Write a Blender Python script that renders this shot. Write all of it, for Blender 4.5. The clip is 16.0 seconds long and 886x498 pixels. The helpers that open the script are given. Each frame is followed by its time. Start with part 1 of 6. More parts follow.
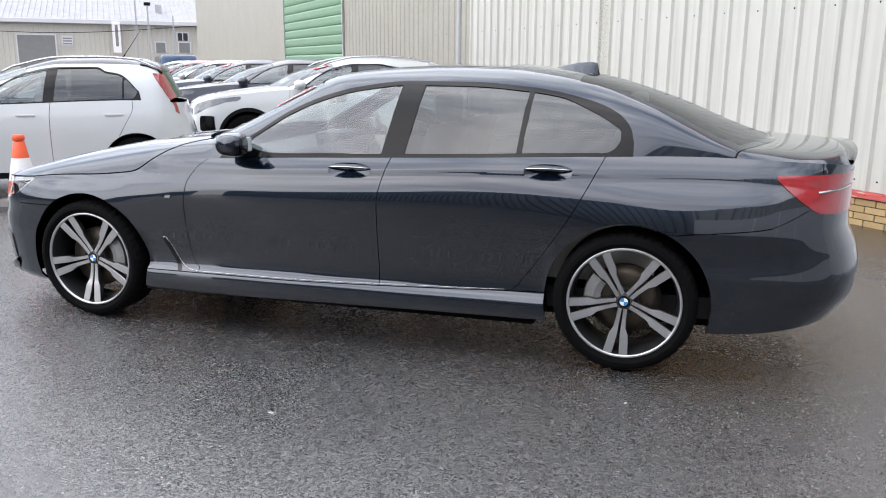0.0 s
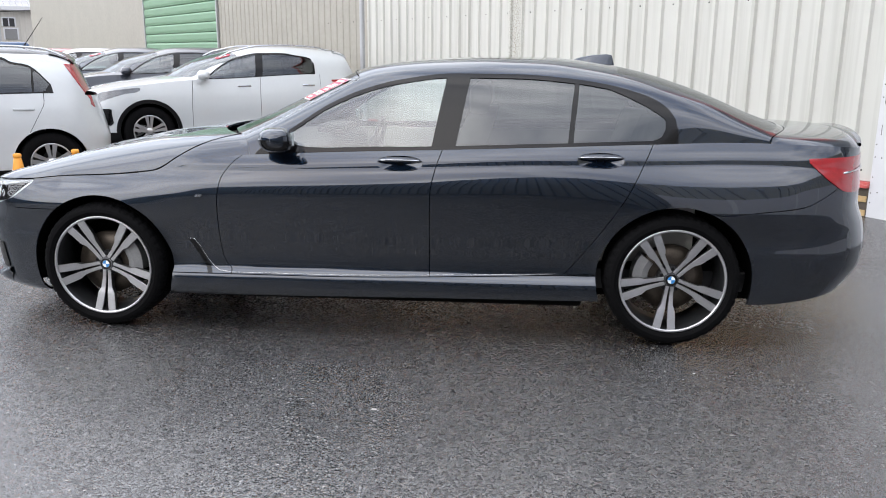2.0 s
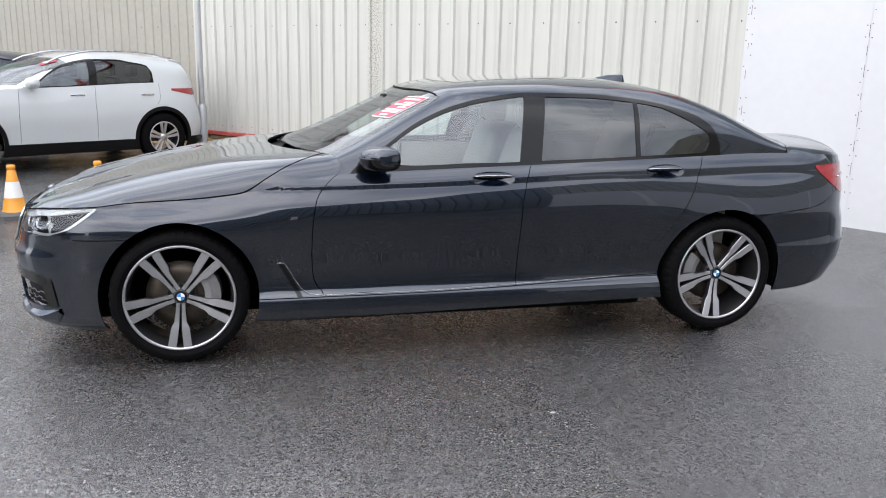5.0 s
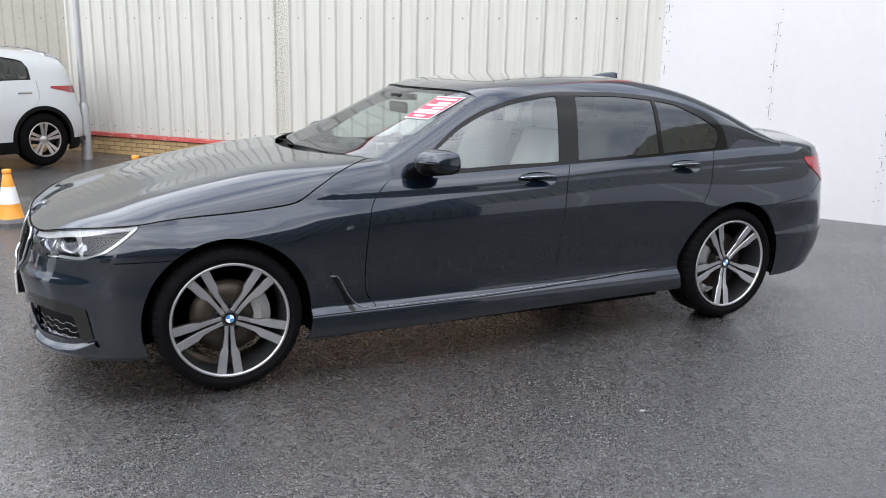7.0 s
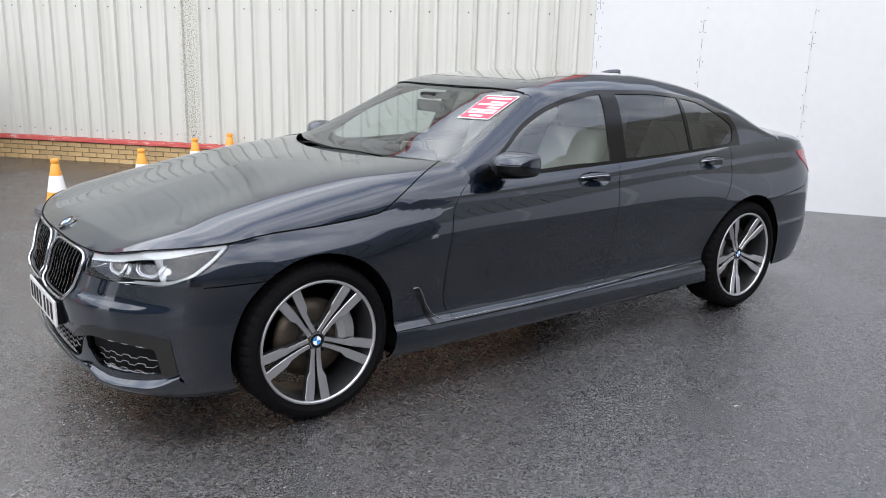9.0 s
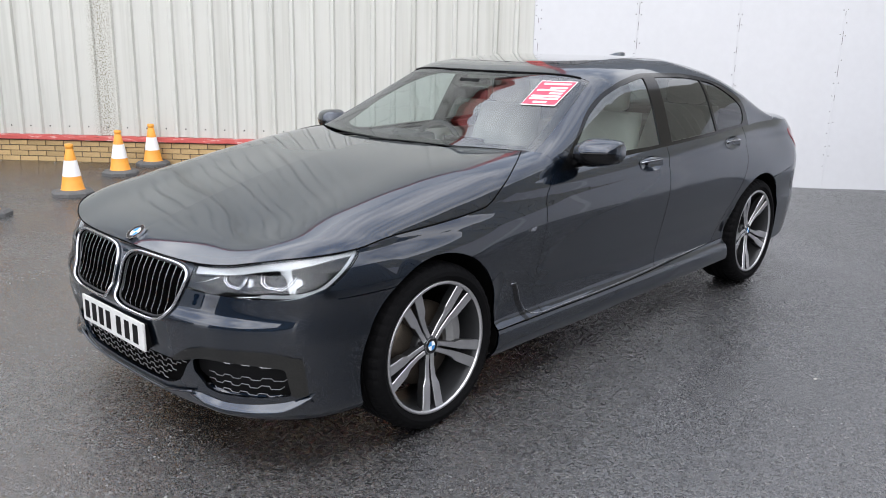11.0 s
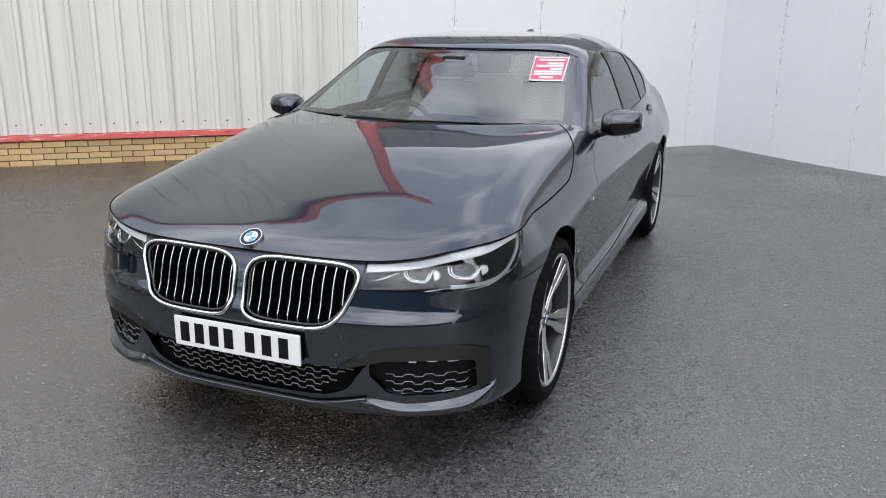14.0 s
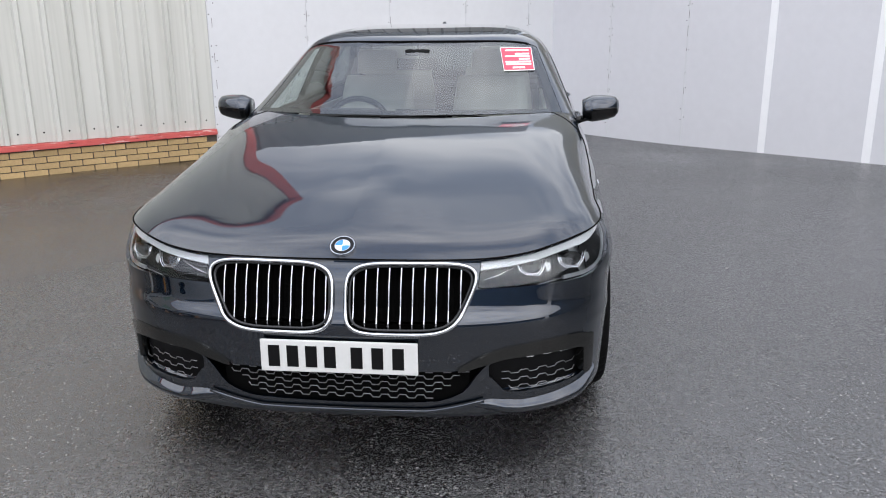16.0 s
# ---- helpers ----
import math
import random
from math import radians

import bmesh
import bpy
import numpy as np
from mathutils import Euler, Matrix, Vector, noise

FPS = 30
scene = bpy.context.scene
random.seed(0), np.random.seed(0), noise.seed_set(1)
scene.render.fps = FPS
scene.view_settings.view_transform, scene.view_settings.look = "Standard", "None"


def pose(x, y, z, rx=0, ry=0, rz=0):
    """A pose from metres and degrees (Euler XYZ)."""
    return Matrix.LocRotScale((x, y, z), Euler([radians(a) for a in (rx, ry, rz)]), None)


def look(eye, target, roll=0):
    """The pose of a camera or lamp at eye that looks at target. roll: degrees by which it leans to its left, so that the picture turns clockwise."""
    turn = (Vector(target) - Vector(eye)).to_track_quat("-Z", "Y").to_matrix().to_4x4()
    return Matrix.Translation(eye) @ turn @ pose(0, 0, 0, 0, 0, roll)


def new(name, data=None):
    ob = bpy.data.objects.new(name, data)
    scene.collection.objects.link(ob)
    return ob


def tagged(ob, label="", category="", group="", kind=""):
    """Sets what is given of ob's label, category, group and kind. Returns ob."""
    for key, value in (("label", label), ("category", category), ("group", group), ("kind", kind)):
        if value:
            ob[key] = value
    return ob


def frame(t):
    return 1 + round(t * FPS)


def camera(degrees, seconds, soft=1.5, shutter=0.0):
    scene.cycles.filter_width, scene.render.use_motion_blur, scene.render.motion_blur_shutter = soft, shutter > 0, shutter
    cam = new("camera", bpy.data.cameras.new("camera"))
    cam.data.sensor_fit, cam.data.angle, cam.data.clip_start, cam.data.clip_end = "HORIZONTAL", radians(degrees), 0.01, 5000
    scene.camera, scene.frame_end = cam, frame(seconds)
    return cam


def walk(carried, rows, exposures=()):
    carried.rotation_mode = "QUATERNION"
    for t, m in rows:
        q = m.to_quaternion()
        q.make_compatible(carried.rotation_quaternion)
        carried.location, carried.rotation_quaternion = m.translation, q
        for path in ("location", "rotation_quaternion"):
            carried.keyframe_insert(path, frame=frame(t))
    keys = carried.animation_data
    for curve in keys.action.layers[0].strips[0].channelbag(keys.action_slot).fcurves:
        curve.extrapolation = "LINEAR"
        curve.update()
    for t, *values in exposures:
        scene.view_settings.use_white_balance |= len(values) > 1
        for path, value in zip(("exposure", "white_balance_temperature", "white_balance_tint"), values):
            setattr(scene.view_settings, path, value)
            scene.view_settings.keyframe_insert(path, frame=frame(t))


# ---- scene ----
cam = camera(57.8, 16.0, 1.0)
PATH = [
    (0, (3.244, -4.754, 1.463), (2.713, -2.878, 1.019), 0.4),
    (0.5, (2.966, -4.775, 1.476), (2.522, -2.878, 1.024), 0.4),
    (1, (2.709, -4.92, 1.483), (2.348, -3.007, 1.025), 0.4),
    (1.5, (2.46, -4.984, 1.478), (2.195, -3.057, 1.015), 0.3),
    (2, (2.213, -5.012, 1.482), (2.053, -3.075, 1.012), 0.4),
    (2.5, (1.89, -5.166, 1.485), (1.835, -3.224, 1.01), 0.6),
    (3, (1.587, -5.241, 1.498), (1.644, -3.301, 1.017), 0.8),
    (3.5, (1.255, -5.207, 1.515), (1.423, -3.272, 1.038), 0.9),
    (4, (0.916, -5.187, 1.521), (1.191, -3.262, 1.053), 1.0),
    (4.2, (0.789, -5.165, 1.522), (1.106, -3.245, 1.062), 1.1),
    (6.5, (-0.42, -4.65, 1.547), (0.336, -2.855, 1.094), 1.3),
    (7, (-0.665, -4.532, 1.541), (0.182, -2.779, 1.085), 1.3),
    (7.5, (-0.903, -4.391, 1.549), (0.035, -2.685, 1.09), 1.3),
    (8, (-1.071, -4.165, 1.537), (-0.05, -2.509, 1.073), 1.4),
    (8.5, (-1.283, -3.981, 1.536), (-0.184, -2.375, 1.072), 1.5),
    (9, (-1.536, -3.799, 1.544), (-0.365, -2.246, 1.078), 1.6),
    (9.2, (-1.606, -3.706, 1.545), (-0.405, -2.178, 1.075), 1.6),
    (11.3, (-2.294, -2.863, 1.532), (-0.834, -1.593, 1.028), 1.2),
    (11.5, (-2.353, -2.785, 1.53), (-0.865, -1.549, 1.023), 1.2),
    (12, (-2.557, -2.586, 1.528), (-1.003, -1.437, 1.013), 1.2),
    (12.5, (-2.684, -2.386, 1.522), (-1.067, -1.331, 0.999), 1.0),
    (13, (-2.75, -2.133, 1.519), (-1.074, -1.18, 0.988), 0.8),
    (13.5, (-2.909, -1.887, 1.501), (-1.174, -1.05, 0.967), 0.8),
    (14, (-3.064, -1.628, 1.509), (-1.272, -0.921, 0.972), 0.7),
    (14.5, (-3.097, -1.35, 1.5), (-1.258, -0.777, 0.962), 0.6),
    (15, (-3.209, -1.07, 1.491), (-1.333, -0.632, 0.953), 0.4),
    (15.5, (-3.302, -0.827, 1.5), (-1.403, -0.516, 0.957), -0.1),
    (16, (-3.265, -0.583, 1.489), (-1.35, -0.389, 0.944), -0.4),
]
walk(cam, [(t, look(eye, target, roll)) for t, eye, target, roll in PATH], exposures=[(0, -0.06), (9, -0.10), (12.5, -0.20), (16, -0.32)])

# ---- place ----
# ---- world and light: a bright overcast sky with broken cloud ----
world = bpy.data.worlds.new("overcast_sky")
scene.world = world
world.use_nodes = True
wn, wl = world.node_tree.nodes, world.node_tree.links
wn.clear()
w_out = wn.new("ShaderNodeOutputWorld")
w_bg = wn.new("ShaderNodeBackground")
w_sky = wn.new("ShaderNodeTexSky")
w_sky.sky_type = "NISHITA"
w_sky.sun_disc = False
w_sky.sun_elevation = radians(38)
w_sky.sun_rotation = radians(200)
w_sky.dust_density = 3.0
w_tc = wn.new("ShaderNodeTexCoord")
w_map = wn.new("ShaderNodeMapping")
w_map.inputs["Scale"].default_value = (1.0, 1.0, 2.2)
w_noise = wn.new("ShaderNodeTexNoise")
w_noise.inputs["Scale"].default_value = 2.3
w_noise.inputs["Detail"].default_value = 6.0
w_noise.inputs["Roughness"].default_value = 0.55
w_ramp = wn.new("ShaderNodeValToRGB")
w_ramp.color_ramp.elements[0].position = 0.38
w_ramp.color_ramp.elements[0].color = (6.4, 7.0, 8.6, 1)
w_ramp.color_ramp.elements[1].position = 0.62
w_ramp.color_ramp.elements[1].color = (18.8, 18.8, 19.4, 1)
w_mix = wn.new("ShaderNodeMix")
w_mix.data_type = "RGBA"
w_mix.inputs[0].default_value = 0.86
wl.new(w_tc.outputs["Generated"], w_map.inputs["Vector"])
wl.new(w_map.outputs["Vector"], w_noise.inputs["Vector"])
wl.new(w_noise.outputs["Fac"], w_ramp.inputs["Fac"])
wl.new(w_sky.outputs["Color"], w_mix.inputs[6])
wl.new(w_ramp.outputs["Color"], w_mix.inputs[7])
wl.new(w_mix.outputs[2], w_bg.inputs["Color"])
# an overcast sky, brightest overhead
w_sep = wn.new("ShaderNodeSeparateXYZ")
w_grad = wn.new("ShaderNodeMapRange")
w_grad.inputs["From Min"].default_value, w_grad.inputs["From Max"].default_value = 0.05, 0.78
w_grad.inputs["To Min"].default_value, w_grad.inputs["To Max"].default_value = 0.140, 0.225
wl.new(w_tc.outputs["Generated"], w_sep.inputs["Vector"])
wl.new(w_sep.outputs["Z"], w_grad.inputs["Value"])
# the cloud is thinner towards -x
w_side = wn.new("ShaderNodeMapRange")
w_side.inputs["From Min"].default_value, w_side.inputs["From Max"].default_value = -1.0, 1.0
w_side.inputs["To Min"].default_value, w_side.inputs["To Max"].default_value = 1.40, 0.74
w_mul = wn.new("ShaderNodeMath")
w_mul.operation = "MULTIPLY"
wl.new(w_sep.outputs["X"], w_side.inputs["Value"])
wl.new(w_grad.outputs["Result"], w_mul.inputs[0])
wl.new(w_side.outputs["Result"], w_mul.inputs[1])
wl.new(w_mul.outputs[0], w_bg.inputs["Strength"])
wl.new(w_bg.outputs["Background"], w_out.inputs["Surface"])

sun_data = bpy.data.lights.new("sun", "SUN")
sun_data.energy = 0.5
sun_data.angle = radians(100)
sun_data.color = (1.0, 0.97, 0.93)
sun = new("sun", sun_data)
sun.matrix_world = look((-4, -3, 7), (0, 0, 0))

# ---- materials ----
def mat(name, color, rough=0.5, metal=0.0, coat=0.0, coat_rough=0.03, var=0.0, scale=8.0, bump=0.0, bump_scale=60.0, rough_var=0.0, spec=0.5):
    """A Principled material with colour variation at two scales and fine relief, in object metres."""
    m = bpy.data.materials.new(name)
    m.use_nodes = True
    nt = m.node_tree
    n, l = nt.nodes, nt.links
    b = n["Principled BSDF"]
    b.inputs["Base Color"].default_value = (*color, 1)
    b.inputs["Roughness"].default_value = rough
    b.inputs["Metallic"].default_value = metal
    b.inputs["Coat Weight"].default_value = coat
    b.inputs["Coat Roughness"].default_value = coat_rough
    b.inputs["Specular IOR Level"].default_value = spec
    tc = n.new("ShaderNodeTexCoord")
    if var > 0 or rough_var > 0:
        a = n.new("ShaderNodeTexNoise")
        a.inputs["Scale"].default_value = scale
        a.inputs["Detail"].default_value = 8.0
        l.new(tc.outputs["Object"], a.inputs["Vector"])
        c = n.new("ShaderNodeTexNoise")
        c.inputs["Scale"].default_value = scale * 9
        c.inputs["Detail"].default_value = 3.0
        l.new(tc.outputs["Object"], c.inputs["Vector"])
        add = n.new("ShaderNodeMath")
        add.operation = "ADD"
        l.new(a.outputs["Fac"], add.inputs[0])
        l.new(c.outputs["Fac"], add.inputs[1])
        r = n.new("ShaderNodeMapRange")
        r.inputs["From Min"].default_value = 0.6
        r.inputs["From Max"].default_value = 1.4
        r.inputs["To Min"].default_value = 1 - var
        r.inputs["To Max"].default_value = 1 + var
        l.new(add.outputs[0], r.inputs["Value"])
        if var > 0:
            mx = n.new("ShaderNodeMix")
            mx.data_type = "RGBA"
            mx.blend_type = "MULTIPLY"
            mx.inputs[0].default_value = 1.0
            mx.inputs[6].default_value = (*color, 1)
            l.new(r.outputs["Result"], mx.inputs[7])
            l.new(mx.outputs[2], b.inputs["Base Color"])
        if rough_var > 0:
            rr = n.new("ShaderNodeMapRange")
            rr.inputs["From Min"].default_value = 0.6
            rr.inputs["From Max"].default_value = 1.4
            rr.inputs["To Min"].default_value = max(0.02, rough - rough_var)
            rr.inputs["To Max"].default_value = min(1.0, rough + rough_var)
            l.new(add.outputs[0], rr.inputs["Value"])
            l.new(rr.outputs["Result"], b.inputs["Roughness"])
    if bump > 0:
        d = n.new("ShaderNodeTexNoise")
        d.inputs["Scale"].default_value = bump_scale
        d.inputs["Detail"].default_value = 4.0
        l.new(tc.outputs["Object"], d.inputs["Vector"])
        bp = n.new("ShaderNodeBump")
        bp.inputs["Strength"].default_value = bump
        bp.inputs["Distance"].default_value = 0.01
        l.new(d.outputs["Fac"], bp.inputs["Height"])
        l.new(bp.outputs["Normal"], b.inputs["Normal"])
    return m


def glass(name, tint, rough=0.0, opacity=0.12):
    """Thin car glass: part clear, part mirror by its Fresnel gloss, tinted."""
    m = bpy.data.materials.new(name)
    m.use_nodes = True
    n, l = m.node_tree.nodes, m.node_tree.links
    n.clear()
    out = n.new("ShaderNodeOutputMaterial")
    tr = n.new("ShaderNodeBsdfTransparent")
    tr.inputs["Color"].default_value = (*tint, 1)
    gl = n.new("ShaderNodeBsdfGlossy")
    gl.inputs["Roughness"].default_value = rough
    gl.inputs["Color"].default_value = (0.95, 0.97, 1.0, 1)
    fr = n.new("ShaderNodeLayerWeight")
    fr.inputs["Blend"].default_value = 0.5
    power = n.new("ShaderNodeMath")
    power.operation = "POWER"
    power.inputs[1].default_value = 3.8
    boost = n.new("ShaderNodeMath")
    boost.operation = "MULTIPLY_ADD"
    boost.inputs[1].default_value = 0.55
    boost.inputs[2].default_value = opacity
    boost.use_clamp = True
    l.new(fr.outputs["Facing"], power.inputs[0])
    mx = n.new("ShaderNodeMixShader")
    l.new(power.outputs[0], boost.inputs[0])
    l.new(boost.outputs[0], mx.inputs["Fac"])
    l.new(tr.outputs[0], mx.inputs[1])
    l.new(gl.outputs[0], mx.inputs[2])
    l.new(mx.outputs[0], out.inputs["Surface"])
    return m


PAINT = mat("grey_blue_metallic_paint", (0.0060, 0.0128, 0.0255), 0.36, 1.0, 1.0, 0.02, var=0.05, scale=300.0, spec=0.25)
PAINT.node_tree.nodes["Principled BSDF"].inputs["Specular Tint"].default_value = (0.84, 0.90, 0.95, 1)
PAINT.node_tree.nodes["Principled BSDF"].inputs["Coat IOR"].default_value = 1.74
WHITE_PAINT = mat("white_car_paint", (0.50, 0.525, 0.54), 0.3, 0.0, 1.0, 0.03, var=0.02, scale=3.0)
DARK_PAINT = mat("dark_blue_car_paint", (0.03, 0.035, 0.05), 0.3, 0.3, 1.0, 0.03)
GREY_PAINT = mat("mid_grey_car_paint", (0.16, 0.18, 0.20), 0.3, 0.5, 1.0, 0.03)
SLATE_PAINT = mat("slate_blue_car_paint", (0.045, 0.055, 0.075), 0.3, 0.4, 1.0, 0.03)
LAMP_SMOKE = mat("smoked_lamp", (0.10, 0.105, 0.115), 0.2, 0.7, coat=1.0, var=0.4, scale=22.0)
RED_PAINT = mat("red_car_paint", (0.35, 0.03, 0.04), 0.3, 0.2, 1.0, 0.03)
BLACK_GLOSS = mat("black_gloss_trim", (0.003, 0.003, 0.0032), 0.14, 0.0, 0.05, 0.03, spec=0.28)
ROOF_GLASS = mat("dark_roof_glass", (0.003, 0.003, 0.0035), 0.04, 0.0, 1.0, 0.01, spec=0.6)
BLACK_PLASTIC = mat("black_plastic", (0.005, 0.005, 0.0054), 0.55, var=0.2, scale=40.0, spec=0.12)
DARK_SHELL = mat("dark_underbody", (0.003, 0.003, 0.003), 0.95, spec=0.05)
CHROME = mat("chrome", (0.56, 0.57, 0.59), 0.07, 1.0, rough_var=0.04, scale=30.0)
SATIN_CHROME = mat("satin_chrome", (0.55, 0.56, 0.58), 0.25, 1.0, rough_var=0.06, scale=30.0)
ALLOY = mat("machined_alloy", (0.52, 0.52, 0.53), 0.30, 0.9, var=0.06, scale=60.0)
ALLOY_DARK = mat("dark_grey_alloy", (0.035, 0.036, 0.038), 0.35, 0.5, var=0.15, scale=40.0)
RUBBER = mat("tyre_rubber", (0.004, 0.004, 0.0044), 0.75, var=0.25, scale=30.0, bump=0.15, bump_scale=220.0, spec=0.06)
STEEL = mat("brake_steel", (0.085, 0.070, 0.056), 0.45, 0.8, var=0.35, scale=25.0)
CALIPER = mat("brake_caliper_grey", (0.30, 0.30, 0.30), 0.45, 0.6, var=0.15, scale=30.0)
ROUNDEL_BLUE = mat("roundel_blue", (0.03, 0.22, 0.55), 0.25, coat=0.5)
ROUNDEL_WHITE = mat("roundel_white", (0.85, 0.86, 0.88), 0.25, coat=0.5)
PLATE_WHITE = mat("number_plate_white", (0.62, 0.62, 0.605), 0.35, coat=0.4, var=0.03, scale=20.0)
STICKER_RED = mat("red_paper", (0.62, 0.05, 0.09), 0.55, var=0.05, scale=30.0)
STICKER_WHITE = mat("white_paper", (0.85, 0.82, 0.82), 0.6)
LEATHER = mat("cream_leather", (0.52, 0.50, 0.455), 0.5, var=0.08, scale=12.0, bump=0.1, bump_scale=120.0)
INTERIOR_DARK = mat("dark_interior", (0.02, 0.02, 0.022), 0.6, var=0.2, scale=20.0)
GLASS_CLEAR = glass("windscreen_glass", (0.70, 0.76, 0.75), opacity=0.10)
GLASS_SIDE = glass("front_side_glass", (0.66, 0.74, 0.72), opacity=0.13)
GLASS_TINT = glass("privacy_glass", (0.16, 0.18, 0.17), opacity=0.09)
LENS = glass("headlamp_lens", (0.93, 0.95, 0.96), opacity=0.055)
REFLECTOR = mat("lamp_reflector", (0.7, 0.71, 0.73), 0.15, 0.95, rough_var=0.08, scale=40.0)
DRL_WHITE = mat("white_light_guide", (0.58, 0.59, 0.60), 0.30, coat=0.6)
TAIL_RED = mat("tail_lamp_red", (0.27, 0.004, 0.010), 0.22, coat=0.8, var=0.25, scale=30.0)
CLAD = mat("cream_grey_cladding", (0.60, 0.60, 0.555), 0.45)
CLAD_OLD = mat("browned_cream_cladding", (0.33, 0.315, 0.27), 0.5, var=0.10, scale=1.2)


def weather_cladding(m):
    """Vertical grime streaks, faint bands and one mossy run down a lapped joint, in wall metres."""
    n, l = m.node_tree.nodes, m.node_tree.links
    b = n["Principled BSDF"]
    tc = n.new("ShaderNodeTexCoord")
    mp = n.new("ShaderNodeMapping")
    mp.inputs["Scale"].default_value = (14.0, 14.0, 0.35)
    st = n.new("ShaderNodeTexNoise")
    st.inputs["Scale"].default_value, st.inputs["Detail"].default_value = 1.0, 6.0
    l.new(tc.outputs["Object"], mp.inputs["Vector"])
    l.new(mp.outputs["Vector"], st.inputs["Vector"])
    ramp = n.new("ShaderNodeValToRGB")
    ramp.color_ramp.elements[0].position, ramp.color_ramp.elements[0].color = 0.30, (0.44, 0.44, 0.40, 1)
    ramp.color_ramp.elements[1].position, ramp.color_ramp.elements[1].color = 0.52, (0.525, 0.525, 0.485, 1)
    l.new(st.outputs["Fac"], ramp.inputs["Fac"])
    sx = n.new("ShaderNodeSeparateXYZ")
    l.new(tc.outputs["Object"], sx.inputs["Vector"])
    d = n.new("ShaderNodeMath")
    d.operation = "SUBTRACT"
    d.inputs[1].default_value = 5.17
    l.new(sx.outputs["X"], d.inputs[0])
    ab = n.new("ShaderNodeMath")
    ab.operation = "ABSOLUTE"
    l.new(d.outputs[0], ab.inputs[0])
    near = n.new("ShaderNodeMapRange")
    near.inputs["From Min"].default_value, near.inputs["From Max"].default_value = 0.02, 0.20
    near.inputs["To Min"].default_value, near.inputs["To Max"].default_value = 0.85, 0.0
    l.new(ab.outputs[0], near.inputs["Value"])
    sp = n.new("ShaderNodeTexNoise")
    sp.inputs["Scale"].default_value, sp.inputs["Detail"].default_value = 55.0, 5.0
    l.new(tc.outputs["Object"], sp.inputs["Vector"])
    mul = n.new("ShaderNodeMath")
    mul.operation = "MULTIPLY"
    spr = n.new("ShaderNodeMapRange")
    spr.inputs["From Min"].default_value, spr.inputs["From Max"].default_value = 0.47, 0.60
    l.new(sp.outputs["Fac"], spr.inputs["Value"])
    l.new(near.outputs["Result"], mul.inputs[0])
    l.new(spr.outputs["Result"], mul.inputs[1])
    mx = n.new("ShaderNodeMix")
    mx.data_type = "RGBA"
    mx.inputs[7].default_value = (0.17, 0.15, 0.09, 1)
    l.new(mul.outputs[0], mx.inputs[0])
    l.new(ramp.outputs["Color"], mx.inputs[6])
    l.new(mx.outputs[2], b.inputs["Base Color"])


weather_cladding(CLAD)
WHITE_BOARD = mat("white_painted_board", (0.59, 0.595, 0.61), 0.55, var=0.03, scale=1.2, bump=0.05, bump_scale=15.0)
DARK_CLAD = mat("dark_grey_cladding", (0.13, 0.135, 0.14), 0.5, var=0.12, scale=1.0)
STRIP_WHITE = mat("white_jointing_strip", (0.82, 0.82, 0.83), 0.5, var=0.03, scale=6.0)
GREY_BOARD = mat("pale_grey_painted_board", (0.60, 0.60, 0.625), 0.55, var=0.03, scale=1.0, bump=0.05, bump_scale=15.0)
RAIL_RED = mat("weathered_red_flashing", (0.50, 0.085, 0.075), 0.5, var=0.25, scale=9.0, bump=0.1)


def flake(m):
    """Old paint on steel: pale chalky patches and dark rusted chips that run along the length."""
    n, l = m.node_tree.nodes, m.node_tree.links
    b = n["Principled BSDF"]
    tc = n.new("ShaderNodeTexCoord")
    mp = n.new("ShaderNodeMapping")
    mp.inputs["Scale"].default_value = (5.0, 20.0, 38.0)
    t = n.new("ShaderNodeTexNoise")
    t.inputs["Scale"].default_value, t.inputs["Detail"].default_value, t.inputs["Roughness"].default_value = 1.0, 7.0, 0.62
    l.new(tc.outputs["Object"], mp.inputs["Vector"])
    l.new(mp.outputs["Vector"], t.inputs["Vector"])
    r = n.new("ShaderNodeValToRGB")
    e = r.color_ramp.elements
    e[0].position, e[0].color = 0.33, (0.05, 0.022, 0.018, 1)
    e[1].position, e[1].color = 0.37, (0.46, 0.075, 0.065, 1)
    for pos, c in ((0.58, (0.52, 0.10, 0.09, 1)), (0.62, (0.60, 0.36, 0.33, 1)), (0.72, (0.62, 0.46, 0.42, 1))):
        k = e.new(pos)
        k.color = c
    l.new(t.outputs["Fac"], r.inputs["Fac"])
    l.new(r.outputs["Color"], b.inputs["Base Color"])


RAIL_OLD = mat("flaking_red_flashing", (0.50, 0.085, 0.075), 0.55, bump=0.15)
flake(RAIL_OLD)
GREEN_DOOR = mat("green_roller_door", (0.165, 0.29, 0.185), 0.5, var=0.05, scale=2.0)
BRICK = mat("buff_brick", (0.43, 0.30, 0.145), 0.85, var=0.16, scale=6.0, bump=0.4, bump_scale=90.0)
MORTAR = mat("brick_mortar", (0.085, 0.070, 0.055), 0.9, var=0.2, scale=30.0, bump=0.3)
GALV = mat("galvanised_steel", (0.42, 0.43, 0.44), 0.45, 0.7, var=0.12, scale=12.0)
CONE_ORANGE = mat("cone_orange", (0.74, 0.31, 0.035), 0.5, var=0.10, scale=14.0)
CONE_RED = mat("cone_red_orange", (0.75, 0.10, 0.03), 0.5, var=0.10, scale=14.0)
CONE_WHITE = mat("cone_sleeve_white", (0.78, 0.78, 0.78), 0.45, var=0.06, scale=18.0)
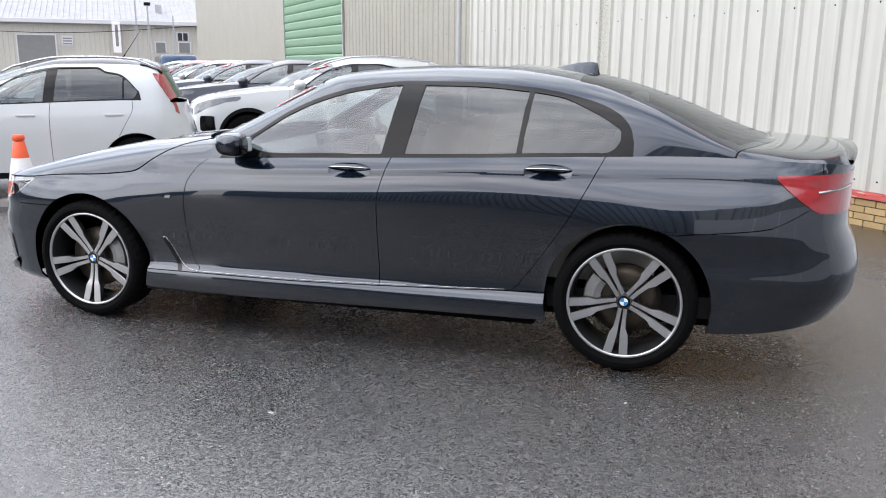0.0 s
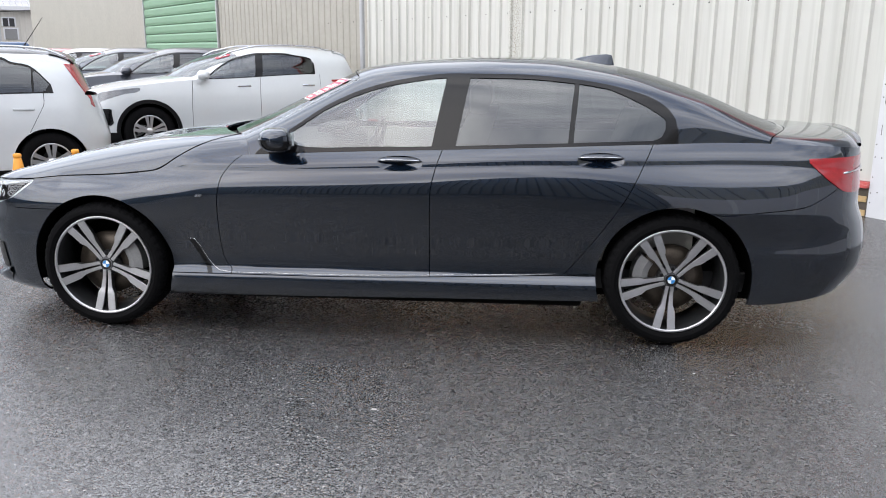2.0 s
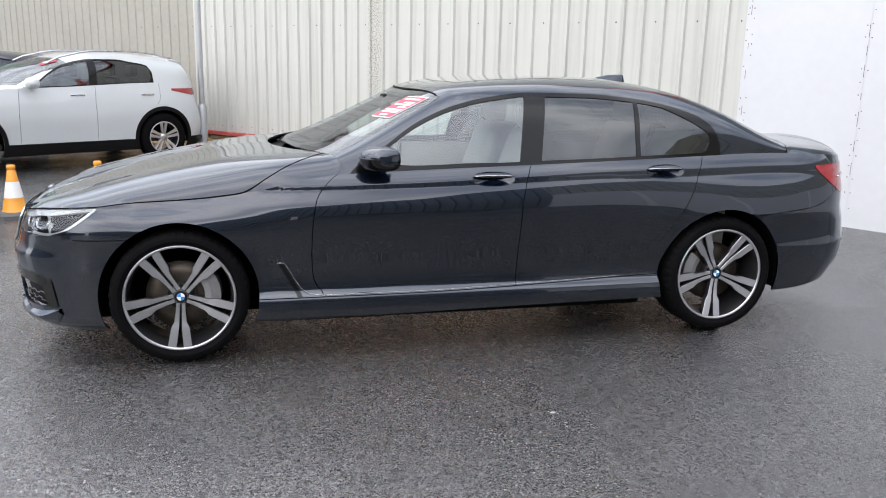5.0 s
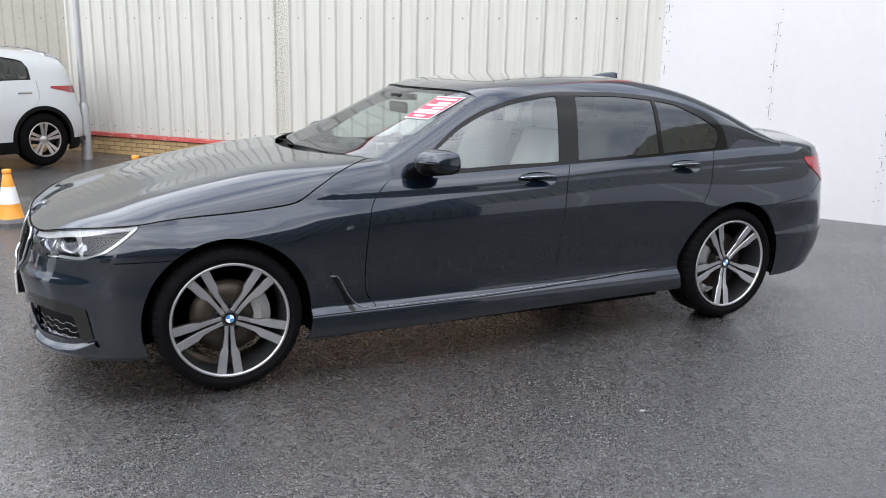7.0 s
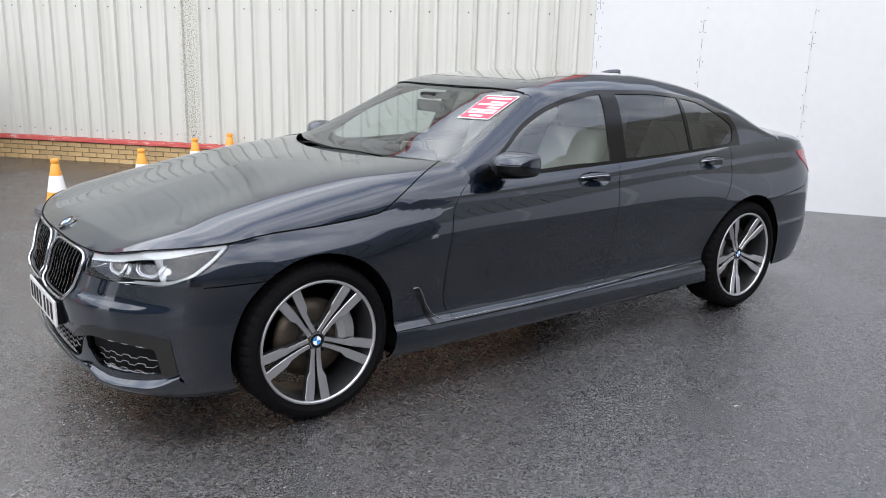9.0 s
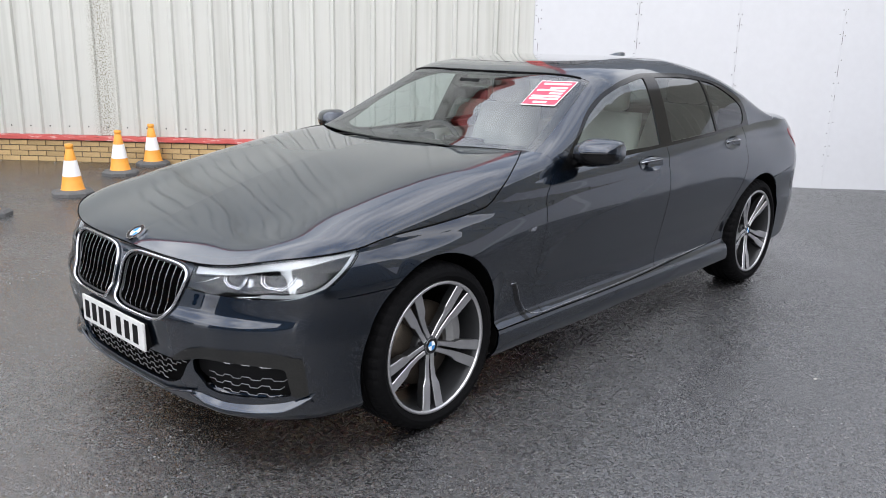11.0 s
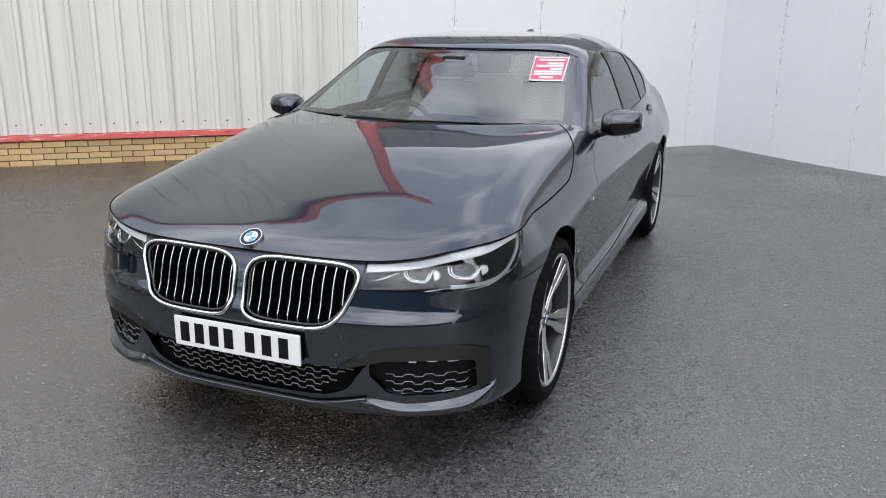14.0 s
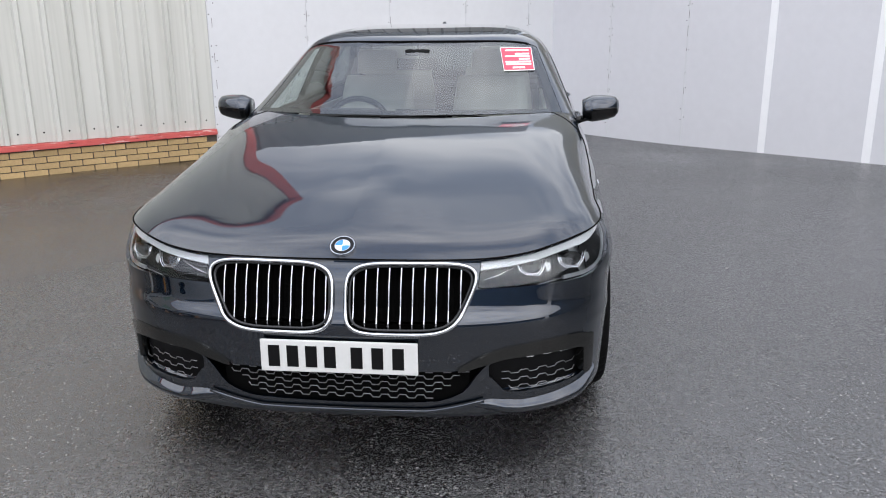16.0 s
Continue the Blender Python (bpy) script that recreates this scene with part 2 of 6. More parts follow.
CONE_BASE = mat("grey_recycled_rubber", (0.10, 0.10, 0.10), 0.85, var=0.25, scale=25.0, bump=0.3)
ROOF_GREY = mat("weathered_fibre_cement", (0.36, 0.36, 0.38), 0.8, var=0.2, scale=1.5)
SHED_WALL = mat("pale_grey_sheet_wall", (0.50, 0.475, 0.43), 0.7, var=0.06, scale=1.0)
SHED_DARK = mat("grey_shutter", (0.20, 0.20, 0.20), 0.6, var=0.1, scale=3.0)


def asphalt():
    """Damp black asphalt: flat-topped chips set in tar, each tilted a little, with broad wet patches."""
    m = bpy.data.materials.new("wet_asphalt")
    m.use_nodes = True
    n, l = m.node_tree.nodes, m.node_tree.links
    b = n["Principled BSDF"]

    def node(kind, **values):
        x = n.new(kind)
        for key, value in values.items():
            x.inputs[key.replace("_", " ")].default_value = value
        return x
    tc = n.new("ShaderNodeTexCoord")
    warp = node("ShaderNodeTexNoise", Scale=38.0, Detail=3.0)
    l.new(tc.outputs["Object"], warp.inputs["Vector"])
    push = n.new("ShaderNodeVectorMath")
    push.operation = "MULTIPLY_ADD"
    push.inputs[1].default_value = (0.016, 0.016, 0.0)
    l.new(warp.outputs["Color"], push.inputs[0])
    l.new(tc.outputs["Object"], push.inputs[2])
    chips = node("ShaderNodeTexVoronoi", Scale=112.0)
    edge = node("ShaderNodeTexVoronoi", Scale=112.0)
    edge.feature = "DISTANCE_TO_EDGE"
    for t in (chips, edge):
        l.new(push.outputs[0], t.inputs["Vector"])
    fine = node("ShaderNodeTexNoise", Scale=300.0, Detail=3.0)
    broad = node("ShaderNodeTexNoise", Scale=0.55, Detail=5.0)
    mid = node("ShaderNodeTexNoise", Scale=5.0, Detail=6.0)
    for t in (fine, broad, mid):
        l.new(tc.outputs["Object"], t.inputs["Vector"])
    sep = n.new("ShaderNodeSeparateColor")
    l.new(chips.outputs["Color"], sep.inputs[0])
    top = node("ShaderNodeMapRange", From_Min=0.02, From_Max=0.20)
    top.interpolation_type = "SMOOTHSTEP"
    l.new(edge.outputs["Distance"], top.inputs["Value"])
    # colour: black tar between grey chips, a few of them pale
    tone = n.new("ShaderNodeValToRGB")
    tone.color_ramp.elements[0].position, tone.color_ramp.elements[0].color = 0.0, (0.0075, 0.0073, 0.0080, 1)
    tone.color_ramp.elements[1].position, tone.color_ramp.elements[1].color = 0.90, (0.021, 0.0205, 0.0222, 1)
    pale = tone.color_ramp.elements.new(0.985)
    pale.color = (0.20, 0.19, 0.18, 1)
    l.new(sep.outputs[0], tone.inputs["Fac"])
    tar = n.new("ShaderNodeMix")
    tar.data_type = "RGBA"
    tar.inputs[6].default_value = (0.005, 0.005, 0.0055, 1)
    l.new(top.outputs["Result"], tar.inputs[0])
    l.new(tone.outputs["Color"], tar.inputs[7])
    dirt = node("ShaderNodeMapRange", To_Min=0.65, To_Max=1.35)
    l.new(mid.outputs["Fac"], dirt.inputs["Value"])
    col = n.new("ShaderNodeMix")
    col.data_type, col.blend_type = "RGBA", "MULTIPLY"
    col.inputs[0].default_value = 1.0
    l.new(tar.outputs[2], col.inputs[6])
    l.new(dirt.outputs["Result"], col.inputs[7])
    l.new(col.outputs[2], b.inputs["Base Color"])
    # gloss: wet patches, and chips that differ
    wet = node("ShaderNodeMapRange", From_Min=0.36, From_Max=0.64, To_Min=0.06, To_Max=0.24)
    l.new(broad.outputs["Fac"], wet.inputs["Value"])
    shine = node("ShaderNodeMapRange", To_Min=-0.06, To_Max=0.14)
    l.new(sep.outputs[1], shine.inputs["Value"])
    rsum = n.new("ShaderNodeMath")
    rsum.operation = "ADD"
    l.new(wet.outputs["Result"], rsum.inputs[0])
    l.new(shine.outputs["Result"], rsum.inputs[1])
    l.new(rsum.outputs[0], b.inputs["Roughness"])
    b.inputs["Specular IOR Level"].default_value = 1.0
    b.inputs["IOR"].default_value = 1.84
    # relief: sunk joints, fine grit, and a tilt for each chip
    h = n.new("ShaderNodeMath")
    h.operation = "MULTIPLY_ADD"
    h.inputs[1].default_value = 0.15
    l.new(fine.outputs["Fac"], h.inputs[0])
    l.new(top.outputs["Result"], h.inputs[2])
    bp = node("ShaderNodeBump", Strength=0.50, Distance=0.0045)
    l.new(h.outputs[0], bp.inputs["Height"])
    tilt = n.new("ShaderNodeVectorMath")
    tilt.operation = "MULTIPLY_ADD"
    tilt.inputs[1].default_value = (0.24, 0.24, 0.0)
    tilt.inputs[2].default_value = (-0.12, -0.12, 0.0)
    l.new(chips.outputs["Color"], tilt.inputs[0])
    total = n.new("ShaderNodeVectorMath")
    l.new(bp.outputs["Normal"], total.inputs[0])
    l.new(tilt.outputs[0], total.inputs[1])
    unit = n.new("ShaderNodeVectorMath")
    unit.operation = "NORMALIZE"
    l.new(total.outputs[0], unit.inputs[0])
    l.new(unit.outputs[0], b.inputs["Normal"])
    return m


ASPHALT = asphalt()


def brick_varied():
    """Buff brick whose tone differs from piece to piece."""
    m = BRICK.copy()
    m.name = "buff_brick_varied"
    n, l = m.node_tree.nodes, m.node_tree.links
    b = n["Principled BSDF"]
    src = b.inputs["Base Color"].links[0].from_socket
    oi = n.new("ShaderNodeObjectInfo")
    hs = n.new("ShaderNodeHueSaturation")
    mr = n.new("ShaderNodeMapRange")
    mr.inputs["To Min"].default_value, mr.inputs["To Max"].default_value = 0.84, 1.14
    l.new(oi.outputs["Random"], mr.inputs["Value"])
    l.new(mr.outputs["Result"], hs.inputs["Value"])
    l.new(src, hs.inputs["Color"])
    l.new(hs.outputs["Color"], b.inputs["Base Color"])
    return m


BRICK_VAR = brick_varied()

# ---- building helpers ----
def mesh_of(name, verts, faces, material, smooth=False, normals=None):
    me = bpy.data.meshes.new(name)
    me.from_pydata([tuple(float(c) for c in v) for v in verts], [], [tuple(f) for f in faces])
    me.materials.append(material)
    if smooth or normals is not None:
        me.polygons.foreach_set("use_smooth", [True] * len(me.polygons))
    me.update()
    if normals is not None:
        me.normals_split_custom_set_from_vertices([tuple(float(c) for c in v) for v in normals])
    return me


def put(name, me, parent=None, label="", m=None):
    ob = new(name, me)
    if m is not None:
        ob.matrix_basis = m
    if parent is not None:
        ob.parent = parent
    if label:
        ob["label"] = label
    return ob


def part(name, bm, material, parent=None, label="", smooth=False, m=None):
    me = bpy.data.meshes.new(name)
    bm.normal_update()
    bm.to_mesh(me)
    bm.free()
    me.materials.append(material)
    if smooth:
        me.polygons.foreach_set("use_smooth", [True] * len(me.polygons))
    return put(name, me, parent, label, m)


def box(x0, x1, y0, y1, z0, z1, bevel=0.0, seg=2, bm=None):
    b = bm or bmesh.new()
    r = bmesh.ops.create_cube(b, size=1.0)
    for v in r["verts"]:
        v.co = Vector((x0 + (v.co.x + 0.5) * (x1 - x0), y0 + (v.co.y + 0.5) * (y1 - y0), z0 + (v.co.z + 0.5) * (z1 - z0)))
    if bevel > 0:
        es = list({e for v in r["verts"] for e in v.link_edges})
        bmesh.ops.bevel(b, geom=es, offset=bevel, segments=seg, affect="EDGES", profile=0.6)
    return b


def tube(points, radius, n=8, closed=False, bm=None, caps=True):
    """A round bar along points."""
    b = bm or bmesh.new()
    pts = [Vector(p) for p in points]
    rings = []
    count = len(pts)
    side = None
    for i, p in enumerate(pts):
        if closed:
            d = pts[(i + 1) % count] - pts[i - 1]
        else:
            d = pts[min(i + 1, count - 1)] - pts[max(i - 1, 0)]
        d.normalize()
        if side is None:
            up = Vector((0, 0, 1)) if abs(d.z) < 0.9 else Vector((1, 0, 0))
            side = d.cross(up).normalized()
        side = (side - side.dot(d) * d).normalized()
        s = side
        t = s.cross(d).normalized()
        r = radius[i] if isinstance(radius, (list, tuple)) else radius
        rings.append([b.verts.new(p + r * (math.cos(2 * math.pi * k / n) * s + math.sin(2 * math.pi * k / n) * t)) for k in range(n)])
    for i in range(count if closed else count - 1):
        a, c = rings[i], rings[(i + 1) % count]
        for k in range(n):
            b.faces.new((a[k], a[(k + 1) % n], c[(k + 1) % n], c[k]))
    if not closed and caps:
        b.faces.new(list(reversed(rings[0])))
        b.faces.new(rings[-1])
    return b


def lathe(profile, n=48, bm=None, axis="y"):
    """Turns (radius, along) pairs about an axis."""
    b = bm or bmesh.new()
    rings = []
    for r, a in profile:
        ring = []
        for k in range(n):
            t = 2 * math.pi * k / n
            c, s = r * math.cos(t), r * math.sin(t)
            ring.append(b.verts.new((c, a, s) if axis == "y" else (c, s, a)))
        rings.append(ring)
    for i in range(len(rings) - 1):
        for k in range(n):
            b.faces.new((rings[i][k], rings[i][(k + 1) % n], rings[i + 1][(k + 1) % n], rings[i + 1][k]))
    return b


def prism(poly, axis, a0, a1, bm=None):
    """A flat outline of (p, q) pairs drawn out along an axis from a0 to a1; p, q are the other two in order."""
    b = bm or bmesh.new()

    def at(p, q, a):
        return {"x": (a, p, q), "y": (p, a, q), "z": (p, q, a)}[axis]
    lo = [b.verts.new(at(p, q, a0)) for p, q in poly]
    hi = [b.verts.new(at(p, q, a1)) for p, q in poly]
    k = len(poly)
    b.faces.new(list(reversed(lo)))
    b.faces.new(hi)
    for i in range(k):
        b.faces.new((lo[i], lo[(i + 1) % k], hi[(i + 1) % k], hi[i]))
    bmesh.ops.recalc_face_normals(b, faces=b.faces)
    return b


def curve_fn(xs, ys):
    """A smooth monotone-limited curve through the given pairs."""
    xs, ys = np.array(xs, float), np.array(ys, float)
    h = np.diff(xs)
    d = np.diff(ys) / h
    m = np.zeros(len(xs))
    m[0], m[-1] = d[0], d[-1]
    for i in range(1, len(xs) - 1):
        if d[i - 1] * d[i] > 0:
            w1, w2 = 2 * h[i] + h[i - 1], h[i] + 2 * h[i - 1]
            m[i] = (w1 + w2) / (w1 / d[i - 1] + w2 / d[i])

    def f(x):
        x = np.asarray(x, float)
        i = np.clip(np.searchsorted(xs, x) - 1, 0, len(h) - 1)
        t = np.clip((x - xs[i]) / h[i], 0, 1)
        t2, t3 = t * t, t * t * t
        return (2 * t3 - 3 * t2 + 1) * ys[i] + (t3 - 2 * t2 + t) * h[i] * m[i] + (-2 * t3 + 3 * t2) * ys[i + 1] + (t3 - t2) * h[i] * m[i + 1]
    return f


class Sheet:
    """A surface as points with normals and polygons, which can be trimmed by signed functions."""

    def __init__(self, V, F):
        self.V, self.F = V, F

    @classmethod
    def grid(cls, P, flip=False):
        du, dv = np.gradient(P, axis=0), np.gradient(P, axis=1)
        N = np.cross(du, dv)
        N /= np.maximum(np.linalg.norm(N, axis=2, keepdims=True), 1e-12)
        if flip:
            N = -N
        a, b = P.shape[:2]
        idx = np.arange(a * b).reshape(a, b)
        F = []
        for i in range(a - 1):
            for j in range(b - 1):
                q = [idx[i, j], idx[i + 1, j], idx[i + 1, j + 1], idx[i, j + 1]]
                F.append(q[::-1] if flip else q)
        return cls(np.concatenate([P.reshape(-1, 3), N.reshape(-1, 3)], axis=1), F)

    def keep(self, f):
        """The part where f(x, y, z) is above 0."""
        val = f(self.V[:, 0], self.V[:, 1], self.V[:, 2])
        V, F, cut = [tuple(v) for v in self.V], [], {}
        ok = val > 0
        for q in self.F:
            inside = [ok[i] for i in q]
            if all(inside):
                F.append(list(q))
                continue
            if not any(inside):
                continue
            poly = []
            for k in range(len(q)):
                a, b = q[k], q[(k + 1) % len(q)]
                if ok[a]:
                    poly.append(a)
                if ok[a] != ok[b]:
                    key = (min(a, b), max(a, b))
                    if key not in cut:
                        t = val[key[0]] / (val[key[0]] - val[key[1]])
                        cut[key] = len(V)
                        V.append(tuple(self.V[key[0]] * (1 - t) + self.V[key[1]] * t))
                    poly.append(cut[key])
            if len(poly) >= 3:
                F.append(poly)
        used = sorted({i for q in F for i in q})
        ren = {o: i for i, o in enumerate(used)}
        return Sheet(np.array([V[i] for i in used]).reshape(-1, 6), [[ren[i] for i in q] for q in F])

    def shifted(self, d):
        V = self.V.copy()
        V[:, :3] += d * V[:, 3:6]
        return Sheet(V, self.F)

    def mirrored(self):
        V = self.V * np.array([1, -1, 1, 1, -1, 1])
        return Sheet(V, [q[::-1] for q in self.F])

    def joined(self, other):
        k = len(self.V)
        return Sheet(np.concatenate([self.V, other.V]), self.F + [[i + k for i in q] for q in other.F])

    def mesh(self, name, material, depth=0.0):
        """A mesh with the surface's own normals; depth: how far its edges turn inwards."""
        V = [v[:3] for v in self.V]
        N = [v[3:6] for v in self.V]
        F = [list(q) for q in self.F]
        if depth > 0:
            seen = {}
            for q in self.F:
                for k in range(len(q)):
                    a, b = q[k], q[(k + 1) % len(q)]
                    if (b, a) in seen:
                        seen.pop((b, a))
                    else:
                        seen[(a, b)] = 1
            for a, b in seen:
                va, vb = self.V[a], self.V[b]
                n = va[3:6] + vb[3:6]
                n = n / max(np.linalg.norm(n), 1e-9)
                side = np.cross(vb[:3] - va[:3], n)
                ln = np.linalg.norm(side)
                if ln < 1e-9:
                    continue
                side = side / ln
                k = len(V)
                V += [va[:3], vb[:3], vb[:3] - depth * n, va[:3] - depth * n]
                N += [side] * 4
                F.append([k + 1, k, k + 3, k + 2])
        return mesh_of(name, V, F, material, True, N)

# ---- the yard: ground and walls ----
WALL_C = Vector((5.66, 2.93, 0))
WALL_D = Vector((-0.659, 0.752, 0)).normalized()
WALL_N = Vector((-WALL_D.y, WALL_D.x, 0))
if WALL_N.dot(-WALL_C) < 0:
    WALL_N = -WALL_N
SIDE_C = WALL_C - 5.2 * WALL_D
SIDE_D = Vector((-0.71, -0.704, 0)).normalized()
SIDE_N = Vector((SIDE_D.y, -SIDE_D.x, 0))
if SIDE_N.dot(Vector((0, 0, 0)) - SIDE_C) < 0:
    SIDE_N = -SIDE_N


def wall_frame(c, d, n):
    """Local x along the wall, y out of it towards the yard, z up."""
    return Matrix(((d.x, n.x, 0, c.x), (d.y, n.y, 0, c.y), (0, 0, 1, 0), (0, 0, 0, 1)))


M_WALL = wall_frame(WALL_C, WALL_D, WALL_N)
M_SIDE = wall_frame(SIDE_C, SIDE_D, SIDE_N)


def ground_z(x, y):
    t = min(max((x - 5.0) / 3.3, 0.0), 1.0)
    return -0.10 * t * t * (3 - 2 * t)


def build_ground():
    axis = [-900, -300, -120, -60, -30, -18] + [-12 + 0.5 * i for i in range(49)] + [16, 24, 40, 80, 150, 400, 900]
    V = [(x, y, ground_z(x, y)) for x in axis for y in axis]
    k = len(axis)
    F = [(i * k + j, (i + 1) * k + j, (i + 1) * k + j + 1, i * k + j + 1) for i in range(k - 1) for j in range(k - 1)]
    g = put("ground", mesh_of("ground", V, F, ASPHALT, True))
    tagged(g, "damp dark asphalt yard with coarse grey chippings", "asphalt", kind="structure")


build_ground()

PITCH = 0.2415


def ribbed(s0, s1, z0, z1, y0, pitch, material, name, depth=0.034, wide=0.036):
    """A profiled steel sheet: flat pans with raised trapezium ribs."""
    V, F = [], []
    s = s0
    prof = []
    while s < s1 - 1e-6:
        for a, y in ((0.0, 0.0), (pitch - wide - 0.034, 0.0), (pitch - wide - 0.017, depth), (pitch - 0.017, depth)):
            prof.append((min(s + a, s1), y0 + y))
        s += pitch
    prof.append((s1, y0))
    for a, y in prof:
        V += [(a, y, z0), (a, y, z1)]
    for i in range(len(prof) - 1):
        F.append((2 * i, 2 * i + 2, 2 * i + 3, 2 * i + 1))
    return mesh_of(name, V, F, material)


GREEN_S0, GREEN_S1 = 16.3, 22.3
WALL_TOP = 6.6
OLD_S = 38 * PITCH
wall_n = put("wall_north", ribbed(0.0, OLD_S, 0.33, WALL_TOP, 0.0, PITCH, CLAD, "wall_north"), m=M_WALL)
tagged(wall_n, "tall cream-grey ribbed steel cladding, streaked and weathered", "wall", kind="structure")
old_n = put("wall_north_old", ribbed(OLD_S, GREEN_S0, 0.33, WALL_TOP, 0.0, PITCH, CLAD_OLD, "wall_north_old", 0.017), m=M_WALL)
tagged(old_n, "older browned cream sheet cladding with shallow ribs", "wall", kind="structure")
core = part("wall_north_core", box(0.0, 40, -0.30, -0.06, -0.2, WALL_TOP), DARK_SHELL, m=M_WALL)
tagged(core, "dark inner skin behind the cladding", "wall", kind="structure")
far_wall = part("wall_north_far", box(GREEN_S1, 40, -0.05, 0.02, -0.1, WALL_TOP), CLAD_OLD, m=M_WALL)
tagged(far_wall, "flat cream-grey sheet wall beyond the roller door", "wall", kind="structure")
head_wall = part("wall_north_lintel", box(GREEN_S0, GREEN_S1, -0.05, 0.03, 4.6, WALL_TOP), CLAD_OLD, m=M_WALL)
tagged(head_wall, "cream-grey sheet above the roller door", "wall", kind="structure")
fascia = part("trim_fascia", box(-0.04, 40, -0.05, 0.10, WALL_TOP + 0.003, WALL_TOP + 0.15, 0.01), RAIL_RED, m=M_WALL)
tagged(fascia, "red painted eaves fascia along the wall top", "trim", kind="structure")
rail = part("trim_rail", box(0.0, GREEN_S0, -0.05, 0.055, 0.266, 0.326, 0.006), RAIL_OLD, m=M_WALL)
tagged(rail, "faded red flashing with flaking paint above the brick plinth", "trim", kind="structure")


def build_roller_door():
    door = new("door_roller")
    door.matrix_basis = M_WALL
    tagged(door, "closed green ribbed roller shutter door", "door", kind="structure")
    z = 0.02
    while z < 4.55:
        poly = [(-0.02, z), (0.02, z + 0.012), (0.035, z + 0.08), (0.035, z + 0.20), (0.005, z + 0.245), (-0.02, z + 0.245)]
        part("slat", prism(poly, "x", GREEN_S0 + 0.06, GREEN_S1 - 0.06), GREEN_DOOR, door)
        z += 0.25
    part("frame", box(GREEN_S0, GREEN_S0 + 0.06, -0.05, 0.06, 0, 4.6), GALV, door)
    part("frame", box(GREEN_S1 - 0.06, GREEN_S1, -0.05, 0.06, 0, 4.6), GALV, door)


build_roller_door()


def build_boards(name, m, length, material, joints, label, stripe_from=99.0):
    w = new(name)
    w.matrix_basis = m
    tagged(w, label, "wall", kind="structure")
    edges = [0.0] + joints + [length]
    for a, b in zip(edges[:-1], edges[1:]):
        part("panel", box(a + 0.002, b - 0.002, -0.05, 0.012, -0.16, 2.44, 0.003, 1), material, w)
    for a in joints:
        wide = 0.045 if a > stripe_from else 0.007
        part("batten", box(a - wide, a + wide, 0.012, 0.017, -0.1, 2.44), STRIP_WHITE if a > stripe_from else WHITE_BOARD, w)
    return w


M_BOARD = wall_frame(WALL_C, -WALL_D, WALL_N)
build_boards("wall_board_north", M_BOARD, 5.2, WHITE_BOARD, [1.21, 2.38, 3.58, 4.71], "smooth white painted board wall with nailed joints")
build_boards("wall_board_east", M_SIDE, 7.22, GREY_BOARD, [1.10, 2.33, 3.46, 4.68, 5.93], "pale grey painted board wall with white jointing strips", 3.0)
NAIL = mat("rusty_nail_head", (0.06, 0.05, 0.045), 0.7, var=0.3, scale=60.0)


def build_nails(wall, joints, seed):
    """Nail heads in two ragged columns at each board joint, with short open runs of the seam."""
    rnd = random.Random(seed)
    b = lathe([(0.0001, 0.004), (0.005, 0.003), (0.0065, 0.0)], 8)
    head = bpy.data.meshes.new("nail")
    b.to_mesh(head)
    b.free()
    head.materials.append(NAIL)
    for a in joints:
        z = rnd.uniform(0.1, 0.2)
        while z < 2.40:
            for side in (-1, 1):
                if rnd.random() < 0.62:
                    put("nail", head, wall, m=Matrix.Translation((a + side * rnd.uniform(0.022, 0.032), 0.012, z + rnd.uniform(-0.03, 0.03))))
            z += rnd.uniform(0.11, 0.17)
        z = rnd.uniform(0.5, 1.1)
        while z < 2.3:
            run = rnd.uniform(0.03, 0.16)
            x = a + rnd.uniform(-0.003, 0.003)
            part("open_seam", box(x - 0.0022, x + 0.0022, 0.0165, 0.0182, z, z + run), NAIL, wall)
            z += run + rnd.uniform(0.03, 0.30)


build_nails(bpy.data.objects["wall_board_north"], [0.05, 1.21, 2.38, 3.58, 4.71], 3)
build_nails(bpy.data.objects["wall_board_east"], [1.10, 2.33], 4)
cap_n = part("trim_cap", box(-0.01, 5.2, -0.30, 0.03, 2.444, 2.50, 0.005), WHITE_BOARD, m=M_BOARD)
tagged(cap_n, "white capping along the board wall top", "trim", kind="structure")
upper_n = put("wall_upper_north", ribbed(0.0, 5.2, 2.502, 4.6, -0.20, PITCH, DARK_CLAD, "wall_upper_north"), m=M_BOARD)
tagged(upper_n, "dark grey ribbed cladding set back above the white boards", "wall", kind="structure")
corner = part("trim_corner", box(-0.035, 0.16, -0.30, 0.06, 2.51, WALL_TOP, 0.01), RAIL_RED, m=M_WALL)
tagged(corner, "red corner flashing at the end of the cladding", "trim", kind="structure")
upper_e = put("wall_upper_east", ribbed(0.0, 7.22, 2.44, 4.0, -0.03, PITCH, CLAD_OLD, "wall_upper_east"), m=M_SIDE)
tagged(upper_e, "browned grey ribbed cladding above the boards", "wall", kind="structure")
lower_e = put("wall_lower_east", ribbed(7.22, 30.0, -0.16, 4.0, -0.03, PITCH, DARK_CLAD, "wall_lower_east"), m=M_SIDE)
tagged(lower_e, "dark grey ribbed cladding beyond the painted boards", "wall", kind="structure")
east_core = part("wall_east_core", box(0.0, 7.22, -0.3, -0.07, -0.2, 4.0), DARK_SHELL, m=M_SIDE)
tagged(east_core, "dark inner skin behind the boards", "wall", kind="structure")
